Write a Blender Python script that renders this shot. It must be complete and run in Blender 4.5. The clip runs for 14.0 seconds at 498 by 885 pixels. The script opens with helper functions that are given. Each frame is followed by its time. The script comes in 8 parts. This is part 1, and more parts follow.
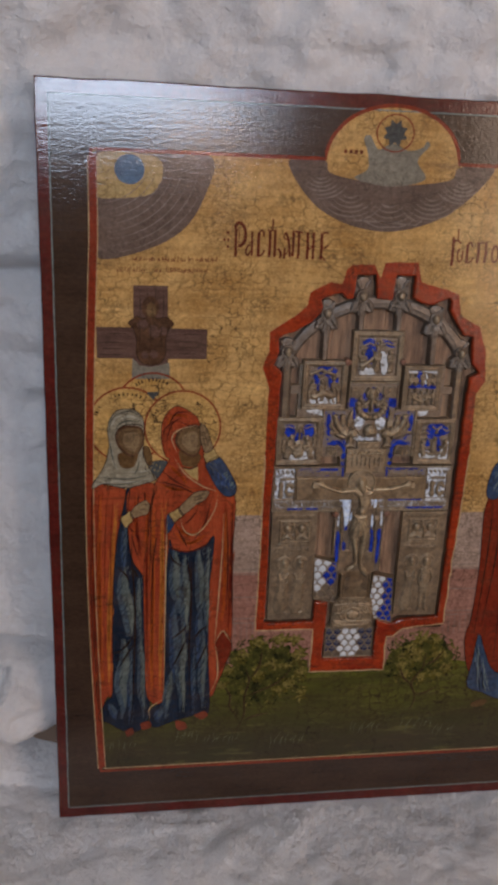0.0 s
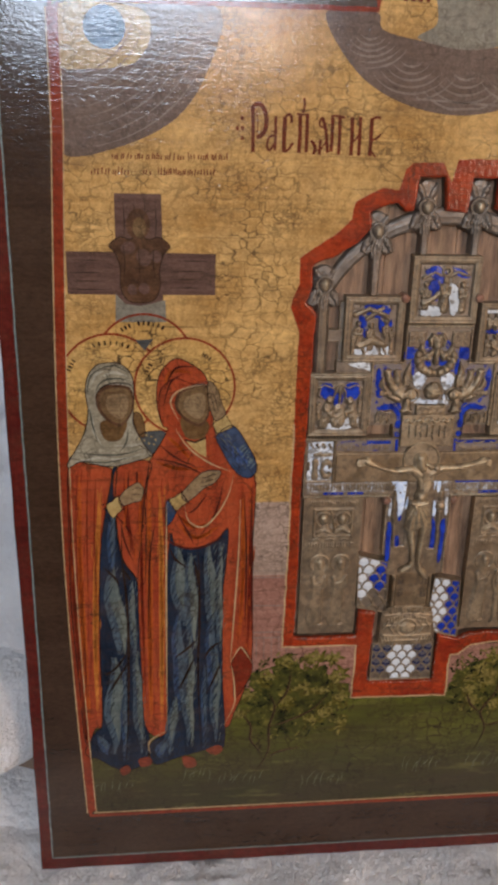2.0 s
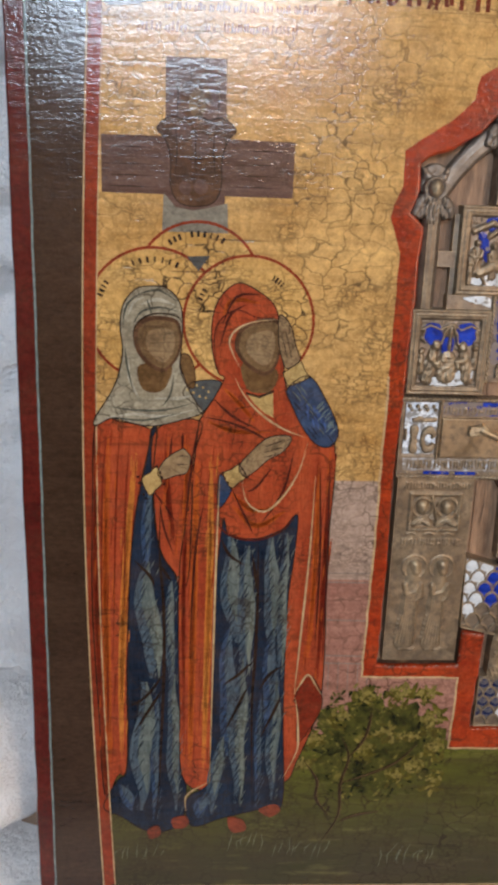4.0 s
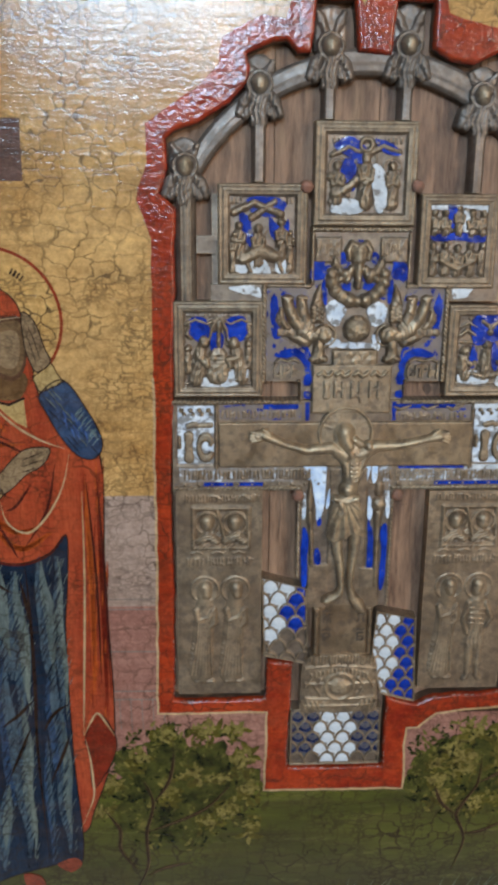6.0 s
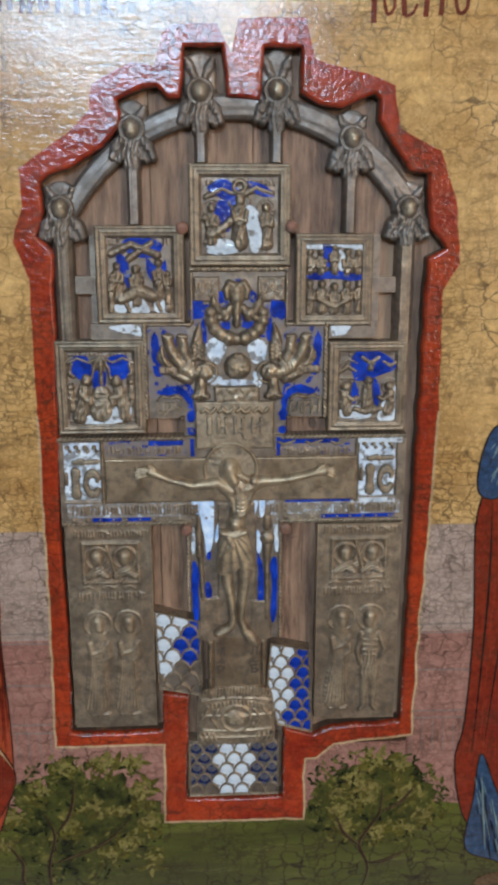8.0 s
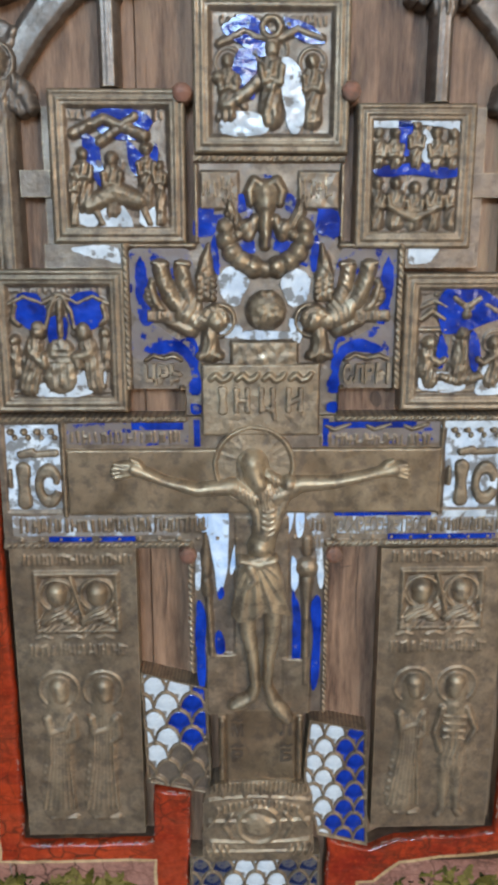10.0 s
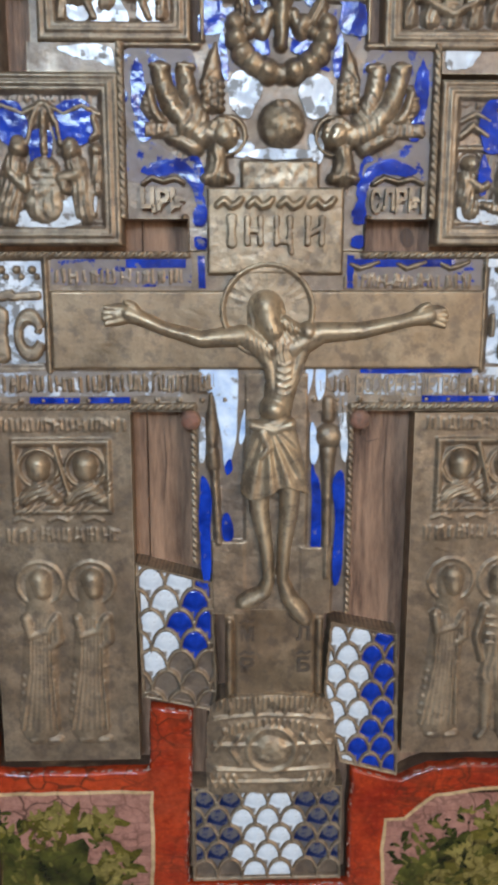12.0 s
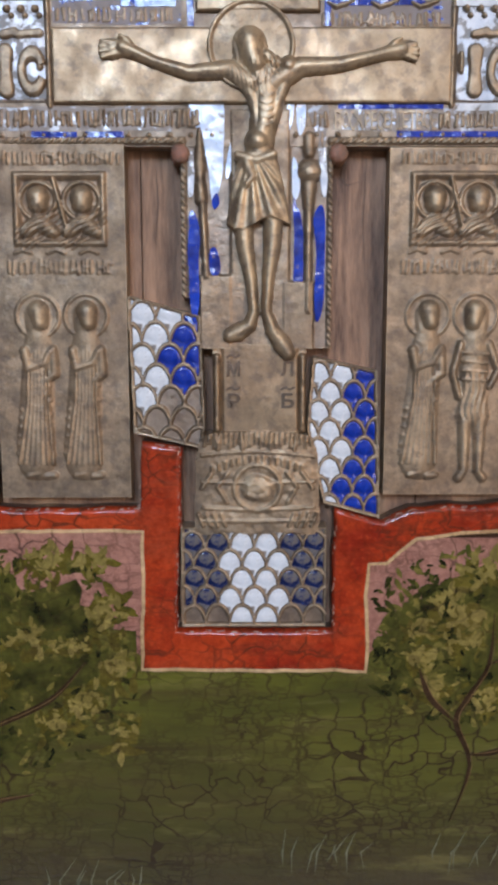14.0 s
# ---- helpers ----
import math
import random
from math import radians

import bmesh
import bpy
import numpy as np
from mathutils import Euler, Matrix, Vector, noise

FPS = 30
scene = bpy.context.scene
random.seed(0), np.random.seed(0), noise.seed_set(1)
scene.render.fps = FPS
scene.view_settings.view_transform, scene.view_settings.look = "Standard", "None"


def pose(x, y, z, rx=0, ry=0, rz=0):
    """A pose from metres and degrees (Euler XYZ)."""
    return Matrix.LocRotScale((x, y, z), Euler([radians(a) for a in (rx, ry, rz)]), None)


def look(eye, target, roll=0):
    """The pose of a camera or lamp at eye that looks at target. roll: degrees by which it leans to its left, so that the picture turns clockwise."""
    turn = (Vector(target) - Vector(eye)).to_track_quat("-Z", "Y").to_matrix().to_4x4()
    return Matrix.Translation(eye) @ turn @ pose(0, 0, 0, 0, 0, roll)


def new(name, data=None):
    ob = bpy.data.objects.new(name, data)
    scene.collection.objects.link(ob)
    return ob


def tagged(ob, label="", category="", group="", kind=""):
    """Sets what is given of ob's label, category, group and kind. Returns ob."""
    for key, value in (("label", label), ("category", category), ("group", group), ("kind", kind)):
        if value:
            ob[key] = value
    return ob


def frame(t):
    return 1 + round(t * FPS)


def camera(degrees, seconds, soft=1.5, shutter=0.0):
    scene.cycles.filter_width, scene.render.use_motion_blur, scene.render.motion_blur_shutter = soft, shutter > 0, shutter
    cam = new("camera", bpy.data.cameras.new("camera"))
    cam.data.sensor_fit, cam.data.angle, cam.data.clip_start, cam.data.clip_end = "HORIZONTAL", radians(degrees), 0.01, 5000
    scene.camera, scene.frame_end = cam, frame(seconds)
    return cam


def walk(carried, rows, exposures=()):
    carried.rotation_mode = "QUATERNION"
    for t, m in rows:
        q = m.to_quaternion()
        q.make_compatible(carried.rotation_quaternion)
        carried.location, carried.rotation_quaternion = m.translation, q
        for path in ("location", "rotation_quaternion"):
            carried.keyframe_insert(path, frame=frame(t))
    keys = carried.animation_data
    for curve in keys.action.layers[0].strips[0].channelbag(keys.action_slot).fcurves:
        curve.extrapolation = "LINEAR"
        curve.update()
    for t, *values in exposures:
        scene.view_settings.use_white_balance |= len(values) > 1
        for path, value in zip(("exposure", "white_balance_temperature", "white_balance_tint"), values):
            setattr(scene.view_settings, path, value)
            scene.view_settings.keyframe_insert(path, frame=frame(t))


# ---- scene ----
cam = camera(32.9, 14.0, soft=4.2)
# the icon's own axes: x along its width from the middle of the inset, z up its face, y away from the viewer
SEAT, LEAN = 0.45, -8.0
ICON = pose(0, 0, SEAT, LEAN)
EXPOSURES = [(0, -1.22, 7950, 26), (1.5, -0.82, 8200, 25), (2.7, -0.55, 8050, 21), (5, -0.27, 7800, 19), (5.6, -0.43, 7000, 11), (7.5, -0.55, 6650, 11), (9.8, -0.27, 6600, 10),
             (12, -0.30, 6750, 14), (14, -0.33, 6850, 22)]
PATH = [
    (0, (-0.162, -0.545, 0.483), (0.113, 1.339, -0.13), 2.4),
    (0.5, (-0.162, -0.497, 0.468), (0.063, 1.394, -0.144), 1.9),
    (1, (-0.163, -0.451, 0.482), (0.064, 1.417, -0.196), 1.8),
    (1.5, (-0.15, -0.432, 0.473), (0.062, 1.426, -0.235), 1.6),
    (2, (-0.137, -0.414, 0.44), (0.055, 1.452, -0.254), 1.5),
    (2.5, (-0.145, -0.388, 0.412), (0.024, 1.488, -0.259), 1.4),
    (2.7, (-0.151, -0.381, 0.403), (0.027, 1.508, -0.229), 1.3),
    (4.8, (-0.122, -0.309, 0.354), (-0.078, 1.616, -0.187), 1.8),
    (5, (-0.109, -0.307, 0.353), (-0.072, 1.62, -0.179), 1.6),
    (5.5, (-0.08, -0.304, 0.358), (-0.017, 1.623, -0.177), 1.1),
    (6, (-0.051, -0.3, 0.354), (0.044, 1.627, -0.173), 0.4),
    (6.5, (-0.033, -0.294, 0.346), (0.077, 1.634, -0.176), 0.2),
    (7, (-0.018, -0.296, 0.354), (0.103, 1.633, -0.16), -0.3),
    (7.5, (-0.016, -0.305, 0.357), (0.108, 1.626, -0.148), -0.4),
    (7.7, (-0.011, -0.308, 0.363), (0.104, 1.626, -0.136), -0.3),
    (9.8, (-0.006, -0.208, 0.342), (0.049, 1.728, -0.156), 0.1),
    (10, (-0.007, -0.204, 0.333), (0.042, 1.734, -0.16), 0.0),
    (10.5, (-0.01, -0.195, 0.313), (0.031, 1.748, -0.157), 0.0),
    (11, (-0.011, -0.187, 0.306), (0.04, 1.759, -0.152), 0.1),
    (11.5, (-0.007, -0.187, 0.303), (0.032, 1.765, -0.131), 0.0),
    (12, (-0.01, -0.185, 0.285), (0.047, 1.771, -0.127), 0.0),
    (12.5, (-0.014, -0.191, 0.268), (0.057, 1.768, -0.129), 0.0),
    (13, (-0.016, -0.191, 0.253), (0.051, 1.772, -0.12), 0.0),
    (13.5, (-0.011, -0.199, 0.235), (0.038, 1.773, -0.092), 0.0),
    (14, (-0.002, -0.209, 0.212), (0.005, 1.771, -0.076), -0.1),
]
walk(cam, [(t, ICON @ look(eye, target, roll)) for t, eye, target, roll in PATH],
     exposures=EXPOSURES)

from mathutils.geometry import tessellate_polygon

# ---- light ----
world = bpy.data.worlds.new("sky")
scene.world = world
world.use_nodes = True
sky = world.node_tree.nodes.new("ShaderNodeTexSky")
sky.sky_type, sky.sun_disc, sky.sun_elevation, sky.sun_rotation = "NISHITA", False, radians(35), radians(200)
world.node_tree.links.new(sky.outputs[0], world.node_tree.nodes["Background"].inputs[0])
world.node_tree.nodes["Background"].inputs[1].default_value = 0.1


def area_lamp(name, place, target, width, height, watts, colour):
    data = bpy.data.lights.new(name, "AREA")
    data.shape, data.size, data.size_y, data.energy, data.color = "RECTANGLE", width, height, watts, colour
    ob = new(name, data)
    ob.matrix_world = look(place, target)
    return ob


def bulb_lamp(name, place, radius, watts, colour):
    data = bpy.data.lights.new(name, "POINT")
    data.shadow_soft_size, data.energy, data.color = radius, watts, colour
    ob = new(name, data)
    ob.location = place
    return ob


WINDOW = (-0.20, -2.3, 1.93)
area_lamp("window_light", WINDOW, (WINDOW[0], 0, WINDOW[2]), 0.85, 0.60, 82, (0.47, 0.72, 1.0))
DOOR = (1.5, -2.3, 1.45)
area_lamp("balcony_light", DOOR, (DOOR[0], 0, DOOR[2]), 0.7, 1.5, 42, (1.0, 0.90, 0.76))
BULBS = [(0.05, -1.90, 1.47), (0.42, -1.70, 1.98)]
for place, watts in zip(BULBS, (7, 2.5)):
    bulb_lamp("bulb_light", place, 0.06, watts, (1.0, 0.66, 0.38))


# ---- materials ----
class Mat:
    """A node material built on the thing's own coordinates, in metres."""

    def __init__(self, name, rough=0.5, metal=0.0, specular=0.5):
        self.m = bpy.data.materials.new(name)
        self.m.use_nodes = True
        self.n, self.l = self.m.node_tree.nodes, self.m.node_tree.links
        self.b = self.n["Principled BSDF"]
        self.put("Roughness", rough), self.put("Metallic", metal), self.put("Specular IOR Level", specular)
        self.xyz = self.n.new("ShaderNodeTexCoord").outputs["Object"]

    def put(self, name, value):
        if hasattr(value, "is_linked"):
            self.l.new(value, self.b.inputs[name])
        else:
            self.b.inputs[name].default_value = value

    def at(self, stretch, warp=0.0, warp_scale=130):
        v = self.n.new("ShaderNodeMapping")
        v.inputs["Scale"].default_value = stretch
        self.l.new(self.xyz, v.inputs["Vector"])
        if not warp:
            return v.outputs[0]
        k = self.n.new("ShaderNodeTexNoise")
        k.inputs["Scale"].default_value = warp_scale
        self.l.new(self.xyz, k.inputs["Vector"])
        add = self.n.new("ShaderNodeVectorMath")
        add.operation = "MULTIPLY_ADD"
        add.inputs[1].default_value = (warp, warp, warp)
        self.l.new(k.outputs["Color"], add.inputs[0]), self.l.new(v.outputs[0], add.inputs[2])
        return add.outputs[0]

    def noise(self, scale, stretch=(1, 1, 1), detail=4, rough=0.6):
        k = self.n.new("ShaderNodeTexNoise")
        k.inputs["Scale"].default_value, k.inputs["Detail"].default_value, k.inputs["Roughness"].default_value = scale, detail, rough
        self.l.new(self.at(stretch), k.inputs["Vector"])
        return k.outputs["Fac"]

    def craze(self, scale, stretch=(1, 1, 1), warp=0.006):
        """Distance to the cracks of a network that runs mostly level and upright."""
        where, near = self.at(stretch, warp, 110), []
        for feature in ("F1", "F2"):
            k = self.n.new("ShaderNodeTexVoronoi")
            k.feature, k.distance = feature, "CHEBYCHEV"
            k.inputs["Scale"].default_value, k.inputs["Randomness"].default_value = scale, 0.85
            self.l.new(where, k.inputs["Vector"])
            near.append(k.outputs["Distance"])
        return self.math("SUBTRACT", near[1], near[0])

    def math(self, op, a, b):
        k = self.n.new("ShaderNodeMath")
        k.operation = op
        for socket, value in zip(k.inputs, (a, b)):
            if hasattr(value, "is_linked"):
                self.l.new(value, socket)
            else:
                socket.default_value = value
        return k.outputs[0]

    def span(self, fac, low, high, to_low=0.0, to_high=1.0):
        k = self.n.new("ShaderNodeMapRange")
        for socket, value in zip(k.inputs[1:5], (low, high, to_low, to_high)):
            socket.default_value = value
        self.l.new(fac, k.inputs[0])
        return k.outputs[0]

    def mix(self, fac, a, b, blend="MIX"):
        k = self.n.new("ShaderNodeMix")
        k.data_type, k.blend_type = "RGBA", blend
        for socket, value in zip((k.inputs[0], k.inputs[6], k.inputs[7]), (fac, a, b)):
            if hasattr(value, "is_linked"):
                self.l.new(value, socket)
            else:
                socket.default_value = value if isinstance(value, float) else (*value, 1)
        return k.outputs[2]

    def random(self, island=False):
        if island:
            return self.n.new("ShaderNodeNewGeometry").outputs["Random Per Island"]
        return self.n.new("ShaderNodeObjectInfo").outputs["Random"]

    def bump(self, height, strength, distance, under=None):
        k = self.n.new("ShaderNodeBump")
        k.inputs["Strength"].default_value, k.inputs["Distance"].default_value = strength, distance
        self.l.new(height, k.inputs["Height"])
        if under:
            self.l.new(under, k.inputs["Normal"])
        return k.outputs[0]


CRACK = (0.030, 0.018, 0.010)


def old_varnish(m, base, crack, lumps=0.0):
    """Fine cracks, brush marks and gloss of old varnish over the colour."""
    edge = m.craze(148, (0.85, 1, 1.15), 0.006)
    fine = m.craze(330, (0.65, 1, 1.4), 0.005)
    fade = m.span(m.noise(26), 0.40, 0.60, 0.10, 1.0)
    fine_fade = m.span(m.noise(33), 0.46, 0.62, 0.0, 0.8)
    line = m.math("MAXIMUM", m.math("MULTIPLY", m.span(edge, 0.015, 0.075, crack, 0.0), fade), m.math("MULTIPLY", m.span(fine, 0.03, 0.13, crack, 0.0), fine_fade))
    long_lines = m.math("MULTIPLY", m.span(m.noise(26, (0.35, 1, 14), 2), 0.655, 0.67), m.span(m.noise(11), 0.48, 0.6, 0.0, 0.7 * crack))
    line = m.math("MAXIMUM", line, long_lines)
    m.put("Base Color", m.mix(line, base, CRACK))
    # the panel bows back a little towards its top edge
    sep = m.n.new("ShaderNodeSeparateXYZ")
    m.l.new(m.xyz, sep.inputs[0])
    above = m.math("MAXIMUM", m.math("SUBTRACT", sep.outputs[2], 0.445), 0.0)
    n = m.bump(m.math("MULTIPLY", above, above), 1.0, -0.40)
    n = m.bump(line, 0.35, -0.00007, n)
    if lumps:
        n = m.bump(m.noise(520, (1, 1, 1), 3, 0.5), lumps, 0.0004, n)
    n = m.bump(m.noise(80, (0.6, 1, 6), 4, 0.55), 0.40, 0.00022, n)
    n = m.bump(m.noise(340, (0.9, 1, 1.2), 3, 0.6), 0.42, 0.00025, n)
    m.put("Normal", m.bump(m.noise(720, (0.9, 1, 1.1), 2, 0.5), 0.36, 0.00017, n))
    m.put("Specular IOR Level", 0.44)
    m.put("Roughness", m.span(m.noise(70, (1, 1, 5)), 0.3, 0.7, 0.09, 0.18))


def paint(name, dark, light, crack=0.75, grain=(1, 1, 1), patch=28, grime=0.25, lumps=0.0):
    """Old tempera under varnish, with brown grime in long rubbed patches."""
    m = Mat(name, 0.24)
    base = m.mix(m.span(m.noise(patch, grain), 0.32, 0.68), dark, light)
    base = m.mix(m.span(m.noise(42, (0.6, 1, 2.2), 6, 0.7), 0.46, 0.72, 0.0, grime), base, (0.16, 0.085, 0.045))
    base = m.mix(m.span(m.noise(24, (0.45, 1, 11), 5), 0.46, 0.70, 0.0, 0.45), base, tuple(min(1, 1.15 * c) for c in light))
    base = m.mix(m.span(m.noise(300, grain, 6, 0.75), 0.38, 0.72, 0.0, 0.65), base, tuple(0.35 * c for c in dark))
    base = m.mix(m.span(m.noise(900, (1, 1, 1), 3), 0.55, 0.75, 0.0, 0.35), base, tuple(min(1, 1.35 * c) for c in light))
    old_varnish(m, base, crack, lumps)
    return m.m


GOLD = paint("gold_ground", (0.44, 0.212, 0.060), (0.73, 0.425, 0.158), 0.75, (1, 1, 1), 28, 0.5)
HALO = paint("gold_halo", (0.50, 0.255, 0.070), (0.73, 0.43, 0.155), 1.0, (1, 1, 1), 28, 0.3)
BORDER = paint("border_brown", (0.036, 0.0175, 0.0105), (0.070, 0.0365, 0.022), 0.4, (0.8, 1, 2), 22, 0.12)
EDGE_RED = paint("edge_red", (0.070, 0.009, 0.008), (0.15, 0.020, 0.014), 0.4)
RED = paint("vermilion", (0.24, 0.020, 0.009), (0.48, 0.057, 0.015), 0.75, (1, 1, 1), 60, 0.35, 0.5)
for glossy in (BORDER, EDGE_RED):
    glossy.node_tree.nodes["Principled BSDF"].inputs["Specular IOR Level"].default_value = 0.62
RED.node_tree.nodes["Principled BSDF"].inputs["Specular IOR Level"].default_value = 0.5
ROBE = paint("robe_red", (0.29, 0.036, 0.016), (0.50, 0.086, 0.030), 0.8, (6, 1, 0.6), 20)
ROBE_MID = paint("robe_orange", (0.42, 0.060, 0.014), (0.56, 0.112, 0.020), 0.8, (5, 1, 0.6), 24)
ROBE_DARK = paint("robe_dark_red", (0.15, 0.014, 0.008), (0.27, 0.034, 0.013), 0.5)
ROBE_LIGHT = paint("robe_light", (0.52, 0.13, 0.024), (0.66, 0.22, 0.045), 0.6)
GOWN = paint("gown_blue", (0.006, 0.010, 0.019), (0.017, 0.030, 0.054), 0.6, (5, 1, 0.7), 24)
GOWN_LIGHT = paint("gown_light", (0.080, 0.105, 0.100), (0.155, 0.178, 0.155), 0.7, (4, 1, 0.8), 50)
GOWN_MID = paint("gown_mid", (0.040, 0.066, 0.092), (0.092, 0.128, 0.146), 0.7, (4, 1, 0.8), 60)
PALE_GOWN = paint("gown_grey_green", (0.115, 0.140, 0.118), (0.200, 0.220, 0.180), 0.7, (4, 1, 0.8), 50)
SLEEVE = paint("sleeve_blue", (0.016, 0.036, 0.085), (0.045, 0.085, 0.155), 0.6)
GRASS = paint("grass_stroke", (0.10, 0.10, 0.055), (0.17, 0.165, 0.10), 0.3)
VEIL = paint("veil_grey_green", (0.240, 0.196, 0.130), (0.41, 0.350, 0.245), 0.7)
SKIN = paint("umber_paint", (0.085, 0.038, 0.015), (0.20, 0.105, 0.042), 0.6)
OCHRE = paint("ochre_paint", (0.42, 0.25, 0.085), (0.58, 0.39, 0.16), 0.6)
PALM_DARK = paint("palm_umber", (0.13, 0.068, 0.030), (0.24, 0.14, 0.065), 0.6)
DARK_LINE = paint("dark_line", (0.014, 0.008, 0.006), (0.035, 0.017, 0.012), 0.2)
RED_LINE = paint("red_line", (0.20, 0.022, 0.010), (0.33, 0.048, 0.018), 0.4)
CREAM_LINE = paint("cream_line", (0.46, 0.27, 0.12), (0.66, 0.45, 0.24), 0.4)
PALE_LINE = paint("pale_line", (0.13, 0.185, 0.175), (0.25, 0.31, 0.285), 0.3)
LETTER = paint("letter_red", (0.10, 0.018, 0.010), (0.21, 0.036, 0.016), 0.4)
CLOUD = paint("cloud_mauve", (0.115, 0.070, 0.052), (0.20, 0.135, 0.105), 0.5)
CLOUD_LIGHT = paint("cloud_light", (0.20, 0.145, 0.115), (0.29, 0.22, 0.18), 0.3)
GOWN_BLUE = paint("gown_blue_light", (0.022, 0.046, 0.095), (0.050, 0.090, 0.150), 0.5)
SLATE = paint("slate_paint", (0.055, 0.058, 0.055), (0.11, 0.115, 0.11), 0.4)
MOON = paint("moon_blue", (0.035, 0.090, 0.17), (0.08, 0.17, 0.27), 0.4)
TIMBER_PAINT = paint("painted_timber", (0.085, 0.040, 0.030), (0.175, 0.095, 0.072), 0.4, (1, 1, 7), 30)
WALL_MAUVE = paint("wall_mauve", (0.35, 0.225, 0.165), (0.49, 0.34, 0.26), 0.8)
WALL_ROSE = paint("wall_rose", (0.29, 0.12, 0.086), (0.42, 0.20, 0.145), 0.8)
GREY_PAINT = paint("grey_paint", (0.18, 0.155, 0.115), (0.30, 0.265, 0.205), 0.5)


def meadow_paint():
    m = Mat("meadow_paint", 0.24)
    sep = m.n.new("ShaderNodeSeparateXYZ")
    m.l.new(m.xyz, sep.inputs[0])
    # browner below: its own paint, with some of the shade there put in
    up = m.math("ADD", sep.outputs[2], m.span(m.noise(14), 0, 1, -0.03, 0.03))
    base = m.mix(m.span(up, 0.058, 0.125), (0.050, 0.036, 0.018), (0.112, 0.110, 0.017))
    base = m.mix(m.span(m.noise(30, (0.5, 1, 2.5), 5), 0.38, 0.72, 0.0, 0.75), base, (0.036, 0.036, 0.011))
    base = m.mix(m.span(m.noise(75, (0.4, 1, 2.5), 5), 0.55, 0.75, 0.0, 0.5), base, (0.19, 0.16, 0.050))
    base = m.mix(m.span(m.noise(45, (0.3, 1, 3.5), 6, 0.7), 0.48, 0.68, 0.0, 0.6), base, (0.060, 0.040, 0.018))
    old_varnish(m, base, 1.0)
    return m.m


MEADOW = meadow_paint()


def foliage_paint(name, islands):
    m = Mat(name, 0.26)
    r = m.noise(95, (1, 1, 1.2), 3, 0.55)
    if islands:
        r = m.math("ADD", m.math("MULTIPLY", r, 0.6), m.math("MULTIPLY", m.random(True), 0.42))
    a = m.mix(m.span(r, 0.36, 0.52), (0.012, 0.013, 0.005), (0.070, 0.066, 0.014))
    base = m.mix(m.span(r, 0.56, 0.74), a, (0.22, 0.165, 0.040))
    base = m.mix(m.span(m.noise(400, (1, 1, 1), 4), 0.42, 0.66, 0.0, 0.7), base, (0.040, 0.040, 0.011))
    old_varnish(m, base, 0.5)
    return m.m


FOLIAGE = foliage_paint("foliage_paint", False)
LEAF_DABS = foliage_paint("leaf_dabs", True)


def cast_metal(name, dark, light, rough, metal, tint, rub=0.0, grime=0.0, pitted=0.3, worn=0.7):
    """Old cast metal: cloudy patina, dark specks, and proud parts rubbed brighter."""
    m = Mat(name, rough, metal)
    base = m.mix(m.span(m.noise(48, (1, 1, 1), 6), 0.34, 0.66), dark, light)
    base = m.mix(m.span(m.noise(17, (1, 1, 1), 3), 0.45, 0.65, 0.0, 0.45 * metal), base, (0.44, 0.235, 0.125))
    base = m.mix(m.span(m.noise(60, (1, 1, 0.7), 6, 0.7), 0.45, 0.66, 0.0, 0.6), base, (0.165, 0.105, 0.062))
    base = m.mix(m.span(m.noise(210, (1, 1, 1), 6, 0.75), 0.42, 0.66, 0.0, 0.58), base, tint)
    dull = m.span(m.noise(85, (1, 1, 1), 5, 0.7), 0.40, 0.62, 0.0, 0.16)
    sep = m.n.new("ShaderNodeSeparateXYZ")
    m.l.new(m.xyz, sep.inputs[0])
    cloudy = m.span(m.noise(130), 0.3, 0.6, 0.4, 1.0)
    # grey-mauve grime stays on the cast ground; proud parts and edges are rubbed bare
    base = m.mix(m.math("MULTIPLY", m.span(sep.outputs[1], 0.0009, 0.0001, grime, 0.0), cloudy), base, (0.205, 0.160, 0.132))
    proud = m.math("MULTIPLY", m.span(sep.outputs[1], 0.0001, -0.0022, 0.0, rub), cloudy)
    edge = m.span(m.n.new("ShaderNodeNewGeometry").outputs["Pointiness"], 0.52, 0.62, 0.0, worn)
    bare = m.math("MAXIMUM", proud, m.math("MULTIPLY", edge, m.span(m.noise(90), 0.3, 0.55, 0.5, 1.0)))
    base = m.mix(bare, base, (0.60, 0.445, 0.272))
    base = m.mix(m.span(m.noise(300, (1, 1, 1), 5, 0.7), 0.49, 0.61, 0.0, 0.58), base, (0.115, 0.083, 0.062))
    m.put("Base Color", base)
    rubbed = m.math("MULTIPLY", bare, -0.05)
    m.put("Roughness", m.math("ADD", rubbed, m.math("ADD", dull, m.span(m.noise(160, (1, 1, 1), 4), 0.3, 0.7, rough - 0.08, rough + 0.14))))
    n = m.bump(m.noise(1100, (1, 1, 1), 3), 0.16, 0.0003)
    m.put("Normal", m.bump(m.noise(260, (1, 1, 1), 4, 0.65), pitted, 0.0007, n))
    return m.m


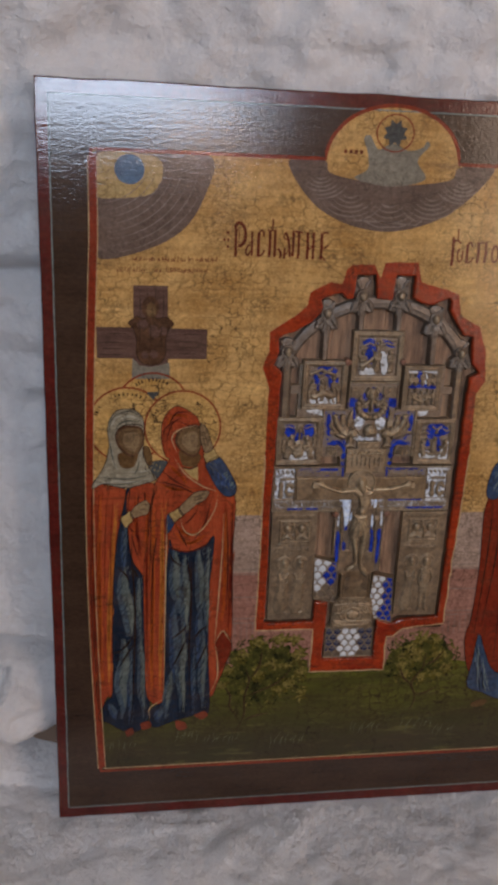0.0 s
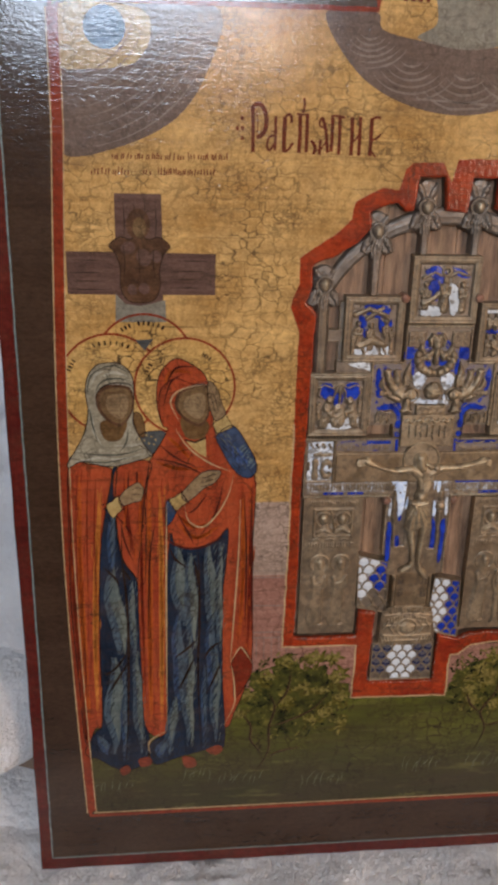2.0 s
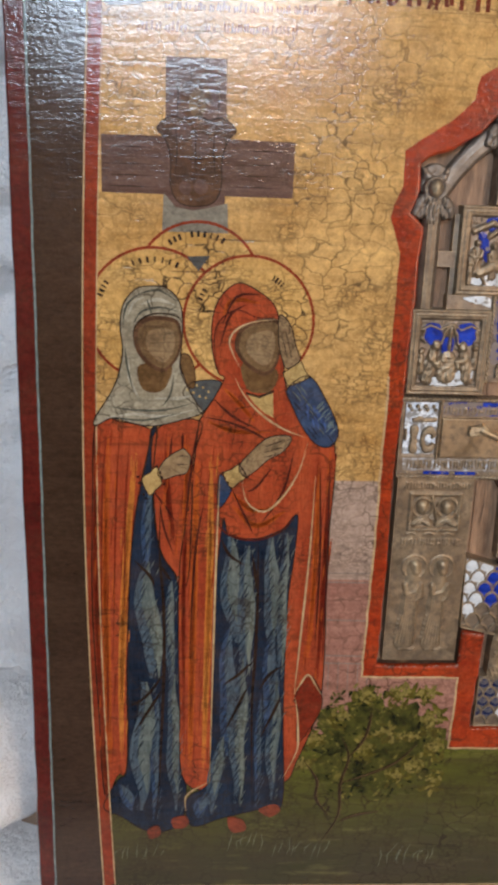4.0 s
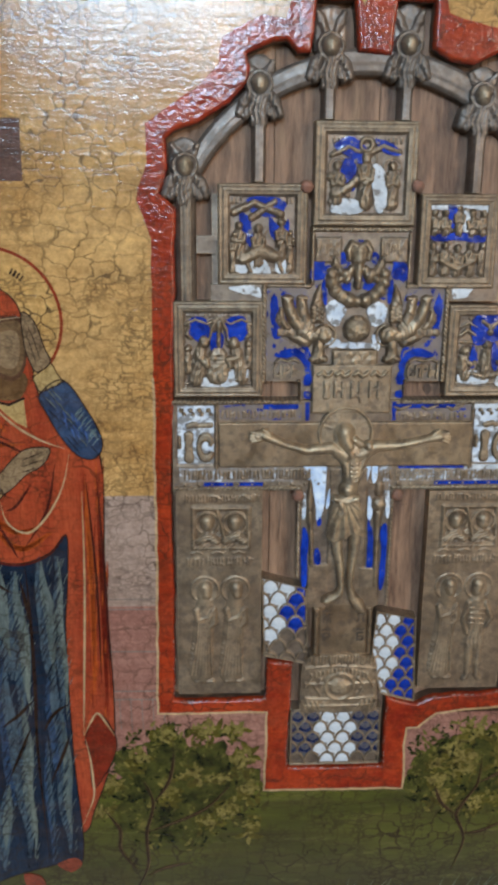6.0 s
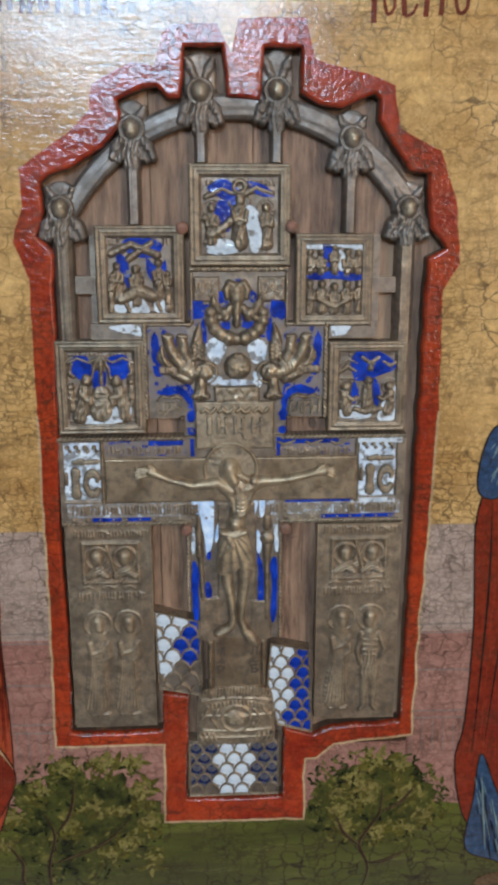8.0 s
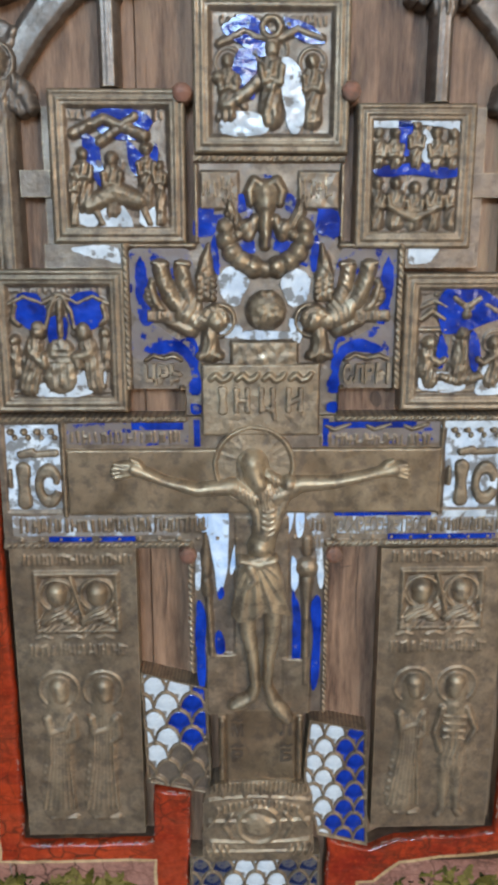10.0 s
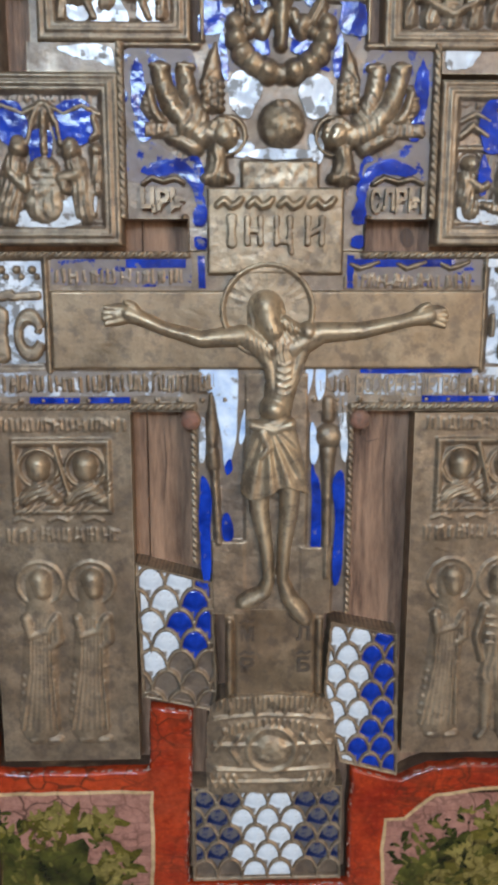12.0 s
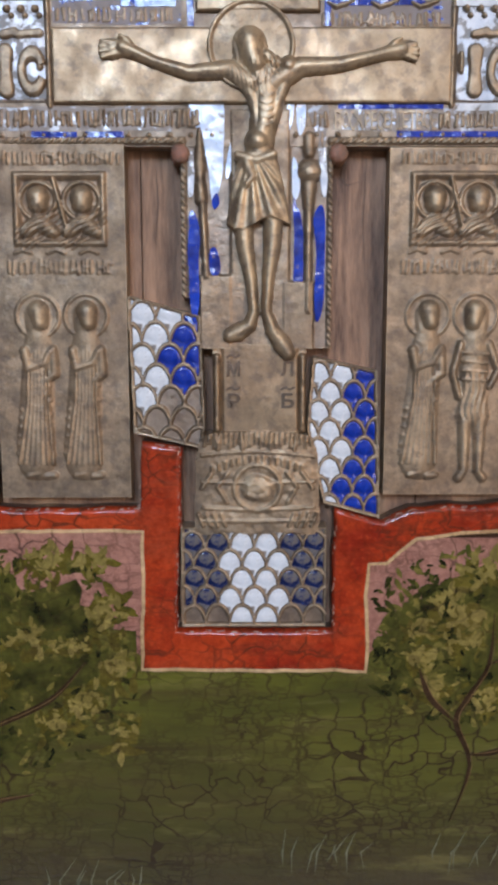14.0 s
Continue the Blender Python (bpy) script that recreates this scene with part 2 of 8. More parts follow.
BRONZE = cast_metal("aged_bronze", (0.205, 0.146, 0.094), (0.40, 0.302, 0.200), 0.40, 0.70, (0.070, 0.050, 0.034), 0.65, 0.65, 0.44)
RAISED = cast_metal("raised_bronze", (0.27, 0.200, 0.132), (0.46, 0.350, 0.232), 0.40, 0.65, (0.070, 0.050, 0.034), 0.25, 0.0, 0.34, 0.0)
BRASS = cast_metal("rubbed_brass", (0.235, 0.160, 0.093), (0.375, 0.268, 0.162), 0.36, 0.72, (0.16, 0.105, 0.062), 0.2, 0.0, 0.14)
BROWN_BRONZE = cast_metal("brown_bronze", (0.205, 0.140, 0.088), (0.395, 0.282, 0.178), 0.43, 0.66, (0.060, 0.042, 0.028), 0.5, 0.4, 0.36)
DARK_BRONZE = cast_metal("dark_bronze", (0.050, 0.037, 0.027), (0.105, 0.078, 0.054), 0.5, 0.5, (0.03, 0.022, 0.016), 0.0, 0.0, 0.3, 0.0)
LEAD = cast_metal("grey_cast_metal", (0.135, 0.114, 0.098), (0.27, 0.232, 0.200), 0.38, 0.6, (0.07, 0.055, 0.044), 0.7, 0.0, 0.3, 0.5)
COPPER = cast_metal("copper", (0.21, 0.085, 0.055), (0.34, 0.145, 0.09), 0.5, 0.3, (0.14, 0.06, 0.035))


def enamel(name, dark, light, chips, dirt=(0.15, 0.115, 0.085)):
    m = Mat(name, 0.14, 0.0, 0.5)
    base = m.mix(m.span(m.noise(190, (1, 1, 1), 3), 0.35, 0.65), dark, light)
    base = m.mix(m.span(m.noise(75, (1, 1, 1), 5), 0.50, 0.72, 0.0, 0.6), base, tuple(0.45 * c + 0.02 for c in dark))
    spots = m.math("MULTIPLY", m.span(m.noise(330, (1, 1, 1), 5), chips, chips + 0.06), 0.9)
    m.put("Base Color", m.mix(spots, base, dirt))
    m.put("Roughness", m.span(spots, 0.0, 0.6, 0.14, 0.5))
    n = m.bump(m.noise(420, (1, 1, 1), 3), 0.28, 0.0006)
    m.put("Normal", m.bump(m.noise(130, (1, 1, 1), 2), 0.6, 0.0012, n))
    return m.m


BLUE_ENAMEL = enamel("blue_enamel", (0.003, 0.015, 0.15), (0.010, 0.055, 0.44), 0.61)
WHITE_ENAMEL = enamel("white_enamel", (0.50, 0.52, 0.54), (0.74, 0.75, 0.75), 0.56)
WORN_BLUE = enamel("worn_blue_enamel", (0.003, 0.012, 0.12), (0.012, 0.045, 0.34), 0.40, (0.20, 0.145, 0.10))
FAINT_WHITE = enamel("faint_white_enamel", (0.36, 0.40, 0.46), (0.66, 0.68, 0.70), 0.415, (0.20, 0.145, 0.10))
FAINT_BLUE = enamel("faint_blue_enamel", (0.004, 0.014, 0.12), (0.012, 0.045, 0.32), 0.37, (0.20, 0.145, 0.10))
PALE_BLUE = enamel("pale_blue_enamel", (0.42, 0.56, 0.78), (0.76, 0.83, 0.90), 0.60)
DULL_BLUE = enamel("dull_blue_enamel", (0.006, 0.011, 0.040), (0.018, 0.036, 0.14), 0.45, (0.10, 0.085, 0.075))
WORN_WHITE = enamel("worn_white_enamel", (0.48, 0.54, 0.62), (0.78, 0.80, 0.82), 0.50, (0.17, 0.15, 0.13))


def timber(name, dark, light):
    m = Mat(name, 0.6)
    grain = m.noise(34, (7, 7, 0.8), 6, 0.75)
    base = m.mix(m.span(grain, 0.38, 0.62), dark, light)
    base = m.mix(m.span(m.noise(20, (5, 5, 0.7), 4), 0.48, 0.66, 0.0, 0.45), base, tuple(0.5 * c for c in dark))
    base = m.mix(m.span(m.noise(17, (4, 4, 0.9), 4), 0.54, 0.68, 0.0, 0.7), base, (0.42, 0.26, 0.14))
    base = m.mix(m.span(m.noise(70, (6, 6, 0.8), 5), 0.55, 0.75, 0.0, 0.6), base, tuple(0.35 * c for c in dark))
    base = m.mix(m.span(m.random(), 0, 1, 0.0, 0.35), base, (0.32, 0.18, 0.095))
    m.put("Base Color", base)
    m.put("Normal", m.bump(grain, 0.8, 0.0012))
    return m.m


BACK_WOOD = timber("bare_old_wood", (0.075, 0.034, 0.019), (0.37, 0.205, 0.120))
BOARD_WOOD = timber("board_wood", (0.05, 0.025, 0.016), (0.11, 0.06, 0.035))


def plush(name, low, high):
    m = Mat(name, 0.95, 0.0, 0.15)
    base = m.mix(m.span(m.noise(9, (1, 1, 1), 5), 0.3, 0.7), low, high)
    base = m.mix(m.span(m.noise(90, (1, 1, 1), 5, 0.7), 0.4, 0.75, 0.0, 0.4), base, tuple(0.85 * c for c in low))
    m.put("Base Color", base)
    n = m.bump(m.noise(60, (1, 1, 1), 6, 0.71), 0.8, 0.011)
    m.put("Normal", m.bump(m.noise(900, (1, 1, 1), 3, 0.7), 0.6, 0.002, n))
    m.put("Sheen Weight", 0.4)
    return m.m


PLUSH = plush("white_plush", (0.76, 0.72, 0.70), (0.92, 0.885, 0.865))


def plain(name, colour, rough=0.8, scale=8, lift=0.85):
    m = Mat(name, rough)
    m.put("Base Color", m.mix(m.span(m.noise(scale), 0.3, 0.7), tuple(lift * c for c in colour), colour))
    m.put("Normal", m.bump(m.noise(120), 0.15, 0.001))
    return m.m


# dark colour for unseen walls, chosen to dim what the icon and metal reflect
DIMMING_PAINT = plain("dimming_paint", (0.10, 0.075, 0.055))
WALL_PAINT = plain("wall_paint", (0.56, 0.48, 0.40))
CEILING_PAINT = plain("ceiling_paint", (0.62, 0.61, 0.59))
FLOOR_WOOD = plain("floor_wood", (0.030, 0.020, 0.014), 0.6)
SOFA_BROWN = plain("brown_upholstery", (0.20, 0.125, 0.085), 0.8, 30)
WHITE_PAINT = plain("white_gloss_paint", (0.8, 0.8, 0.78), 0.4)


# ---- mesh helpers: x and z in millimetres on the icon's face, h in millimetres towards the viewer ----
def link_mesh(name, verts, faces, material, parent=None, label="", smooth=False):
    me = bpy.data.meshes.new(name)
    me.from_pydata(verts, [], faces)
    me.materials.append(material)
    if smooth:
        me.shade_smooth()
    me.update()
    ob = new(name, me)
    ob.parent = parent
    return tagged(ob, label)


def part(name, bm, material, parent, label="", smooth=False):
    me = bpy.data.meshes.new(name)
    bm.to_mesh(me)
    bm.free()
    me.materials.append(material)
    if smooth:
        me.shade_smooth()
    ob = new(name, me)
    ob.parent = parent
    return tagged(ob, label)


def curve_through(points, closed=True, steps=5):
    """Catmull-Rom through a few points."""
    p, n = [Vector(q) for q in points], len(points)
    out = []
    for i in range(n if closed else n - 1):
        a, b, c, d = (p[(i + k) % n] if closed else p[min(max(i + k, 0), n - 1)] for k in (-1, 0, 1, 2))
        for s in range(steps):
            t = s / steps
            out.append(0.5 * (2 * b + (c - a) * t + (2 * a - 5 * b + 4 * c - d) * t * t + (3 * b - a - 3 * c + d) * t**3))
    if not closed:
        out.append(p[-1])
    return [(q.x, q.y) for q in out]


def oval(cx, cz, rx, rz, turn=0.0, n=28):
    c, s = math.cos(radians(turn)), math.sin(radians(turn))
    pts = [(rx * math.cos(2 * math.pi * k / n), rz * math.sin(2 * math.pi * k / n)) for k in range(n)]
    return [(cx + c * x - s * z, cz + s * x + c * z) for x, z in pts]


def rect(x0, z0, x1, z1):
    return [(x0, z0), (x1, z0), (x1, z1), (x0, z1)]


def prism(loops, h0, h1):
    """The slab between heights h0 and h1 inside the first loop and outside the others."""
    flat = [Vector((x, z, 0)) for loop in loops for x, z in loop]
    tris = tessellate_polygon([[Vector((x, z, 0)) for x, z in loop] for loop in loops])
    n = len(flat)
    verts = [(v.x / 1000, -h1 / 1000, v.y / 1000) for v in flat] + [(v.x / 1000, -h0 / 1000, v.y / 1000) for v in flat]
    faces = []
    for a, b, c in tris:
        if (flat[b] - flat[a]).cross(flat[c] - flat[a]).z < 0:
            b, c = c, b
        faces += [(a, b, c), (a + n, c + n, b + n)]
    at = 0
    for loop in loops:
        k = len(loop)
        faces += [(at + i, at + (i + 1) % k, at + n + (i + 1) % k, at + n + i) for i in range(k)]
        at += k
    return verts, faces


def plate(name, loops, h0, h1, material, parent, label=""):
    if not isinstance(loops[0], list):
        loops = [list(loops)]
    return link_mesh(name, *prism(loops, h0, h1), material, parent, label)


def strip(points, width, closed=False, taper=False):
    """Left and right edge of a brush line."""
    p = [Vector(q) for q in points]
    n, left, right = len(p), [], []
    for i, q in enumerate(p):
        a, b = (p[i - 1], p[(i + 1) % n]) if closed else (p[max(i - 1, 0)], p[min(i + 1, n - 1)])
        d = (b - a).normalized() if (b - a).length > 1e-9 else Vector((1, 0))
        w = width / 2 * (max(0.15, math.sin(math.pi * i / (n - 1))) if taper else 1)
        left.append((q.x - d.y * w, q.y + d.x * w)), right.append((q.x + d.y * w, q.y - d.x * w))
    return left, right


def lines(name, paths, width, h, material, parent, label="", closed=False, taper=False):
    """Brush lines of one thing as one mesh of thin raised strips."""
    verts, faces = [], []
    for path in paths:
        left, right = strip(path, width, closed, taper)
        n, at = len(left), len(verts)
        for side, lift in ((left, h), (right, h), (left, h - 0.12), (right, h - 0.12)):
            verts += [(x / 1000, -lift / 1000, z / 1000) for x, z in side]
        for i in range(n if closed else n - 1):
            j = (i + 1) % n
            faces += [(at + i, at + n + i, at + n + j, at + j), (at + i, at + j, at + 2 * n + j, at + 2 * n + i), (at + n + i, at + 3 * n + i, at + 3 * n + j, at + n + j)]
    ob = link_mesh(name, verts, faces, material, parent, label)
    return tagged(ob, kind="stuff" if len(paths) > 1 else "")


def folds(name, paths, width, h, material, parent):
    lines(name, [curve_through(p, False, 4) for p in paths], width, h, material, parent, taper=True)


def writing(name, text, x0, z0, x1, z1, h0, h1, material, parent, label="", bold=0.0):
    """Raised letters that fill the box x0..x1, z0..z1."""
    data = bpy.data.curves.new(name, "FONT")
    data.body, data.resolution_u, data.offset = text, 3, bold
    ob = bpy.data.objects.new(name, data)
    me = bpy.data.meshes.new_from_object(ob)
    bpy.data.objects.remove(ob)
    co = np.empty(len(me.vertices) * 3, np.float32)
    me.vertices.foreach_get("co", co)
    co = co.reshape(-1, 3)
    low, high = co.min(0), co.max(0)
    xz = (co[:, :2] - low[:2]) / (high - low)[:2] * (x1 - x0, z1 - z0) + (x0, z0)
    faces = [tuple(p.vertices) for p in me.polygons]
    n = len(co)
    verts = [(x / 1000, -h1 / 1000, z / 1000) for x, z in xz] + [(x / 1000, -h0 / 1000, z / 1000) for x, z in xz]
    count = {}
    for f in faces:
        for a, b in zip(f, f[1:] + f[:1]):
            count[(a, b)] = count.get((a, b), 0) + 1
    rim = [(a, b) for a, b in count if (b, a) not in count]
    bpy.data.meshes.remove(me)
    return link_mesh(name, verts, faces + [(a, a + n, b + n, b) for a, b in rim], material, parent, label)


def inscription(text, x0, z0, x1, z1, h0, h1, material, parent, bold=0.0, gap=0.25):
    """A row of raised letters, each one a part of its bearer."""
    wide = [{"І": 0.45, "Ы": 1.3, "Ш": 1.3, "Е": 0.8, "С": 0.9, "Р": 0.85}.get(c, 1.0) for c in text]
    unit = (x1 - x0 - gap * (len(text) - 1)) / sum(wide)
    x = x0
    for k, (c, w) in enumerate(zip(text, wide)):
        low = 0.10 * (z1 - z0) * (k % 3 == 1)
        writing("letter", c, x, z0 + low, x + w * unit, z1 - 0.5 * low, h0, h1, material, parent, "", bold)
        x += w * unit + gap


def thing(name, m, label, category, group="", kind=""):
    ob = new(name)
    ob.matrix_world = m
    return tagged(ob, label, category, group, kind)

# ---- room ----
def box(name, low, high, material, parent=None, label="", bevel=0.0):
    bm = bmesh.new()
    bmesh.ops.create_cube(bm, size=1)
    size, middle = [b - a for a, b in zip(low, high)], [(a + b) / 2 for a, b in zip(low, high)]
    bmesh.ops.scale(bm, vec=size, verts=bm.verts), bmesh.ops.translate(bm, vec=middle, verts=bm.verts)
    if bevel:
        bmesh.ops.bevel(bm, geom=bm.edges[:], offset=bevel, segments=3, affect="EDGES")
    return part(name, bm, material, parent, label)


def structure(ob, label, category):
    return tagged(ob, label, category, kind="structure")


structure(box("floor", (-2.2, -2.6, -0.1), (2.2, 1.0, 0.0), FLOOR_WOOD), "brown wooden floor of the room", "floor")
structure(box("ceiling", (-2.2, -2.6, 2.6), (2.2, 1.0, 2.7), CEILING_PAINT), "plain white ceiling", "ceiling")
structure(box("wall_north", (-2.2, 0.85, 0), (2.2, 1.0, 2.6), WALL_PAINT), "plain light wall behind the sofa", "wall")
structure(box("wall_east", (2.05, -2.45, 0), (2.2, 0.85, 2.6), WALL_PAINT), "plain light wall", "wall")
# unseen; dark so that little light comes back from the left
structure(box("wall_west", (-2.2, -2.45, 0), (-2.05, 0.85, 2.6), DIMMING_PAINT), "unseen wall made dark to dim the left side", "wall")
wall = structure(new("wall_south"), "plain light wall with two window openings", "wall")
OPENINGS = [(WINDOW[0] - 0.5, WINDOW[0] + 0.5, WINDOW[2] - 0.36, WINDOW[2] + 0.36), (DOOR[0] - 0.4, DOOR[0] + 0.4, DOOR[2] - 0.8, DOOR[2] + 0.8)]
edges = [-2.2, OPENINGS[0][0], OPENINGS[0][1], OPENINGS[1][0], OPENINGS[1][1], 2.2]
# height of an added dark lower wall that keeps low reflections dark
DIM_TOP = 0.72
for x0, x1 in zip(edges[::2], edges[1::2]):
    box("wall_part", (x0, -2.6, DIM_TOP), (x1, -2.45, 2.6), WALL_PAINT, wall)
box("wall_panelling", (-2.2, -2.6, 0), (2.2, -2.45, DIM_TOP), DIMMING_PAINT, wall, "unseen dark lower wall added to dim low reflections")
for number, (x0, x1, z0, z1) in enumerate(OPENINGS, 1):
    z0 = max(z0, DIM_TOP)
    if z0 > DIM_TOP:
        box("wall_part", (x0, -2.6, DIM_TOP), (x1, -2.45, z0), WALL_PAINT, wall)
    if z1 < 2.6:
        box("wall_part", (x0, -2.6, z1), (x1, -2.45, 2.6), WALL_PAINT, wall)
    window = structure(new(f"window_{number}"), "white framed window that lets in daylight", "window")
    for low, high in (((x0, -2.56, z0), (x0 + 0.06, -2.5, z1)), ((x1 - 0.06, -2.56, z0), (x1, -2.5, z1)),
                      ((x0 + 0.06, -2.56, z0), (x1 - 0.06, -2.5, z0 + 0.06)), ((x0 + 0.06, -2.56, z1 - 0.06), (x1 - 0.06, -2.5, z1))):
        box("window_frame", low, high, WHITE_PAINT, window)

# ---- sofa with white plush ----
sofa = thing("sofa", Matrix.Identity(4), "sofa covered with creased white plush fabric", "sofa")


def bulge(x, z, cx, cz, sx, sz):
    return math.exp(-((x - cx) / sx) ** 2 - ((z - cz) / sz) ** 2)


def fabric(name, u0, u1, v0, v1, nu, nv, place, label):
    verts = [place(u0 + (u1 - u0) * i / nu, v0 + (v1 - v0) * j / nv) for j in range(nv + 1) for i in range(nu + 1)]
    faces = [(j * (nu + 1) + i, j * (nu + 1) + i + 1, (j + 1) * (nu + 1) + i + 1, (j + 1) * (nu + 1) + i) for j in range(nv) for i in range(nu)]
    return link_mesh(name, verts, faces, PLUSH, sofa, label, True)


def lumps(x, z, seed):
    return 0.014 * noise.noise((x * 6, z * 6, seed)) + 0.012 * noise.noise((x * 17, z * 17, seed + 3)) + 0.0095 * noise.noise((x * 48, z * 48, seed + 5)) + 0.0032 * noise.noise((x * 130, z * 130, seed + 7))


def back_place(x, z):
    y = 0.040 + lumps(x, z, 1.5)
    seam = 0.409 + 0.004 * noise.noise((x * 9, 0, 4))
    y += 0.028 * math.exp(-abs(z - seam) / 0.006) + 0.012 * math.exp(-(((z - seam) / 0.03) ** 2))
    side = 1 / (1 + math.exp((x + 0.20) / 0.008))
    y -= 0.034 * side * bulge(x, z, -0.262, 0.088, 0.036, 0.036)
    y += 0.034 * side * math.exp(-(((z - 0.128 + 0.05 * (x + 0.22)) / 0.0045) ** 2))
    y += 0.020 * side * math.exp(-(((x + 0.268 - 0.3 * (z - 0.09)) / 0.004) ** 2)) * (0.07 < z < 0.115)
    y += 0.12 * side * bulge(x, z, -0.232, 0.036, 0.026, 0.015)
    y += 0.012 * math.exp(-(((x + 0.245 + 0.5 * (z - 0.55)) / 0.012) ** 2)) * (z > 0.45) - 0.010 * bulge(x, z, -0.29, 0.53, 0.05, 0.06)
    y -= 0.03 * max(0, z - 0.56) ** 0.5
    return tuple(ICON @ Vector((x, y, z)))


def seat_place(x, y):
    z = -0.004 + 0.40 * lumps(x, y, 9.1) - 0.012 * max(0, abs(x) - 0.3)
    if abs(x) < 0.24:
        z = min(z, -0.001) if y > -0.012 else z
    z -= 9.0 * max(0, -0.11 - y) ** 2
    return x, y, SEAT + z


fabric("back_cushion", -0.75, 0.75, 0.0, 0.80, 420, 230, back_place, "creased white plush back cushion")
fabric("seat_cushion", -0.75, 0.75, -0.26, 0.12, 420, 130, seat_place, "flat white plush seat cushion")
wedge = [ICON @ Vector(q) for q in ((-0.264, 0.078, 0.022), (-0.212, 0.062, 0.018), (-0.212, 0.072, 0.060), (-0.264, 0.12, 0.022), (-0.212, 0.12, 0.018), (-0.212, 0.12, 0.060))]
link_mesh("sofa_corner", [tuple(q) for q in wedge], [(0, 1, 2), (3, 5, 4), (0, 3, 4, 1), (1, 4, 5, 2), (2, 5, 3, 0)], SOFA_BROWN, sofa, "brown upholstery in the gap of the cover")


def pile(name, count, u0, u1, v0, v1, place, normal, length, seed):
    """Short plush fibres, one thin triangle each."""
    r = random.Random(seed)
    verts, faces = [], []
    for k in range(count):
        foot = Vector(place(r.uniform(u0, u1), r.uniform(v0, v1)))
        side = Vector((r.uniform(-1, 1), r.uniform(-1, 1), r.uniform(-1, 1))).normalized()
        tip = foot + (normal + 0.9 * Vector((r.uniform(-1, 1), r.uniform(-1, 1), r.uniform(-1, 1)))).normalized() * length * r.uniform(0.5, 1.2)
        verts += [tuple(foot - side * 0.0005), tuple(foot + side * 0.0005), tuple(tip)]
        faces.append((3 * k, 3 * k + 1, 3 * k + 2))
    tagged(link_mesh(name, verts, faces, PLUSH, sofa, "short white plush fibres"), kind="stuff")


pile("plush_nap", 9000, -0.30, 0.26, -0.05, 0.0, seat_place, Vector((0, 0, 1)), 0.0035, 3)
box("sofa_base", (-0.72, -0.22, 0.08), (0.72, 0.55, SEAT - 0.22), SOFA_BROWN, sofa, "brown upholstered base", 0.02)
box("sofa_back", (-0.72, 0.24, SEAT - 0.10), (0.72, 0.46, SEAT + 0.72), SOFA_BROWN, sofa, "brown upholstered back", 0.03)
for sx in (-0.64, 0.64):
    for sy in (-0.16, 0.46):
        box("sofa_leg", (sx - 0.03, sy - 0.03, 0), (sx + 0.03, sy + 0.03, 0.08), FLOOR_WOOD, sofa)

# ---- ceiling lamp, seen only as a reflection ----
lamp = thing("ceiling_lamp", pose(0.36, -1.48, 2.6), "ceiling lamp with two warm glass bulbs", "lamp")


def glow(name, colour, strength):
    m = Mat(name, 0.3)
    m.put("Base Color", (*colour, 1)), m.put("Emission Color", (*colour, 1)), m.put("Emission Strength", strength)
    return m.m


BULB_GLOW = glow("bulb_glow", (1.0, 0.78, 0.5), 6.0)
inv = Vector((0.36, -1.48, 2.6))
bm = bmesh.new()
bmesh.ops.create_cone(bm, cap_ends=True, segments=32, radius1=0.07, radius2=0.05, depth=0.04, matrix=Matrix.Translation((0, 0, -0.02)))
part("canopy", bm, LEAD, lamp)
for place in BULBS:
    tip = Vector(place) - inv
    bm = bmesh.new()
    bmesh.ops.create_uvsphere(bm, u_segments=24, v_segments=16, radius=0.04, matrix=Matrix.Translation(tip + Vector((0, 0, 0.10))))
    part("bulb", bm, BULB_GLOW, lamp, "warm glowing bulb", True)
    bm = bmesh.new()
    rod = tip + Vector((0, 0, 0.14)) - Vector((0, 0, -0.04))
    bmesh.ops.create_cone(bm, cap_ends=True, segments=12, radius1=0.008, radius2=0.008, depth=rod.length, matrix=Matrix.Translation(rod / 2) @ rod.to_track_quat("Z", "Y").to_matrix().to_4x4())
    part("arm", bm, LEAD, lamp)

# ---- icon: board and painted ground ----
icon = thing("icon_panel", ICON, "old painted wooden icon with gold ground leaning on plush", "icon")
L, R, TOP = -218.5, 222.0, 531.0
INSET_OUT = [(-72, 159), (-71, 255), (-70.7, 345), (-75.6, 358), (-71.4, 370), (-71.8, 382), (-55, 393), (-47, 401), (-46, 409), (-33, 416), (-25, 414.8), (-22.2, 424.5), (-19, 427.6),
             (-4, 428), (0.4, 418.5), (3.2, 429.5), (25, 430), (29, 417), (46, 413), (56, 409), (58, 396), (73, 388), (79, 372), (82, 350), (76, 341), (77, 300), (76, 256), (74, 208),
             (73, 160), (41, 157), (34, 150), (29, 150), (29, 121.5), (-29, 122), (-28, 159)]
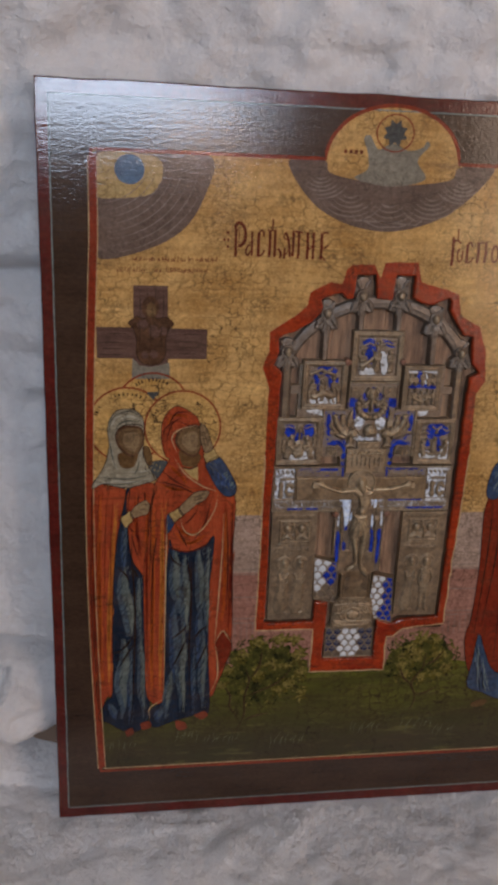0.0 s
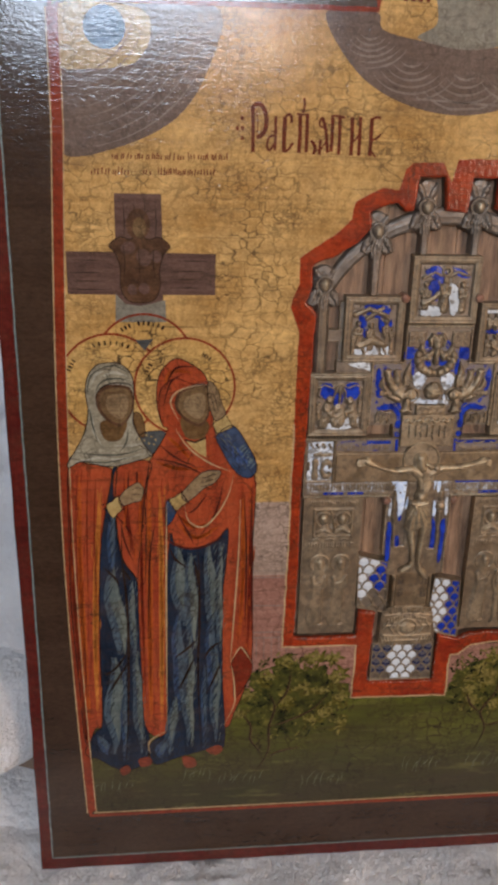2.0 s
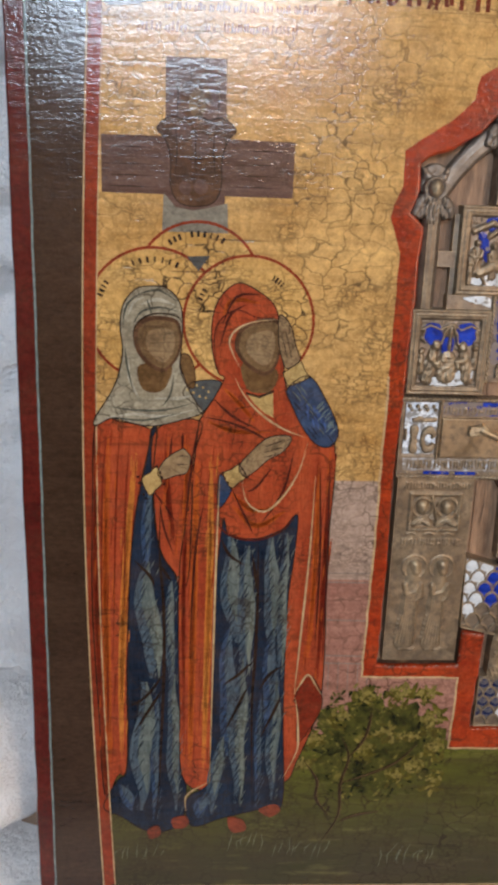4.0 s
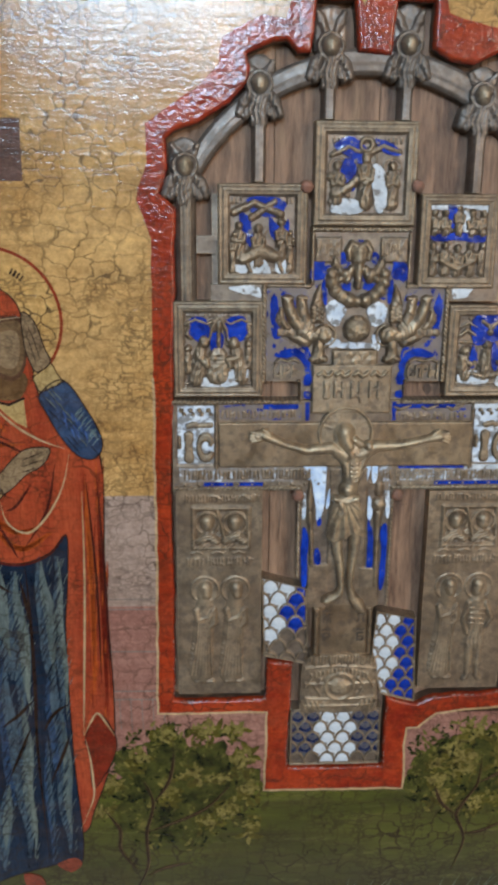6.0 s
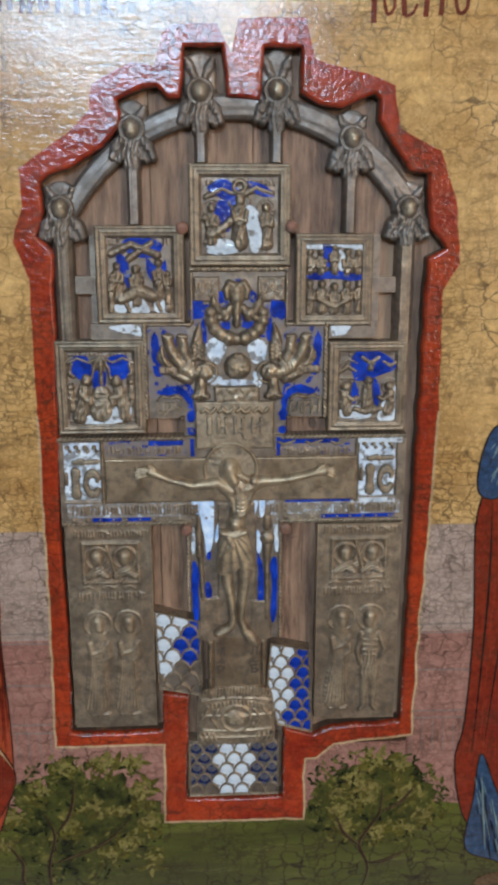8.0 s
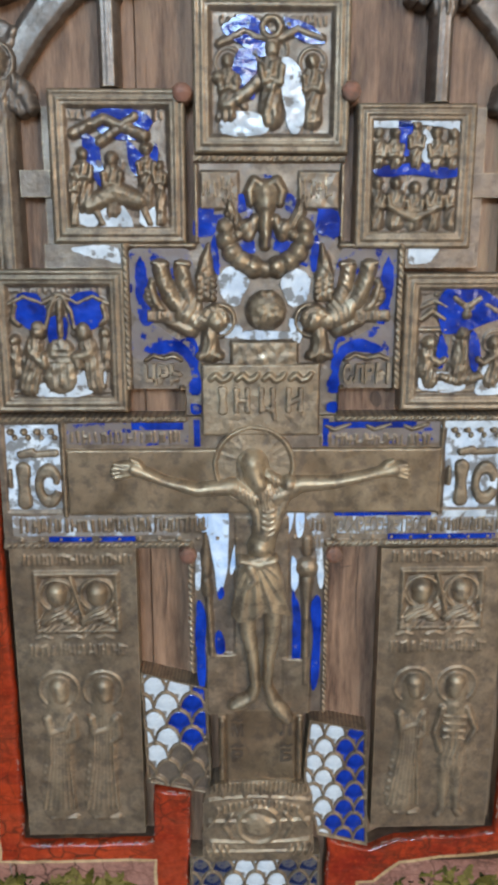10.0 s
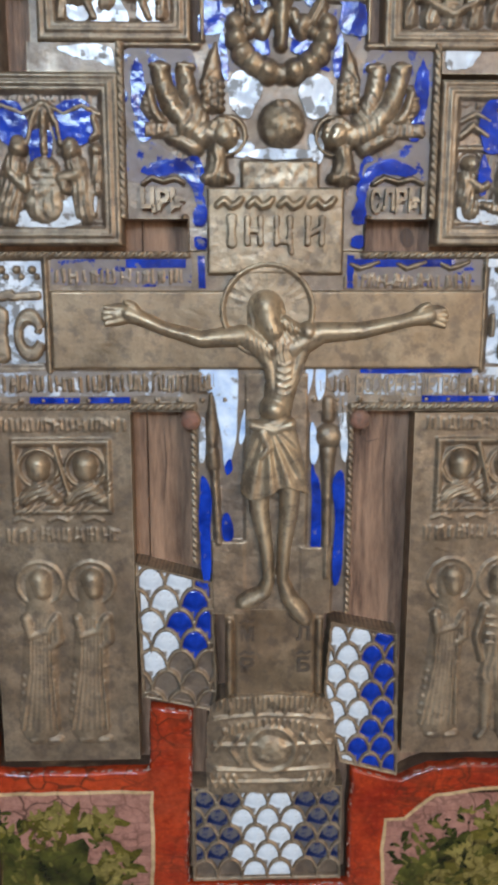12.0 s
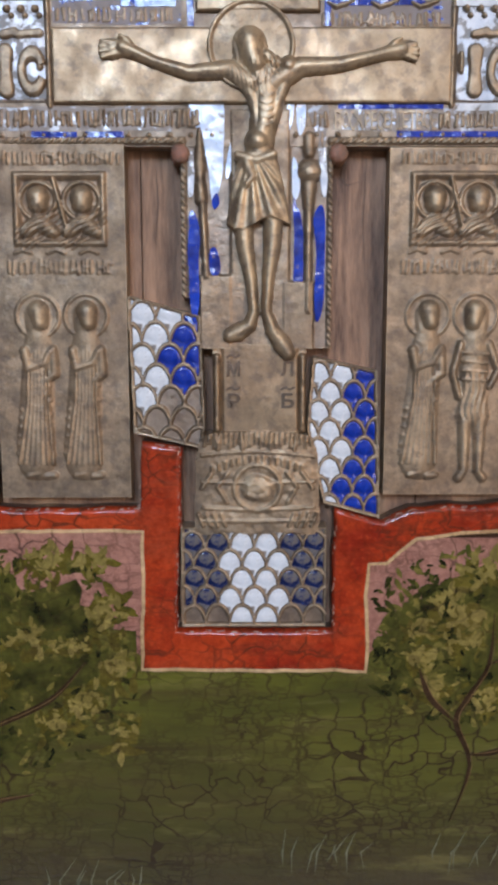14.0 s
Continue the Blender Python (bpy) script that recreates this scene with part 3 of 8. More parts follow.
HOLE = [(-65.2, 164.8), (-65.2, 252), (-62.4, 345), (-62, 355), (-67.5, 359.6), (-64.2, 368), (-65.2, 378), (-62.6, 380.6), (-53, 383.4), (-43.3, 389.4), (-37.5, 396), (-36.6, 400), (-38, 404.4), (-34.4, 405.8), (-29, 408.3),
        (-24.4, 408.6), (-21, 405), (-16.9, 405), (-16, 411.5), (-15, 421), (-2.4, 421), (-1.8, 413), (-0.8, 405.2), (10.2, 405.2), (10.9, 413), (11.6, 421.2), (24, 421.2), (24.2, 407), (30.6, 403.2), (38.1, 402.2), (49.4, 406.8),
        (50.9, 405), (51.2, 398.2), (57.6, 388), (62.7, 381.8), (69, 381), (69.8, 370), (71, 362.4), (76.8, 355.4), (70.4, 352), (69.8, 322),
        (69.3, 244), (68.4, 166), (40, 164.4), (33, 160.6), (20.6, 165), (20.2, 132.2), (-20.2, 132.2), (-18.2, 180), (-28, 182), (-29, 164.6)]


def roughened(loop, size, step, seed, fixed=False):
    """The outline cut into short pieces and made slightly uneven."""
    out = []
    for i, (x, z) in enumerate(loop):
        x1, z1 = loop[(i + 1) % len(loop)]
        n = max(1, int(math.hypot(x1 - x, z1 - z) / step))
        for k in range(n):
            px, pz = x + (x1 - x) * k / n, z + (z1 - z) * k / n
            out.append((px + size * noise.noise((px * 0.13, pz * 0.13, seed)), pz + size * noise.noise((px * 0.13, pz * 0.13, seed + 9))))
    return out


hole = roughened(HOLE, 0.8, 3, 2.0)
inset_out = roughened(INSET_OUT, 0.8, 4, 5.0)


def board_outline():
    out = []
    for a, b in (((L, 0), (R, 0)), ((R, 0), (R, TOP)), ((R, TOP), (L, TOP)), ((L, TOP), (L, 0))):
        n = 60
        for k in range(n):
            x, z = a[0] + (b[0] - a[0]) * k / n, a[1] + (b[1] - a[1]) * k / n
            out.append((x + 0.7 * noise.noise((x * 0.04, z * 0.04, 3)), z + 0.7 * noise.noise((x * 0.05, z * 0.05, 8))))
    return out


rim = strip(hole, 2.2, True)[0]
outline = board_outline()
cx, cz = (L + R) / 2, TOP / 2
shrunk = [(cx + (x - cx) * 0.996, cz + (z - cz) * 0.9965) for x, z in outline]
plate("board", [outline, hole], -28, -2.3, EDGE_RED, icon, "thick wooden board with red-painted edges")
# rounded arris between the sides and the face
bm = bmesh.new()
rings = [[bm.verts.new((x / 1000, -h / 1000, z / 1000)) for x, z in ring] for ring, h in ((outline, -2.3), (outline, -0.9), ([((a[0] * 2 + b[0]) / 3, (a[1] * 2 + b[1]) / 3) for a, b in zip(outline, shrunk)], -0.3), (shrunk, -0.05))]
for a, b in zip(rings, rings[1:]):
    for i in range(len(a)):
        j = (i + 1) % len(a)
        bm.faces.new((a[i], a[j], b[j], b[i]))
part("arris", bm, EDGE_RED, icon, "worn rounded red edge", True)
plate("edge_band", [shrunk, rim], -0.9, -0.05, EDGE_RED, icon, "dark red band round the face")
line_in = [(-211, 9.5), (214, 9.5), (214.5, 522), (-210.5, 522)]
border = plate("border_field", [roughened(line_in, 0.3, 8, 1), rim], -0.2, 0.05, BORDER, icon, "dark olive-brown border")
lines("border_line", [roughened(line_in, 0.3, 8, 1)], 0.8, 0.16, PALE_LINE, border, "thin pale line round the border", closed=True)
arch = [(2 + 43.5 * math.cos(a), 492 + 33 * math.sin(a)) for a in (math.pi * k / 24 for k in range(25))]


def left_edge(z):
    """The painted field bows a little on its left side."""
    return -186 - 5.5 * math.sin(math.pi * min(max((z - 42) / 400, 0), 1))


LEFT = [(left_edge(z), z) for z in range(480, 43, -16)]
FIELD = [(-186, 42), (188, 42), (188, 492)] + arch + [(-186, 492)] + LEFT
top_edge = [q for q in rim if q[1] > 251]
first = min(range(len(top_edge)), key=lambda i: (top_edge[i][0] > 0, top_edge[i][1]))
top_edge = top_edge[first:] + top_edge[:first]
GROUND = [(left_edge(251), 251), (top_edge[0][0], 251)] + top_edge + [(top_edge[-1][0], 251), (188, 251), (188, 492)] + arch + [(-186, 492)] + [q for q in LEFT if q[1] > 252]
plate("gold_ground", GROUND, 0.0, 0.13, GOLD, icon, "cracked gold ground")
for a, b in ((-190.5, -67.6), (71, 188)):
    upper = plate("painted_wall", rect(a, 206.5, b, 251.6), 0.0, 0.15, WALL_MAUVE, icon, "pale mauve painted wall")
    lower = plate("painted_wall", rect(a, 114, b, 207.2), 0.0, 0.12, WALL_ROSE, icon, "rose painted wall")
    lines("wall_line", [[(a + 1, z + 0.4 * k), ((a + b) / 2, z), (b - 1, z - 0.3 * k)] for k, z in enumerate((209.5, 205.5, 170, 166.5, 188))], 0.5, 0.22, CLOUD_LIGHT, upper)
    lines("wall_line", [[(x, 167 - 0.2 * (x % 7)), (x + 0.4, 152)] for x in np.arange(a + 2, b - 1, 4.4)], 0.35, 0.2, CLOUD_LIGHT, lower)
for rosy in (rect(-68.4, 114, -22.6, 162.5), rect(22.6, 114, 72, 157)):
    plate("painted_wall", rosy, 0.0, 0.12, WALL_ROSE, icon, "rose painted wall")
hill = [(-186, 42), (188, 42), (188, 112)] + [(x, (132 + 6 * noise.noise((x * 0.03, 2, 2)) if abs(x) > 29 else 124) - 0.0011 * x * x * 0.6) for x in range(180, -181, -9)] + [(-189, 112), (-188, 80)]
meadow = plate("painted_meadow", roughened(hill, 0.5, 6, 3), 0.0, 0.19, MEADOW, icon, "dark green painted meadow")
lines("field_line", [roughened(FIELD, 0.3, 8, 6)], 2.2, 0.24, RED_LINE, icon, "red line round the gold field", closed=True)
band = [(left_edge(z) - 1.6, z) for z in range(44, 492, 12)] + [(left_edge(z) + 3.6, z) for z in range(490, 43, -12)]
plate("field_band", roughened(band, 0.4, 6, 4), 0.2, 0.47, RED_LINE, icon, "dull red band beside the gold field")
lines("field_line", [[(left_edge(z) + 3.4, z) for z in range(44, 490, 12)]], 0.5, 0.53, CREAM_LINE, icon)
lines("field_line", [[(x, 44) for x in range(-184, 187, 10)]], 0.7, 0.28, CREAM_LINE, icon)
lines("field_line", [[(left_edge(z) - 2, z) for z in range(44, 490, 12)]], 0.6, 0.53, CREAM_LINE, icon)

# red band and cream line round the inset, and the pocket
inset_band = plate("inset_band", [inset_out, rim], 0.0, 0.34, RED, icon, "vermilion band round the inset")
start = max(range(len(inset_out)), key=lambda i: (inset_out[i][0] > 70 and inset_out[i][1] < 300, inset_out[i][1] * (inset_out[i][0] > 70 and inset_out[i][1] < 300)))
ordered = [inset_out[(start + k) % len(inset_out)] for k in range(len(inset_out))]
# pale highlights of the lacquered lip, painted on as short strokes
LIP_GLINT = paint("lip_glint_paint", (0.30, 0.15, 0.10), (0.52, 0.36, 0.28), 0.3)
rng = random.Random(3)
# strokes for the painted highlights along the lower lip
worn = []
for (xa, za), (xb, zb) in zip(hole, hole[1:]):
    if za > 190 or math.hypot(xb - xa, zb - za) < 0.5:
        continue
    for k in range(4):
        if rng.random() < 0.75 and noise.noise((xa * 0.3, za * 0.3, 2)) > -0.2:
            t, w = rng.random(), rng.uniform(0.06, 0.22)
            dx, dz = rng.uniform(-0.25, 0.25), rng.uniform(-0.25, 0.25)
            worn.append([(xa + (xb - xa) * q + dx * (1 + q), za + (zb - za) * q + dz) for q in (t - w, t, t + w)])
lines("worn_edge", worn, 0.32, 0.05, LIP_GLINT, inset_band, "pale glints painted along the edge of the red band", taper=True)
lines("inset_line", [[q for q in ordered if q[1] < 300]], 0.9, 0.42, CREAM_LINE, inset_band, "cream line along the red band")
def inset_loop(loop, d):
    """A clockwise loop moved inwards by d."""
    left, right = strip(loop, 2 * d, True)
    return right


lip = [(rim, 0.34), (strip(hole, 1.5, True)[0], 0.30), (strip(hole, 0.9, True)[0], 0.16), (strip(hole, 0.36, True)[0], -0.12), (inset_loop(hole, 0.06), -0.6), (inset_loop(hole, 0.24), -1.3), (inset_loop(hole, 0.28), -2.2)]
n = len(hole)
link_mesh("pocket_lip", [(x / 1000, -h / 1000, z / 1000) for loop, h in lip for x, z in loop],
          [(k * n + i, (k + 1) * n + i, (k + 1) * n + (i + 1) % n, k * n + (i + 1) % n) for k in range(len(lip) - 1) for i in range(n)], RED, icon, "worn rounded red lip of the pocket", True)
link_mesh("pocket_wall", [(x / 1000, -h / 1000, z / 1000) for h in (-2.1, -13) for x, z in lip[-1][0]], [(i, n + i, n + (i + 1) % n, (i + 1) % n) for i in range(n)], BOARD_WOOD, icon, "dark wooden side of the pocket")
for x0, x1, z0 in ((-70, -28, 150), (-27.7, 8, 125), (8.3, 42, 125), (42.3, 82, 150)):
    plate("backing_plank", rect(x0, z0, x1, 425), -14, -6.4 + 0.3 * noise.noise((x0, 0, 0)), BACK_WOOD, icon, "bare brown plank behind the casting")

plate("plank_knot", roughened(oval(30.6, 290.8, 1.5, 2.2, 10, 20), 0.3, 0.8, 5), -7.5, -6.02, BOARD_WOOD, icon, "dark knot hole in the plank")
lines("plank_crack", [[(20.6, 252.6), (22.4, 250.2), (21.6, 246.4), (23.0, 244.8), (26.2, 245.6)], [(-24.0, 250.0), (-23.6, 240.0), (-24.4, 231.0)], [(27.8, 252), (27.2, 236), (27.9, 222)]], 0.45, -6.0, BOARD_WOOD, icon, "thin dark crack in the plank", taper=True)

# ---- painted clouds, moon and cross ----
UMBER = paint("dark_umber_paint", (0.050, 0.020, 0.012), (0.150, 0.070, 0.036), 0.6, (1, 1, 1), 90)
cloud = curve_through([(-184, 490), (-150, 490.5), (-113, 490), (-117, 466), (-131, 445), (-156, 432), (-184, 428), (-184.5, 455)], steps=6)
painted_cloud = plate("painted_cloud", cloud, 0.0, 0.20, CLOUD, icon, "mauve painted cloud")
lines("cloud_stroke", [[(-184 + r * math.cos(a), 490 - 0.87 * r * math.sin(a)) for a in np.linspace(0.1 + 0.2 * (k % 2), 1.45, 14)] for k, r in enumerate(range(34, 70, 5))], 0.7, 0.27, CLOUD_LIGHT, painted_cloud, taper=True)
plate("moon_glow", curve_through([(-184, 489), (-148, 489), (-143, 478), (-150, 467), (-170, 464), (-184, 466)]), 0.05, 0.27, OCHRE, icon, "pale yellow patch round the moon")
plate("painted_moon", oval(-163, 481, 9.2, 8.8), 0.1, 0.34, MOON, icon, "blue painted moon disc")
cloud = curve_through([(-65, 490), (-49, 466), (-25, 453), (4, 449), (32, 456), (54, 470), (70, 491), (46, 490), (40, 482), (4, 478), (-36, 483), (-42, 491)], steps=6)
painted_cloud = plate("painted_cloud", cloud, 0.05, 0.22, CLOUD, icon, "mauve painted cloud")
scallops = []
for cx0, cz0, wide in ((-44, 484, 20), (-24, 474, 24), (2, 470, 28), (30, 474, 24), (50, 484, 20)):
    for k in range(6):
        r = wide * (1 - 0.15 * k)
        scallops.append([(cx0 + r * math.cos(a) + 0.6 * noise.noise((a, k, cx0)), cz0 - 0.8 * r * math.sin(a)) for a in np.linspace(0.5 + 0.1 * (k % 2), 2.6, 14)])
scallops = [[q for q in path if ((q[0] - 3) / 64) ** 2 + ((q[1] - 492) / 42) ** 2 < 0.94 and q[1] < 484] for path in scallops]
lines("cloud_stroke", [path for path in scallops if len(path) > 3], 1.0, 0.29, CLOUD_LIGHT, painted_cloud, taper=True)
plate("painted_half_figure", curve_through([(-22, 481), (-14, 487), (-15, 497), (-18, 505), (-14, 507), (-8, 499), (1, 503), (11, 499), (20, 501), (23, 505), (25, 502), (18, 493), (24, 482), (2, 477)]), 0.0, 0.26, GREY_PAINT, icon, "plain grey-green painted shape")
lines("painted_halo", [oval(2, 509, 12, 11)], 0.8, 0.3, RED_LINE, icon, "thin red halo ring", closed=True)
star = [(2 + r * math.cos(a), 509 + r * math.sin(a)) for k in range(16) for a, r in ((math.pi * k / 8, 8.5 if k % 2 else 5.5),)]
plate("painted_star", star, 0.1, 0.33, SLATE, icon, "plain dark grey star shape")
lines("small_writing", [[(-30 + 3.4 * k, 497), (-28.2 + 3.4 * k, 497)] for k in range(4)], 2.2, 0.26, LETTER, icon, "short dark bars of unreadable writing")

painted_cross = plate("painted_cross", [(-184.5, 363.5), (-161, 363.5), (-161, 356), (-138.5, 356), (-138.5, 363.5), (-113, 363.5), (-113, 383.5), (-138.5, 383.8), (-139, 411), (-161, 411), (-161, 384), (-184.5, 384)], 0.05, 0.22, TIMBER_PAINT, icon, "brown wood-grained painted cross")
grain = [[(x, z), (x + 9, z + 0.6 * noise.noise((x, z, 0))), (x + 17, z + 1.2 * noise.noise((z, x, 1)))] for x, z in ((-136, 367), (-135, 371), (-134, 375), (-133, 380), (-183, 366), (-182, 370), (-183, 374), (-182, 380))]
lines("grain_stroke", grain + [[(x, 388), (x + 0.6, 398), (x, 409)] for x in (-157, -152, -147, -142)], 0.5, 0.27, DARK_LINE, painted_cross, taper=True)
painted_torso = plate("painted_torso", curve_through([(-150, 392), (-145, 390), (-140, 391), (-135, 387), (-138, 383), (-140, 376), (-140, 367), (-143, 361), (-150, 359.5), (-156, 361), (-159, 367), (-159, 376), (-161, 383), (-164, 387), (-159, 391), (-154, 390)]), 0.1, 0.30, UMBER, icon, "plain brown painted shape on the cross")
lines("torso_outline", [curve_through([(-150, 392), (-145, 390), (-140, 391), (-135, 387), (-138, 383), (-140, 376), (-140, 367), (-143, 361), (-150, 359.5), (-156, 361), (-159, 367), (-159, 376), (-161, 383), (-164, 387), (-159, 391), (-154, 390)])], 0.45, 0.35, DARK_LINE, painted_torso, closed=True)
folds("torso_outline", [[(-157.4, 388), (-156.6, 380), (-157.4, 370)], [(-142.4, 388), (-143.2, 380), (-142.2, 370)], [(-150, 388), (-149.6, 372)], [(-153, 376), (-146.6, 376.4)]], 0.5, 0.42, DARK_LINE, painted_torso)
plate("painted_head", oval(-150, 397.0, 5.6, 7.2), 0.1, 0.40, UMBER, icon, "plain dark brown painted oval")
plate("head_light", oval(-149.4, 395.6, 3.2, 4.8), 0.1, 0.43, PALM_DARK, painted_torso, "paler brown oval")
for x, z, rx, rz in ((-155, 386, 3.6, 3.0), (-147.6, 381.5, 3.4, 4.2), (-141.6, 382, 2.6, 3.0), (-147.6, 366.5, 2.6, 2.8), (-153.4, 366, 2.2, 2.6)):
    plate("painted_light", oval(x, z, rx, rz, 20), 0.1, 0.34, TIMBER_PAINT, painted_torso, "soft paler patch")
plate("painted_ledge", [(-162, 350), (-137, 350), (-137.5, 361), (-145, 359), (-150, 358), (-157, 359), (-161.5, 364)], 0.05, 0.26, GREY_PAINT, icon, "pale grey painted ledge")

# ---- lettering on the gold ----
def glyph(strokes, parent):
    """One painted letter of tapering brush strokes."""
    verts, faces = [], []
    for points, width in strokes:
        left, right = strip(curve_through(points, False, 5), width)
        n, at = len(left), len(verts)
        for side, lift in ((left, 0.25), (right, 0.25), (left, 0.1), (right, 0.1)):
            verts += [(x / 1000, -lift / 1000, z / 1000) for x, z in side]
        for i in range(n - 1):
            faces += [(at + i, at + n + i, at + n + i + 1, at + i + 1), (at + i, at + i + 1, at + 2 * n + i + 1, at + 2 * n + i), (at + n + i, at + 3 * n + i, at + 3 * n + i + 1, at + n + i + 1)]
    return link_mesh("letter", verts, faces, LETTER, parent, "tall dark red painted letter")


glyph([([(-96.6, 448.7), (-96.3, 440.0), (-96.2, 430.6)], 1.7), ([(-96.9, 448.3), (-96.0, 450.7), (-94.1, 451.6), (-91.9, 450.1), (-90.3, 445.8), (-90.5, 441.0), (-92.3, 438.1), (-94.7, 437.1)], 2.0), ([(-95.0, 448.7), (-94.3, 444.4), (-94.3, 439.1)], 0.5)], icon)
glyph([([(-86.0, 446.6), (-85.8, 439.1), (-85.9, 431.3)], 1.3), ([(-86.0, 438.0), (-88.2, 437.7), (-89.5, 435.3), (-89.4, 432.4), (-88.2, 431.7), (-86.3, 434.5)], 1.0), ([(-87.8, 439.8), (-84.9, 439.8)], 0.7)], icon)
glyph([([(-81.6, 446.1), (-81.7, 439.3), (-81.7, 431.0)], 2.0), ([(-81.6, 446.1), (-79.9, 447.5), (-78.7, 446.2), (-78.5, 443.6)], 1.2), ([(-81.7, 431.0), (-79.6, 432.0), (-77.5, 435.1)], 1.1)], icon)
glyph([([(-74.6, 447.0), (-74.3, 438.4), (-74.6, 430.7)], 1.8), ([(-71.2, 447.3), (-71.1, 438.5), (-71.1, 431.1)], 1.7), ([(-76.3, 447.8), (-73.4, 447.4), (-70.5, 447.7)], 0.9), ([(-73.1, 454.6), (-72.7, 451.6), (-73.4, 448.1)], 1.1)], icon)
glyph([([(-64.3, 446.6), (-62.2, 440.9), (-61.0, 431.1)], 1.5), ([(-64.8, 446.2), (-65.3, 443.1), (-62.8, 441.8)], 0.8), ([(-69.0, 436.3), (-66.9, 433.6), (-67.6, 430.2)], 1.4), ([(-64.6, 436.8), (-64.7, 434.2), (-64.7, 430.1)], 1.3), ([(-68.2, 434.5), (-65.0, 431.9), (-61.6, 436.5)], 0.7)], icon)
glyph([([(-59.4, 446.5), (-59.1, 438.8), (-59.3, 431.6)], 1.6), ([(-56.0, 446.9), (-55.6, 438.9), (-55.7, 430.3)], 1.6), ([(-60.2, 447.0), (-57.0, 447.3), (-53.3, 446.5)], 1.0)], icon)
glyph([([(-50.1, 447.0), (-49.7, 439.1), (-49.7, 430.0)], 1.8), ([(-46.2, 447.2), (-46.0, 439.2), (-46.0, 430.1)], 1.6), ([(-50.0, 436.1), (-47.8, 437.3), (-45.9, 440.5)], 1.0)], icon)
glyph([([(-40.8, 446.9), (-40.6, 439.3), (-40.7, 430.0)], 1.8), ([(-40.9, 445.8), (-39.1, 447.1), (-36.6, 447.0)], 1.1), ([(-40.1, 437.1), (-37.7, 438.0), (-36.1, 439.9)], 0.9), ([(-40.7, 432.5), (-39.1, 431.2), (-37.9, 429.4)], 0.8)], icon)
glyph([([(47.6, 447.0), (47.9, 437.6), (47.9, 428.4)], 1.9), ([(47.7, 443.1), (50.2, 445.0), (52.8, 442.9)], 1.1), ([(50.4, 452.5), (50.6, 444.2)], 0.9)], icon)
glyph([([(52.3, 439.9), (51.3, 435.5), (52.6, 431.1), (54.7, 433.4), (54.5, 438.5)], 1.1)], icon)
glyph([([(57.8, 442.6), (57.8, 436.4), (58.2, 430.6)], 1.8), ([(57.5, 442.6), (59.7, 443.8), (61.2, 440.9)], 1.0), ([(58.2, 430.6), (60.8, 431.4), (62.4, 434.3)], 1.0)], icon)
glyph([([(65.2, 443.2), (65.6, 436.6), (65.3, 430.4)], 1.8), ([(70.2, 443.7), (70.7, 436.8), (70.3, 430.9)], 1.7), ([(63.6, 443.5), (71.3, 444.1)], 0.9)], icon)
glyph([([(76.3, 442.1), (75.1, 436.9), (76.5, 431.8), (79.1, 433.3), (79.1, 439.2), (76.6, 442.8)], 1.3)], icon)
for x, z in ((-101.6, 445.3), (-101.2, 441), (-101.3, 436.6), (-103.6, 440.8)):
    plate("letter_dot", oval(x, z, 0.8, 1.0), 0.05, 0.24, LETTER, icon)
scribble, pen = [], random.Random(8)
for x0, x1, z0 in ((-161, -128, 426.4), (-126, -107, 426.8), (-171, -153, 419.4), (-147, -143, 419.6), (-140, -114, 419.8)):
    x = x0
    while x < x1:
        tall = pen.uniform(1.5, 3.2)
        scribble.append([(x, z0 + pen.uniform(-0.5, 0.2)), (x + pen.uniform(-0.2, 0.5), z0 + tall)])
        x += pen.choice((0.9, 1.1, 1.5, 2.0))
lines("small_writing", scribble, 0.55, 0.24, LETTER, icon, "short dark bars of unreadable writing")

ROBE_DEEP = paint("robe_deep", (0.050, 0.010, 0.008), (0.11, 0.018, 0.011), 0.3)
GREY_DARK = paint("grey_shadow", (0.045, 0.048, 0.036), (0.095, 0.095, 0.072), 0.3)
VEIL_LIGHT = paint("veil_light", (0.36, 0.32, 0.24), (0.52, 0.47, 0.36), 0.5)
BRIGHT_BLUE = paint("bright_blue", (0.025, 0.065, 0.19), (0.06, 0.13, 0.30), 0.5)
RED_SHOE = paint("shoe_red", (0.17, 0.028, 0.014), (0.30, 0.06, 0.028), 0.6)
PALM = paint("palm_ochre", (0.22, 0.130, 0.065), (0.36, 0.235, 0.125), 0.7)

# ---- painted women: plain shapes ----
HALOS = {}


def halo(cx, cz, r, h, name="painted_halo"):
    disc = plate(name, oval(cx, cz, r, r, 0, 48), 0.05, h, HALO, icon, "gold halo disc")
    HALOS[cx] = disc
    lines("halo_ring", [oval(cx, cz, r, r, 0, 48)], 1.1, h + 0.03, RED_LINE, disc, "thin red ring", closed=True)


def bars_on_arc(cx, cz, r, a0, a1, n, h):
    out = []
    for k in range(n):
        a = radians(a0 + (a1 - a0) * k / max(1, n - 1))
        x, z = cx + r * math.cos(a), cz + r * math.sin(a)
        q = rng.uniform(0.3, 0.6)
        out.append([(x - q * math.sin(a), z + q * math.cos(a)), (x + q * math.sin(a), z - q * math.cos(a))])
    lines("small_writing", out, 2.3, h, DARK_LINE, HALOS[cx], "short dark bars of small writing")


def outlined(name, pts, h, material, label, width=0.6, steps=5):
    loop = curve_through(pts, True, steps)
    shape = plate(name, loop, h - 0.2, h, material, icon, label)
    lines("dark_outline", [loop], width, h + 0.05, DARK_LINE, shape, closed=True)
    return shape


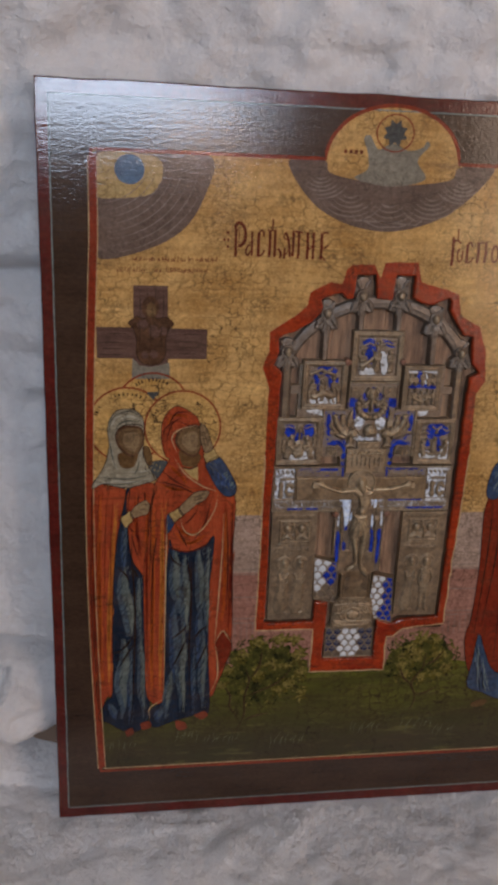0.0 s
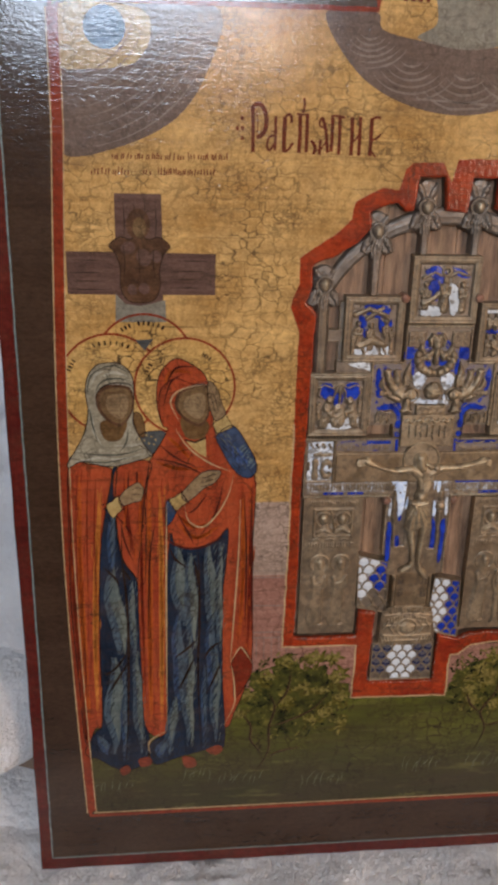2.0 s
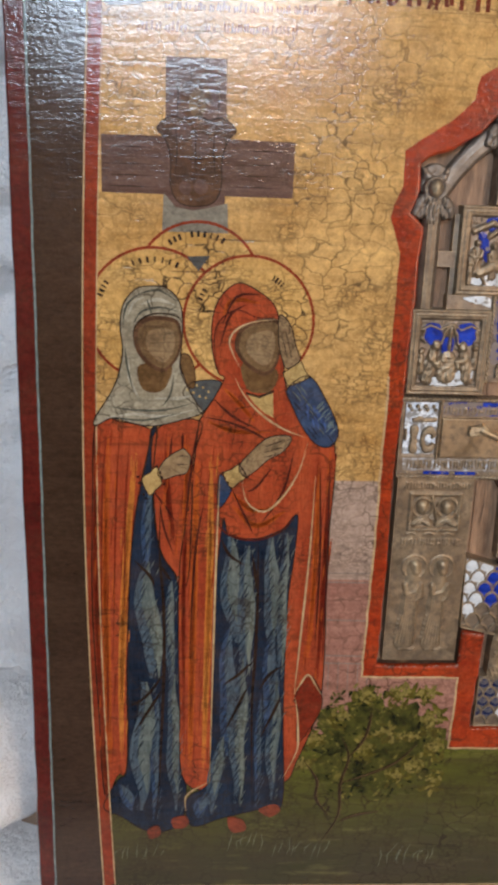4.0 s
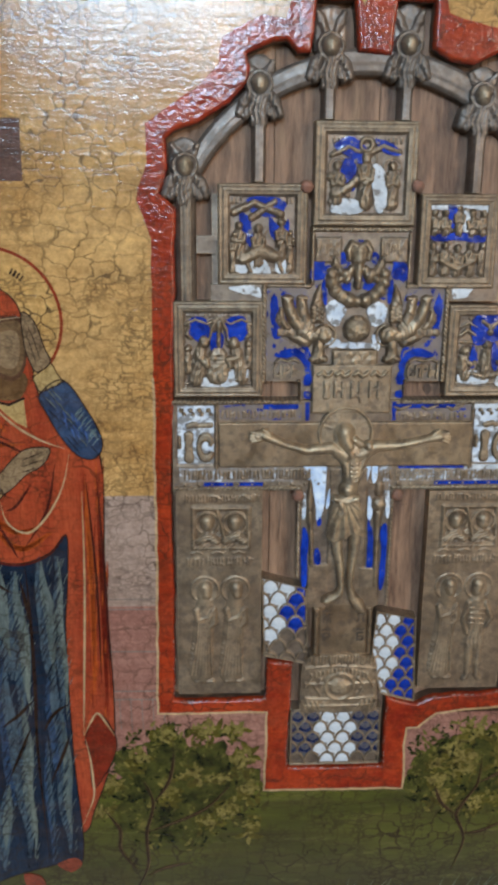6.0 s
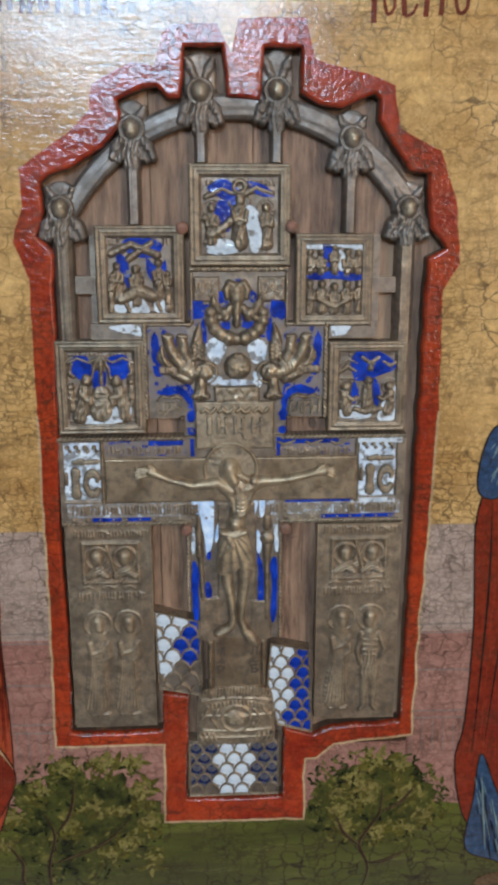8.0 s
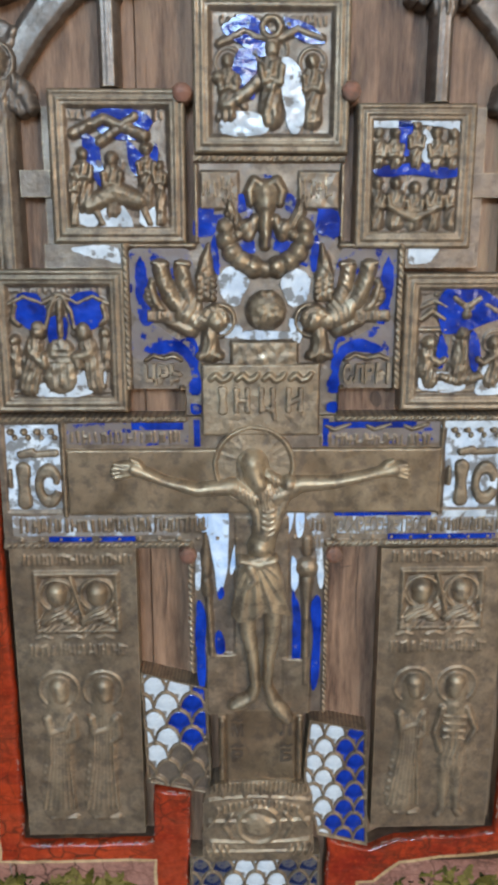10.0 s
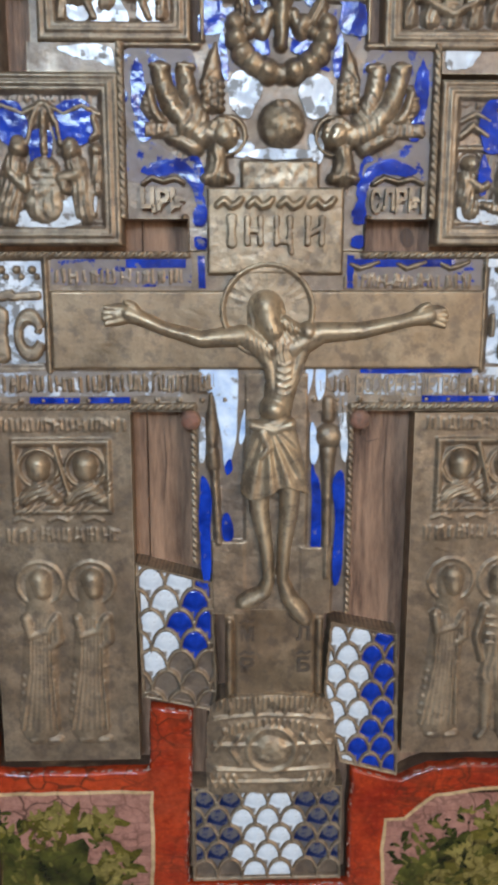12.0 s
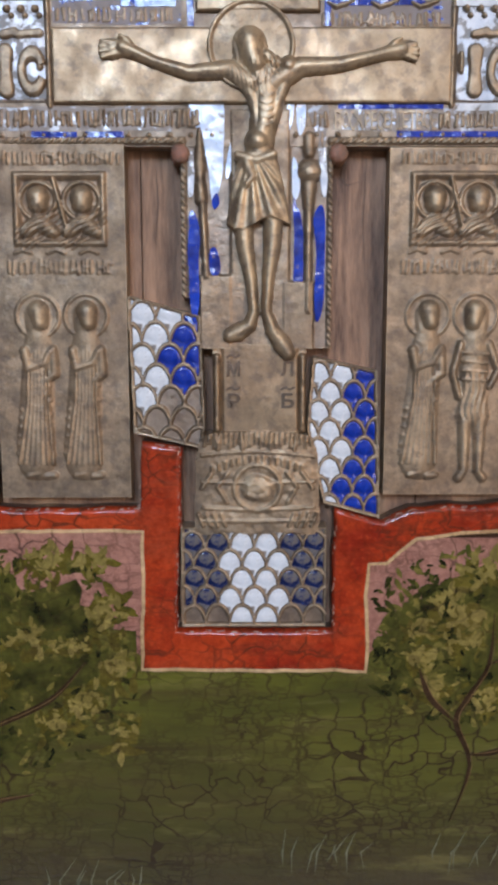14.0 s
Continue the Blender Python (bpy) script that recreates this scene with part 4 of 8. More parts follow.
def palm(loop, fingers, h):
    """A plain shape with a few dark lines."""
    shape = outlined("painted_palm", loop, h, PALM, "plain ochre painted shape", 0.45)
    lines("palm_line", fingers, 0.4, h + 0.08, DARK_LINE, shape, taper=True)


rng = random.Random(5)
halo(-148, 330, 24, 0.24)
bars_on_arc(-148, 330, 19.5, 124, 112, 3, 0.27)
bars_on_arc(-148, 330, 19.5, 98, 62, 6, 0.27)
halo(-165, 318, 26, 0.31)
bars_on_arc(-165, 318, 22, 160, 146, 4, 0.34)
bars_on_arc(-165, 318, 21.5, 112, 66, 7, 0.34)
halo(-128, 316.5, 25.5, 0.38)
bars_on_arc(-128, 316.5, 21, 156, 146, 3, 0.41)
bars_on_arc(-128, 316.5, 19.5, 62, 50, 4, 0.41)
plate("painted_triangle", [(-152.5, 341), (-143.5, 341.5), (-148, 335.5)], 0.2, 0.40, SLATE, icon, "small dark grey painted wedge")


def hatch(name, spine, reach, count, slope, long, h, material, parent, fine=0.5):
    """Even slanting brush strokes beside a fold, as an old painter lays them."""
    path, out = curve_through(spine, False, 12), []
    for k in range(count):
        x, z = path[int((k + rng.random()) * (len(path) - 1) / count)]
        d, q = rng.uniform(-reach, reach), long * rng.uniform(0.55, 1.2)
        out.append(curve_through([(x + d, z - 0.5 * q), (x + d + 0.42 * slope * q, z), (x + d + slope * q, z + 0.5 * q)], False, 3))
    lines(name, out, fine, h, material, parent, taper=True)


def sheen(name, spine, width, h, material, parent):
    """A soft-edged broad stroke laid from three overlapping ones."""
    path = curve_through(spine, False, 8)
    lines(name, [[(x + 0.22 * k * width, z) for x, z in path[abs(k):len(path) - abs(k)]] for k in (-1, 0, 1)], 0.6 * width, h, material, parent, taper=True)


def plain_head(face, neck, h, lean):
    """A featureless brown oval in three tones, with the neck under it."""
    loop = curve_through(neck, True, 4)
    plate("painted_neck", loop, h - 0.2, h, SKIN, icon, "plain brown painted neck")
    loop = curve_through(face, True, 4)
    shape = plate("painted_face", loop, h - 0.2, h + 0.05, UMBER, icon, "plain brown painted oval")
    cx0, cz0 = sum(q[0] for q in loop) / len(loop), sum(q[1] for q in loop) / len(loop)
    for k, (size, shift, material) in enumerate(((0.86, 0.4, PALM_DARK), (0.60, 0.9, PALM))):
        plate("face_light", [(cx0 + lean * shift + size * (x - cx0) * (1 if k < 2 else 0.8), cz0 - 0.4 * k + size * (z - cz0)) for x, z in loop], h - 0.1, h + 0.08 + 0.03 * k, material, shape)
    return shape


# woman with the grey veil
gown_a = outlined("painted_gown", [(-165.9, 272.0), (-163.6, 272.1), (-165.2, 252.0), (-163.8, 229.0), (-161.4, 217.2), (-155.3, 207.7), (-153.3, 197.9), (-150.7, 127.5), (-150.5, 84.8), (-164.8, 75.7), (-179.3, 84.3), (-187.6, 90.0), (-181.1, 104.5), (-176.5, 113.1), (-176.2, 167.0), (-174.4, 216.9), (-170.9, 245.1), (-167.2, 263.2)], 0.44, GOWN, "dark blue painted gown")
mantle_a = outlined("painted_mantle", [(-188, 275), (-178, 275), (-168, 273), (-166, 270), (-168, 258), (-171.5, 241), (-174.6, 215), (-176.4, 167), (-176.8, 113), (-181, 107), (-187, 97), (-189, 141), (-191, 192), (-190, 240)], 0.47, ROBE, "orange-red painted mantle", 0.5)
mantle_c = outlined("painted_mantle", [(-164, 272), (-146, 276), (-149, 260), (-149, 241), (-150, 208), (-153.6, 199), (-155.3, 207), (-161, 217), (-164, 229), (-165.4, 248)], 0.48, ROBE, "orange-red painted mantle", 0.5)
veil = outlined("painted_veil", [(-167.9, 329.3), (-172.5, 327.8), (-176.8, 322.1), (-178.1, 313.9), (-177.2, 303.7), (-179.3, 293.2), (-183.3, 284.6), (-188.3, 276.9), (-188.4, 273.2), (-181.6, 276.5), (-173.2, 274.5), (-164.8, 273.6), (-154.2, 276.2), (-145.4, 279.5), (-147.4, 282.9), (-150.3, 287.5), (-153.3, 294.9), (-154.5, 300.1), (-153.8, 314.6), (-155.1, 323.6), (-160.4, 328.9)], 0.54, VEIL, "grey-green painted veil", 0.5)
plain_head([(-173.1, 311.0), (-171.1, 315.7), (-164.7, 318.1), (-156.6, 317.1), (-154.3, 312.9), (-154.4, 306.3), (-155.9, 301.1), (-159.7, 296.6), (-162.6, 295.9), (-167.3, 298.5), (-171.7, 303.8)], [(-170.4, 298.7), (-171.0, 292.3), (-168.6, 288.2), (-163.4, 287.6), (-159.8, 290.5), (-158.2, 299.0)], 0.62, 1)
folds("veil_fold", [[(-173.0, 314.1), (-170.2, 319.2), (-162.6, 321.4), (-154.6, 319.6)], [(-176.3, 305.8), (-175.4, 297.5), (-172.8, 287.0)], [(-183.5, 281.4), (-173.1, 280.1), (-160.5, 280.4), (-148.9, 283.7)], [(-181.6, 277.1), (-169.0, 275.9), (-154.2, 279.3)], [(-157.1, 294.8), (-158.2, 287.3), (-161.5, 281.9)], [(-171.2, 326.2), (-163.5, 328.0), (-157.1, 324.6)], [(-167.6, 324.3), (-165.8, 318.3)], [(-177.1, 314.0), (-175.4, 322.1), (-170.0, 326.6)]], 0.85, 0.64, GREY_DARK, veil)
folds("veil_light", [[(-170.1, 322.2), (-163.6, 324.4), (-156.5, 322.2)], [(-174.8, 301.7), (-174.7, 293.3), (-170.8, 284.9)], [(-185.4, 276.4), (-173.1, 278.4), (-161.6, 277.6), (-148.9, 280.7)], [(-164.6, 285.1), (-155.1, 285.3), (-149.9, 286.5)], [(-174.9, 318.1), (-172.7, 323.2), (-168.6, 325.3)]], 1.3, 0.60, VEIL_LIGHT, veil)
lines("veil_edge", [curve_through([(-172.6, 305.9), (-172.9, 312.0), (-169.9, 316.6), (-163.7, 319.0), (-156.0, 318.0), (-153.8, 314.6)], False, 5)], 0.7, 0.80, DARK_LINE, veil, taper=True)
outlined("painted_palm", [(-153.8, 303.2), (-150.7, 302.3), (-148.7, 296.1), (-149.0, 289.7), (-152.3, 291.3), (-154.7, 298.0)], 0.52, SKIN, "plain brown painted shape", 0.4)
cuff_c = outlined("painted_sleeve", [(-153.4, 287.5), (-148.8, 292.3), (-138.4, 292.5), (-141.1, 285.6), (-145.8, 279.5), (-148.3, 282.9)], 0.50, SLATE, "dark grey painted sleeve edge", 0.4)
lines("cuff_dot", [[(x, z), (x + 0.7, z + 0.4)] for x, z in [(-152.0, 288.6), (-149.5, 287.6), (-147.0, 286.1), (-144.5, 285.5), (-145.7, 289.8), (-148.2, 290.6), (-143.6, 288.1)]], 0.9, 0.58, OCHRE, cuff_c)
# woman with the red hood
mantle_b = outlined("painted_mantle", [(-131.2, 331.6), (-124.2, 328.4), (-118.6, 324.0), (-116.2, 318), (-114, 306), (-112, 291), (-104, 283), (-91, 268), (-91, 219), (-89.4, 165), (-91, 140), (-99, 115), (-105, 103), (-128, 101), (-150, 103), (-153, 142), (-154, 208), (-150, 241), (-147, 273), (-145.6, 278), (-141, 285.6), (-137, 294), (-139.4, 296), (-141.9, 304.6), (-142.4, 314.8), (-140.7, 323.4), (-136.3, 329.5)], 0.52, ROBE, "orange-red painted hooded mantle", 0.5)
gown_b = outlined("painted_gown", [(-135.9, 233.1), (-133.1, 226.8), (-122.0, 225.2), (-111.1, 229.5), (-104.7, 236.2), (-105.3, 216.0), (-107.0, 193.9), (-106.5, 141.9), (-104.7, 91.4), (-115.7, 88.3), (-132.8, 83.6), (-146.3, 79.0), (-149.9, 90.7), (-147.4, 96.5), (-139.6, 102.4), (-138.9, 113.7), (-138.7, 193.2)], 0.60, GOWN, "dark blue painted gown", 0.5)
sleeve_b = outlined("painted_sleeve", [(-111.7, 290.2), (-103.0, 295.7), (-94.9, 284.6), (-90.3, 274.9), (-90.5, 269.0), (-94.3, 266.0), (-99.7, 268.1), (-105.2, 275.2), (-109.6, 283.8)], 0.64, SLEEVE, "blue painted sleeve", 0.5)
hatch("sleeve_fold", [(-108.1, 288.6), (-101.5, 280.1), (-94.8, 269.3)], 4.0, 16, -0.8, 5, 0.69, GOWN, sleeve_b)
hatch("sleeve_light", [(-106.0, 290.8), (-98.4, 282.4), (-92.8, 271.6)], 3.4, 10, -0.9, 4, 0.70, GOWN_LIGHT, sleeve_b)
hatch("sleeve_patch", [(-102.4, 283.0), (-99.4, 278.6), (-97.0, 274.6)], 2.6, 12, -0.3, 4.5, 0.705, BRIGHT_BLUE, sleeve_b, 0.8)
hatch("sleeve_light", [(-100.8, 284.0), (-97.0, 279.0), (-94.0, 273.0)], 2.0, 12, 0.9, 3.2, 0.715, PALE_LINE, sleeve_b, 0.38)
cuff_b = outlined("painted_cuff", [(-113.4, 296.5), (-110.4, 299.1), (-107.1, 301.7), (-105.0, 298.2), (-103.4, 295.1), (-107.3, 292.9), (-111.1, 291.5), (-112.6, 294.0)], 0.68, OCHRE, "pale yellow cuff with dark dots", 0.4)
lines("cuff_dot", [[(x - 0.4, z), (x + 0.4, z)] for x, z in [(-113.5, 296.9), (-111.6, 298.4), (-109.8, 299.8), (-107.9, 301.3), (-111.0, 291.3), (-109.0, 292.2), (-106.7, 293.1), (-104.6, 294.2), (-103.0, 295.3)]], 1.0, 0.75, DARK_LINE, cuff_b)
plain_head([(-133.2, 308.5), (-131.6, 313.9), (-126.1, 317.1), (-118.5, 318.5), (-115.2, 315.5), (-114.7, 307.3), (-116.6, 299.0), (-120.1, 295.5), (-124.5, 296.4), (-129.5, 300.3), (-132.6, 304.4)], [(-129.9, 300.3), (-128.0, 290.2), (-122.7, 288.2), (-117.5, 290.0), (-116.2, 297.9)], 0.66, 1)
lines("hood_edge", [curve_through([(-131.1, 298.6), (-134.0, 304.4), (-135.3, 308.9), (-132.8, 313.5), (-126.1, 316.7), (-116.1, 318.0)], False, 5)], 0.7, 0.80, CREAM_LINE, mantle_b, taper=True)
lines("hood_edge", [curve_through([(-139.0, 295.2), (-141.0, 304.2), (-140.4, 314.9), (-133.2, 321.2), (-124.1, 318.4), (-116.1, 319.6)], False, 5)], 0.6, 0.74, ROBE_DEEP, mantle_b, taper=True)
plate("painted_collar", [(-127.7, 287.7), (-122.7, 286.9), (-117.3, 288.8), (-116.7, 278.2), (-120.5, 280.1), (-124.3, 283.5)], 0.5, 0.64, OCHRE, icon, "pale yellow painted collar")
lines("collar_line", [[(-128.2, 288.1), (-122.7, 286.7), (-116.9, 289.2)]], 1.0, 0.74, DARK_LINE, icon)
palm([(-116.1, 319.6), (-111.8, 316.4), (-108.9, 307.5), (-107.1, 302.1), (-112.0, 298.6), (-114.2, 302.2), (-115.9, 309.0)], [[(-114.4, 315.6), (-112.2, 309.5), (-110.4, 302.2)], [(-115.2, 312.5), (-113.4, 307.4), (-112.1, 301.2)]], 0.84)
palm([(-129.9, 257.4), (-125.7, 263.0), (-121.4, 267.6), (-117.2, 270.3), (-109.8, 270.7), (-109.3, 267.9), (-112.8, 263.3), (-118.1, 260.3), (-123.4, 255.2), (-127.7, 252.9)], [[(-120.3, 265.4), (-115.0, 267.7), (-109.7, 269.4)], [(-120.3, 263.2), (-115.0, 265.1), (-111.0, 266.3)], [(-121.4, 260.9), (-117.1, 262.1), (-113.5, 263.3)]], 0.78)
palm([(-163.2, 254.3), (-159.8, 260.0), (-153.4, 264.2), (-151.3, 262.9), (-149.8, 260.3), (-151.4, 254.1), (-155.7, 252.7), (-161.1, 251.0)], [[(-156.6, 260.1), (-153.4, 261.3), (-150.6, 260.9)], [(-156.7, 257.2), (-153.5, 257.7), (-150.9, 257.3)]], 0.62)
band = outlined("painted_cuff", [(-169.7, 250.8), (-166.4, 253.8), (-163.6, 256.1), (-161.6, 249.4), (-163.8, 246.6), (-166.7, 244.0)], 0.64, OCHRE, "pale yellow cuff with dark dots", 0.4)
lines("cuff_dot", [[(x - 0.45, z), (x + 0.45, z)] for x, z in [(-171.4, 251.9), (-171.0, 249.2), (-170.3, 246.4), (-169.0, 244.2), (-167.8, 242.4), (-163.6, 256.6), (-162.3, 253.9), (-161.5, 251.7), (-160.7, 248.9)]], 1.1, 0.72, DARK_LINE, band)
band = outlined("painted_cuff", [(-136.3, 253.8), (-133.1, 255.9), (-129.9, 257.8), (-127.1, 252.9), (-129.9, 250.1), (-133.1, 247.8)], 0.76, OCHRE, "pale yellow cuff with dark dots", 0.4)
lines("cuff_dot", [[(x - 0.45, z), (x + 0.45, z)] for x, z in [(-136.6, 254.3), (-135.7, 252.0), (-134.4, 250.0), (-133.1, 247.8), (-129.7, 258.3), (-128.6, 256.3), (-127.5, 254.3), (-126.4, 252.5)]], 1.1, 0.84, DARK_LINE, band)
outlined("painted_sleeve", [(-138.1, 252.6), (-135.7, 252.2), (-132.7, 247.8), (-135.3, 241.3), (-138.3, 239.4)], 0.60, SLEEVE, "blue painted sleeve", 0.4)
tail = outlined("mantle_tail", [(-96.2, 160.3), (-89.6, 150.3), (-90.4, 139.5), (-99.0, 125.1), (-99.9, 142.1), (-101.5, 148.7)], 0.62, ROBE_DARK, "darker red tail of the mantle", 0.4)
lines("front_hem", [curve_through([(-136.8, 241.2), (-138.3, 233.1), (-133.1, 226.8), (-122.0, 224.7), (-111.1, 229.0), (-104.3, 237.8)], False, 6)], 1.2, 0.72, ROBE_DEEP, mantle_b, taper=True)
folds("mantle_trim", [[(-128.4, 250.6), (-126.1, 241.5), (-118.9, 237.5), (-111.4, 244.1), (-105.1, 255.7), (-102.2, 268.0)], [(-132.8, 294.3), (-127.9, 285.9), (-120.5, 278.6), (-111.9, 273.3), (-103.4, 270.2)], [(-137.8, 252.7), (-138.4, 217.7), (-138.7, 167.8), (-138.9, 103.8)], [(-138.9, 103.8), (-146.2, 99.4), (-149.9, 95.0), (-149.4, 87.7)], [(-98.2, 253.6), (-98.7, 218.5), (-100.8, 173.7), (-102.0, 150.1)], [(-102.0, 150.1), (-99.4, 155.5), (-96.2, 160.3), (-92.8, 155.6), (-89.6, 149.8)], [(-101.5, 148.7), (-99.9, 139.3), (-99.1, 128.4), (-99.4, 120.1), (-105.0, 105.8)]], 0.85, 0.80, CREAM_LINE, mantle_b)
folds("mantle_fold", [[(-145.8, 278.0), (-135.3, 276.0), (-124.7, 271.9), (-111.8, 264.5)], [(-141.1, 285.6), (-133.2, 278.3), (-122.6, 273.1)], [(-124.1, 327.4), (-133.2, 326.2), (-138.3, 315.0)], [(-129.2, 323.3), (-135.3, 319.1), (-139.0, 306.7)], [(-133.1, 248.2), (-126.5, 234.5), (-123.2, 227.5)], [(-107.5, 264.6), (-111.4, 246.4), (-119.9, 232.3)], [(-115.9, 257.7), (-122.3, 248.5), (-126.6, 246.1)], [(-147.5, 272.5), (-149.9, 252.4), (-151.7, 229.3)], [(-144.0, 241.1), (-147.4, 217.5), (-149.1, 167.6)], [(-96.7, 260.4), (-94.2, 218.6), (-93.9, 173.9)], [(-92.8, 260.5), (-90.9, 218.7), (-90.5, 168.7)]], 1.1, 0.735, ROBE_DEEP, mantle_b)
folds("mantle_fold", [[(-166.6, 247.4), (-161.3, 240.7), (-155.0, 231.5)], [(-157.5, 270.0), (-158.9, 252.2)], [(-153.3, 271.2), (-153.4, 263.5)], [(-162.4, 240.7), (-160.5, 229.1), (-156.3, 217.3)]], 1.0, 0.56, ROBE_DEEP, mantle_c)
folds("mantle_fold", [[(-183.9, 271.6), (-186.2, 240.1), (-187.2, 179.6)], [(-178.6, 271.7), (-180.4, 240.3), (-182.4, 166.9)], [(-174.5, 269.6), (-176.5, 240.3), (-177.2, 192.4)], [(-184.7, 166.9), (-185.1, 126.8)]], 0.9, 0.56, ROBE_DARK, mantle_a)
for spine, width, material, robe, h in (([(-172, 262), (-176, 220), (-178.6, 165), (-179, 116)], 3.2, ROBE_LIGHT, mantle_a, 0.50), ([(-183, 268), (-185, 220), (-185, 150), (-184, 112)], 3.4, ROBE_MID, mantle_a, 0.50), ([(-188, 266), (-189.4, 210), (-187.6, 120)], 1.8, ROBE_DARK, mantle_a, 0.50),
                                        ([(-151, 268), (-151.6, 240), (-151.6, 212)], 2.6, ROBE_MID, mantle_c, 0.51), ([(-160, 266), (-159, 244), (-156, 222)], 2.4, ROBE_DARK, mantle_c, 0.51),
                                        ([(-141.6, 262), (-141, 220), (-141.4, 160), (-142, 110)], 3.0, ROBE_LIGHT, mantle_b, 0.56), ([(-147, 262), (-147.6, 210), (-148, 150), (-148, 108)], 3.4, ROBE_MID, mantle_b, 0.56), ([(-151, 236), (-152, 200), (-151, 120)], 1.8, ROBE_DARK, mantle_b, 0.56),
                                        ([(-97, 258), (-96, 210), (-97, 165)], 2.6, ROBE_MID, mantle_b, 0.56), ([(-92.4, 262), (-92, 210), (-92, 155)], 2.2, ROBE_DARK, mantle_b, 0.56), ([(-133, 246), (-124, 238), (-114, 240)], 3.4, ROBE_MID, mantle_b, 0.56),
                                        ([(-132, 240), (-122, 231), (-110, 238)], 3.6, ROBE_MID, mantle_b, 0.56), ([(-143, 276), (-132, 272), (-118, 272)], 3.4, ROBE_MID, mantle_b, 0.56), ([(-138, 318), (-134, 325), (-124, 324)], 3.0, ROBE_MID, mantle_b, 0.56), ([(-137, 290), (-131, 284), (-124, 276)], 2.6, ROBE_MID, mantle_b, 0.56)):
    sheen("mantle_light" if material is not ROBE_DARK else "mantle_shade", spine, width, h, material, robe)
    if abs(spine[0][0] - spine[-1][0]) > 8:
        continue
    hatch("mantle_stroke", spine, width, 9, 0.05, 14, h + 0.04, ROBE_DARK, robe, 0.45)
    hatch("mantle_stroke", spine, width, 7, 0.05, 12, h + 0.06, ROBE_LIGHT if material is ROBE_LIGHT else ROBE_MID, robe, 0.5)
def pleat(gown, top, foot, width, h, tones, r):
    """A long painted fold: tones laid one inside the other, with hatching along its shaded side."""
    (xa, za), (xb, zb) = top, foot
    n = max(4, int((za - zb) / 9))
    bend = r.uniform(0, 6)
    spine = [(xa + (xb - xa) * k / n + 0.10 * width * math.sin(1.5 * k + bend), za + (zb - za) * k / n) for k in range(n + 1)]
    for k, material in enumerate(tones):
        part_way = spine[:n + 1 - k] if k % 2 else spine[min(k, n - 2):]
        lines("gown_light", [curve_through([(x + 0.16 * k * width, z) for x, z in part_way], False, 5)], width * (1.0, 0.62, 0.30)[k], h + 0.012 * k, material, gown, taper=True)
    hatch("gown_stroke", [(x - 0.30 * width, z) for x, z in spine], 0.22 * width, int((za - zb) * 0.55), 0.5, 5, h + 0.05, GOWN, gown, 0.5)
    hatch("gown_stroke", [(x + 0.30 * width, z) for x, z in spine], 0.22 * width, int((za - zb) * 0.25), 0.4, 5, h + 0.06, tones[-1], gown, 0.32)


pen = random.Random(9)
DUSKY, GREYED, PALEST = (GOWN_BLUE, GOWN_MID), (GOWN_MID, GOWN_LIGHT), (GOWN_MID, GOWN_LIGHT, PALE_GOWN)
for gown, h, pleats in ((gown_a, 0.47, (((-166.6, 250), (-169, 206), 3.6, DUSKY), ((-169.4, 214), (-164.6, 158), 8.6, PALEST), ((-158.4, 206), (-157.4, 152), 4.2, GREYED), ((-168.6, 156), (-170.4, 88), 8.4, GREYED), ((-163.8, 150), (-164.4, 82), 3.4, DUSKY), ((-156.4, 160), (-154.6, 88), 5.4, GREYED), ((-180, 102), (-174, 88), 5.0, DUSKY))),
                        (gown_b, 0.64, (((-133.6, 226), (-129.4, 176), 7.0, GREYED), ((-125.6, 222), (-124.4, 160), 6.0, PALEST), ((-115.6, 226), (-112.4, 170), 6.4, GREYED), ((-109.4, 228), (-109.4, 160), 4.0, PALEST), ((-132.6, 186), (-131.4, 118), 6.4, DUSKY), ((-126.0, 168), (-126.8, 92), 6.0, PALEST), ((-113.6, 182), (-112.4, 128), 6.0, DUSKY), ((-110.6, 160), (-110.4, 94), 5.0, GREYED), ((-134.6, 128), (-138.0, 86), 5.2, GREYED), ((-117.4, 150), (-117.0, 90), 2.6, DUSKY), ((-141, 98), (-144, 84), 5.0, DUSKY)))):
    for top, foot, width, tones in pleats:
        pleat(gown, top, foot, 1.2 * width, h, tones, pen)
folds("gown_fold", [[(-162.2, 240.7), (-162.3, 217.2), (-160.5, 192.8), (-160.2, 162.2), (-161.6, 113.3), (-163.2, 84.6)], [(-175.6, 143.3), (-167.9, 148.8), (-160.7, 159.5)], [(-172.9, 214.5), (-166.5, 207.4), (-164.4, 202.6)], [(-161.9, 212.4), (-157.6, 205.2)], [(-173.6, 129.8), (-165.7, 143.5), (-161.4, 151.6)]], 1.5, 0.60, DARK_LINE, gown_a)
folds("gown_fold", [[(-120.9, 224.0), (-120.2, 203.5), (-120.1, 173.3), (-120.7, 141.7), (-118.7, 91.2)], [(-123.1, 218.0), (-121.4, 208.4), (-120.4, 201.0)], [(-134.1, 154.8), (-127.1, 160.2), (-121.0, 166.8)], [(-132.9, 130.5), (-127.0, 144.2), (-122.5, 155.0)], [(-117.8, 152.4), (-113.2, 160.5), (-107.5, 164.5)], [(-116.2, 128.1), (-110.5, 141.9), (-107.7, 150.0)], [(-136.4, 224.9), (-133.0, 217.8), (-126.4, 213.1)]], 1.5, 0.76, DARK_LINE, gown_b)
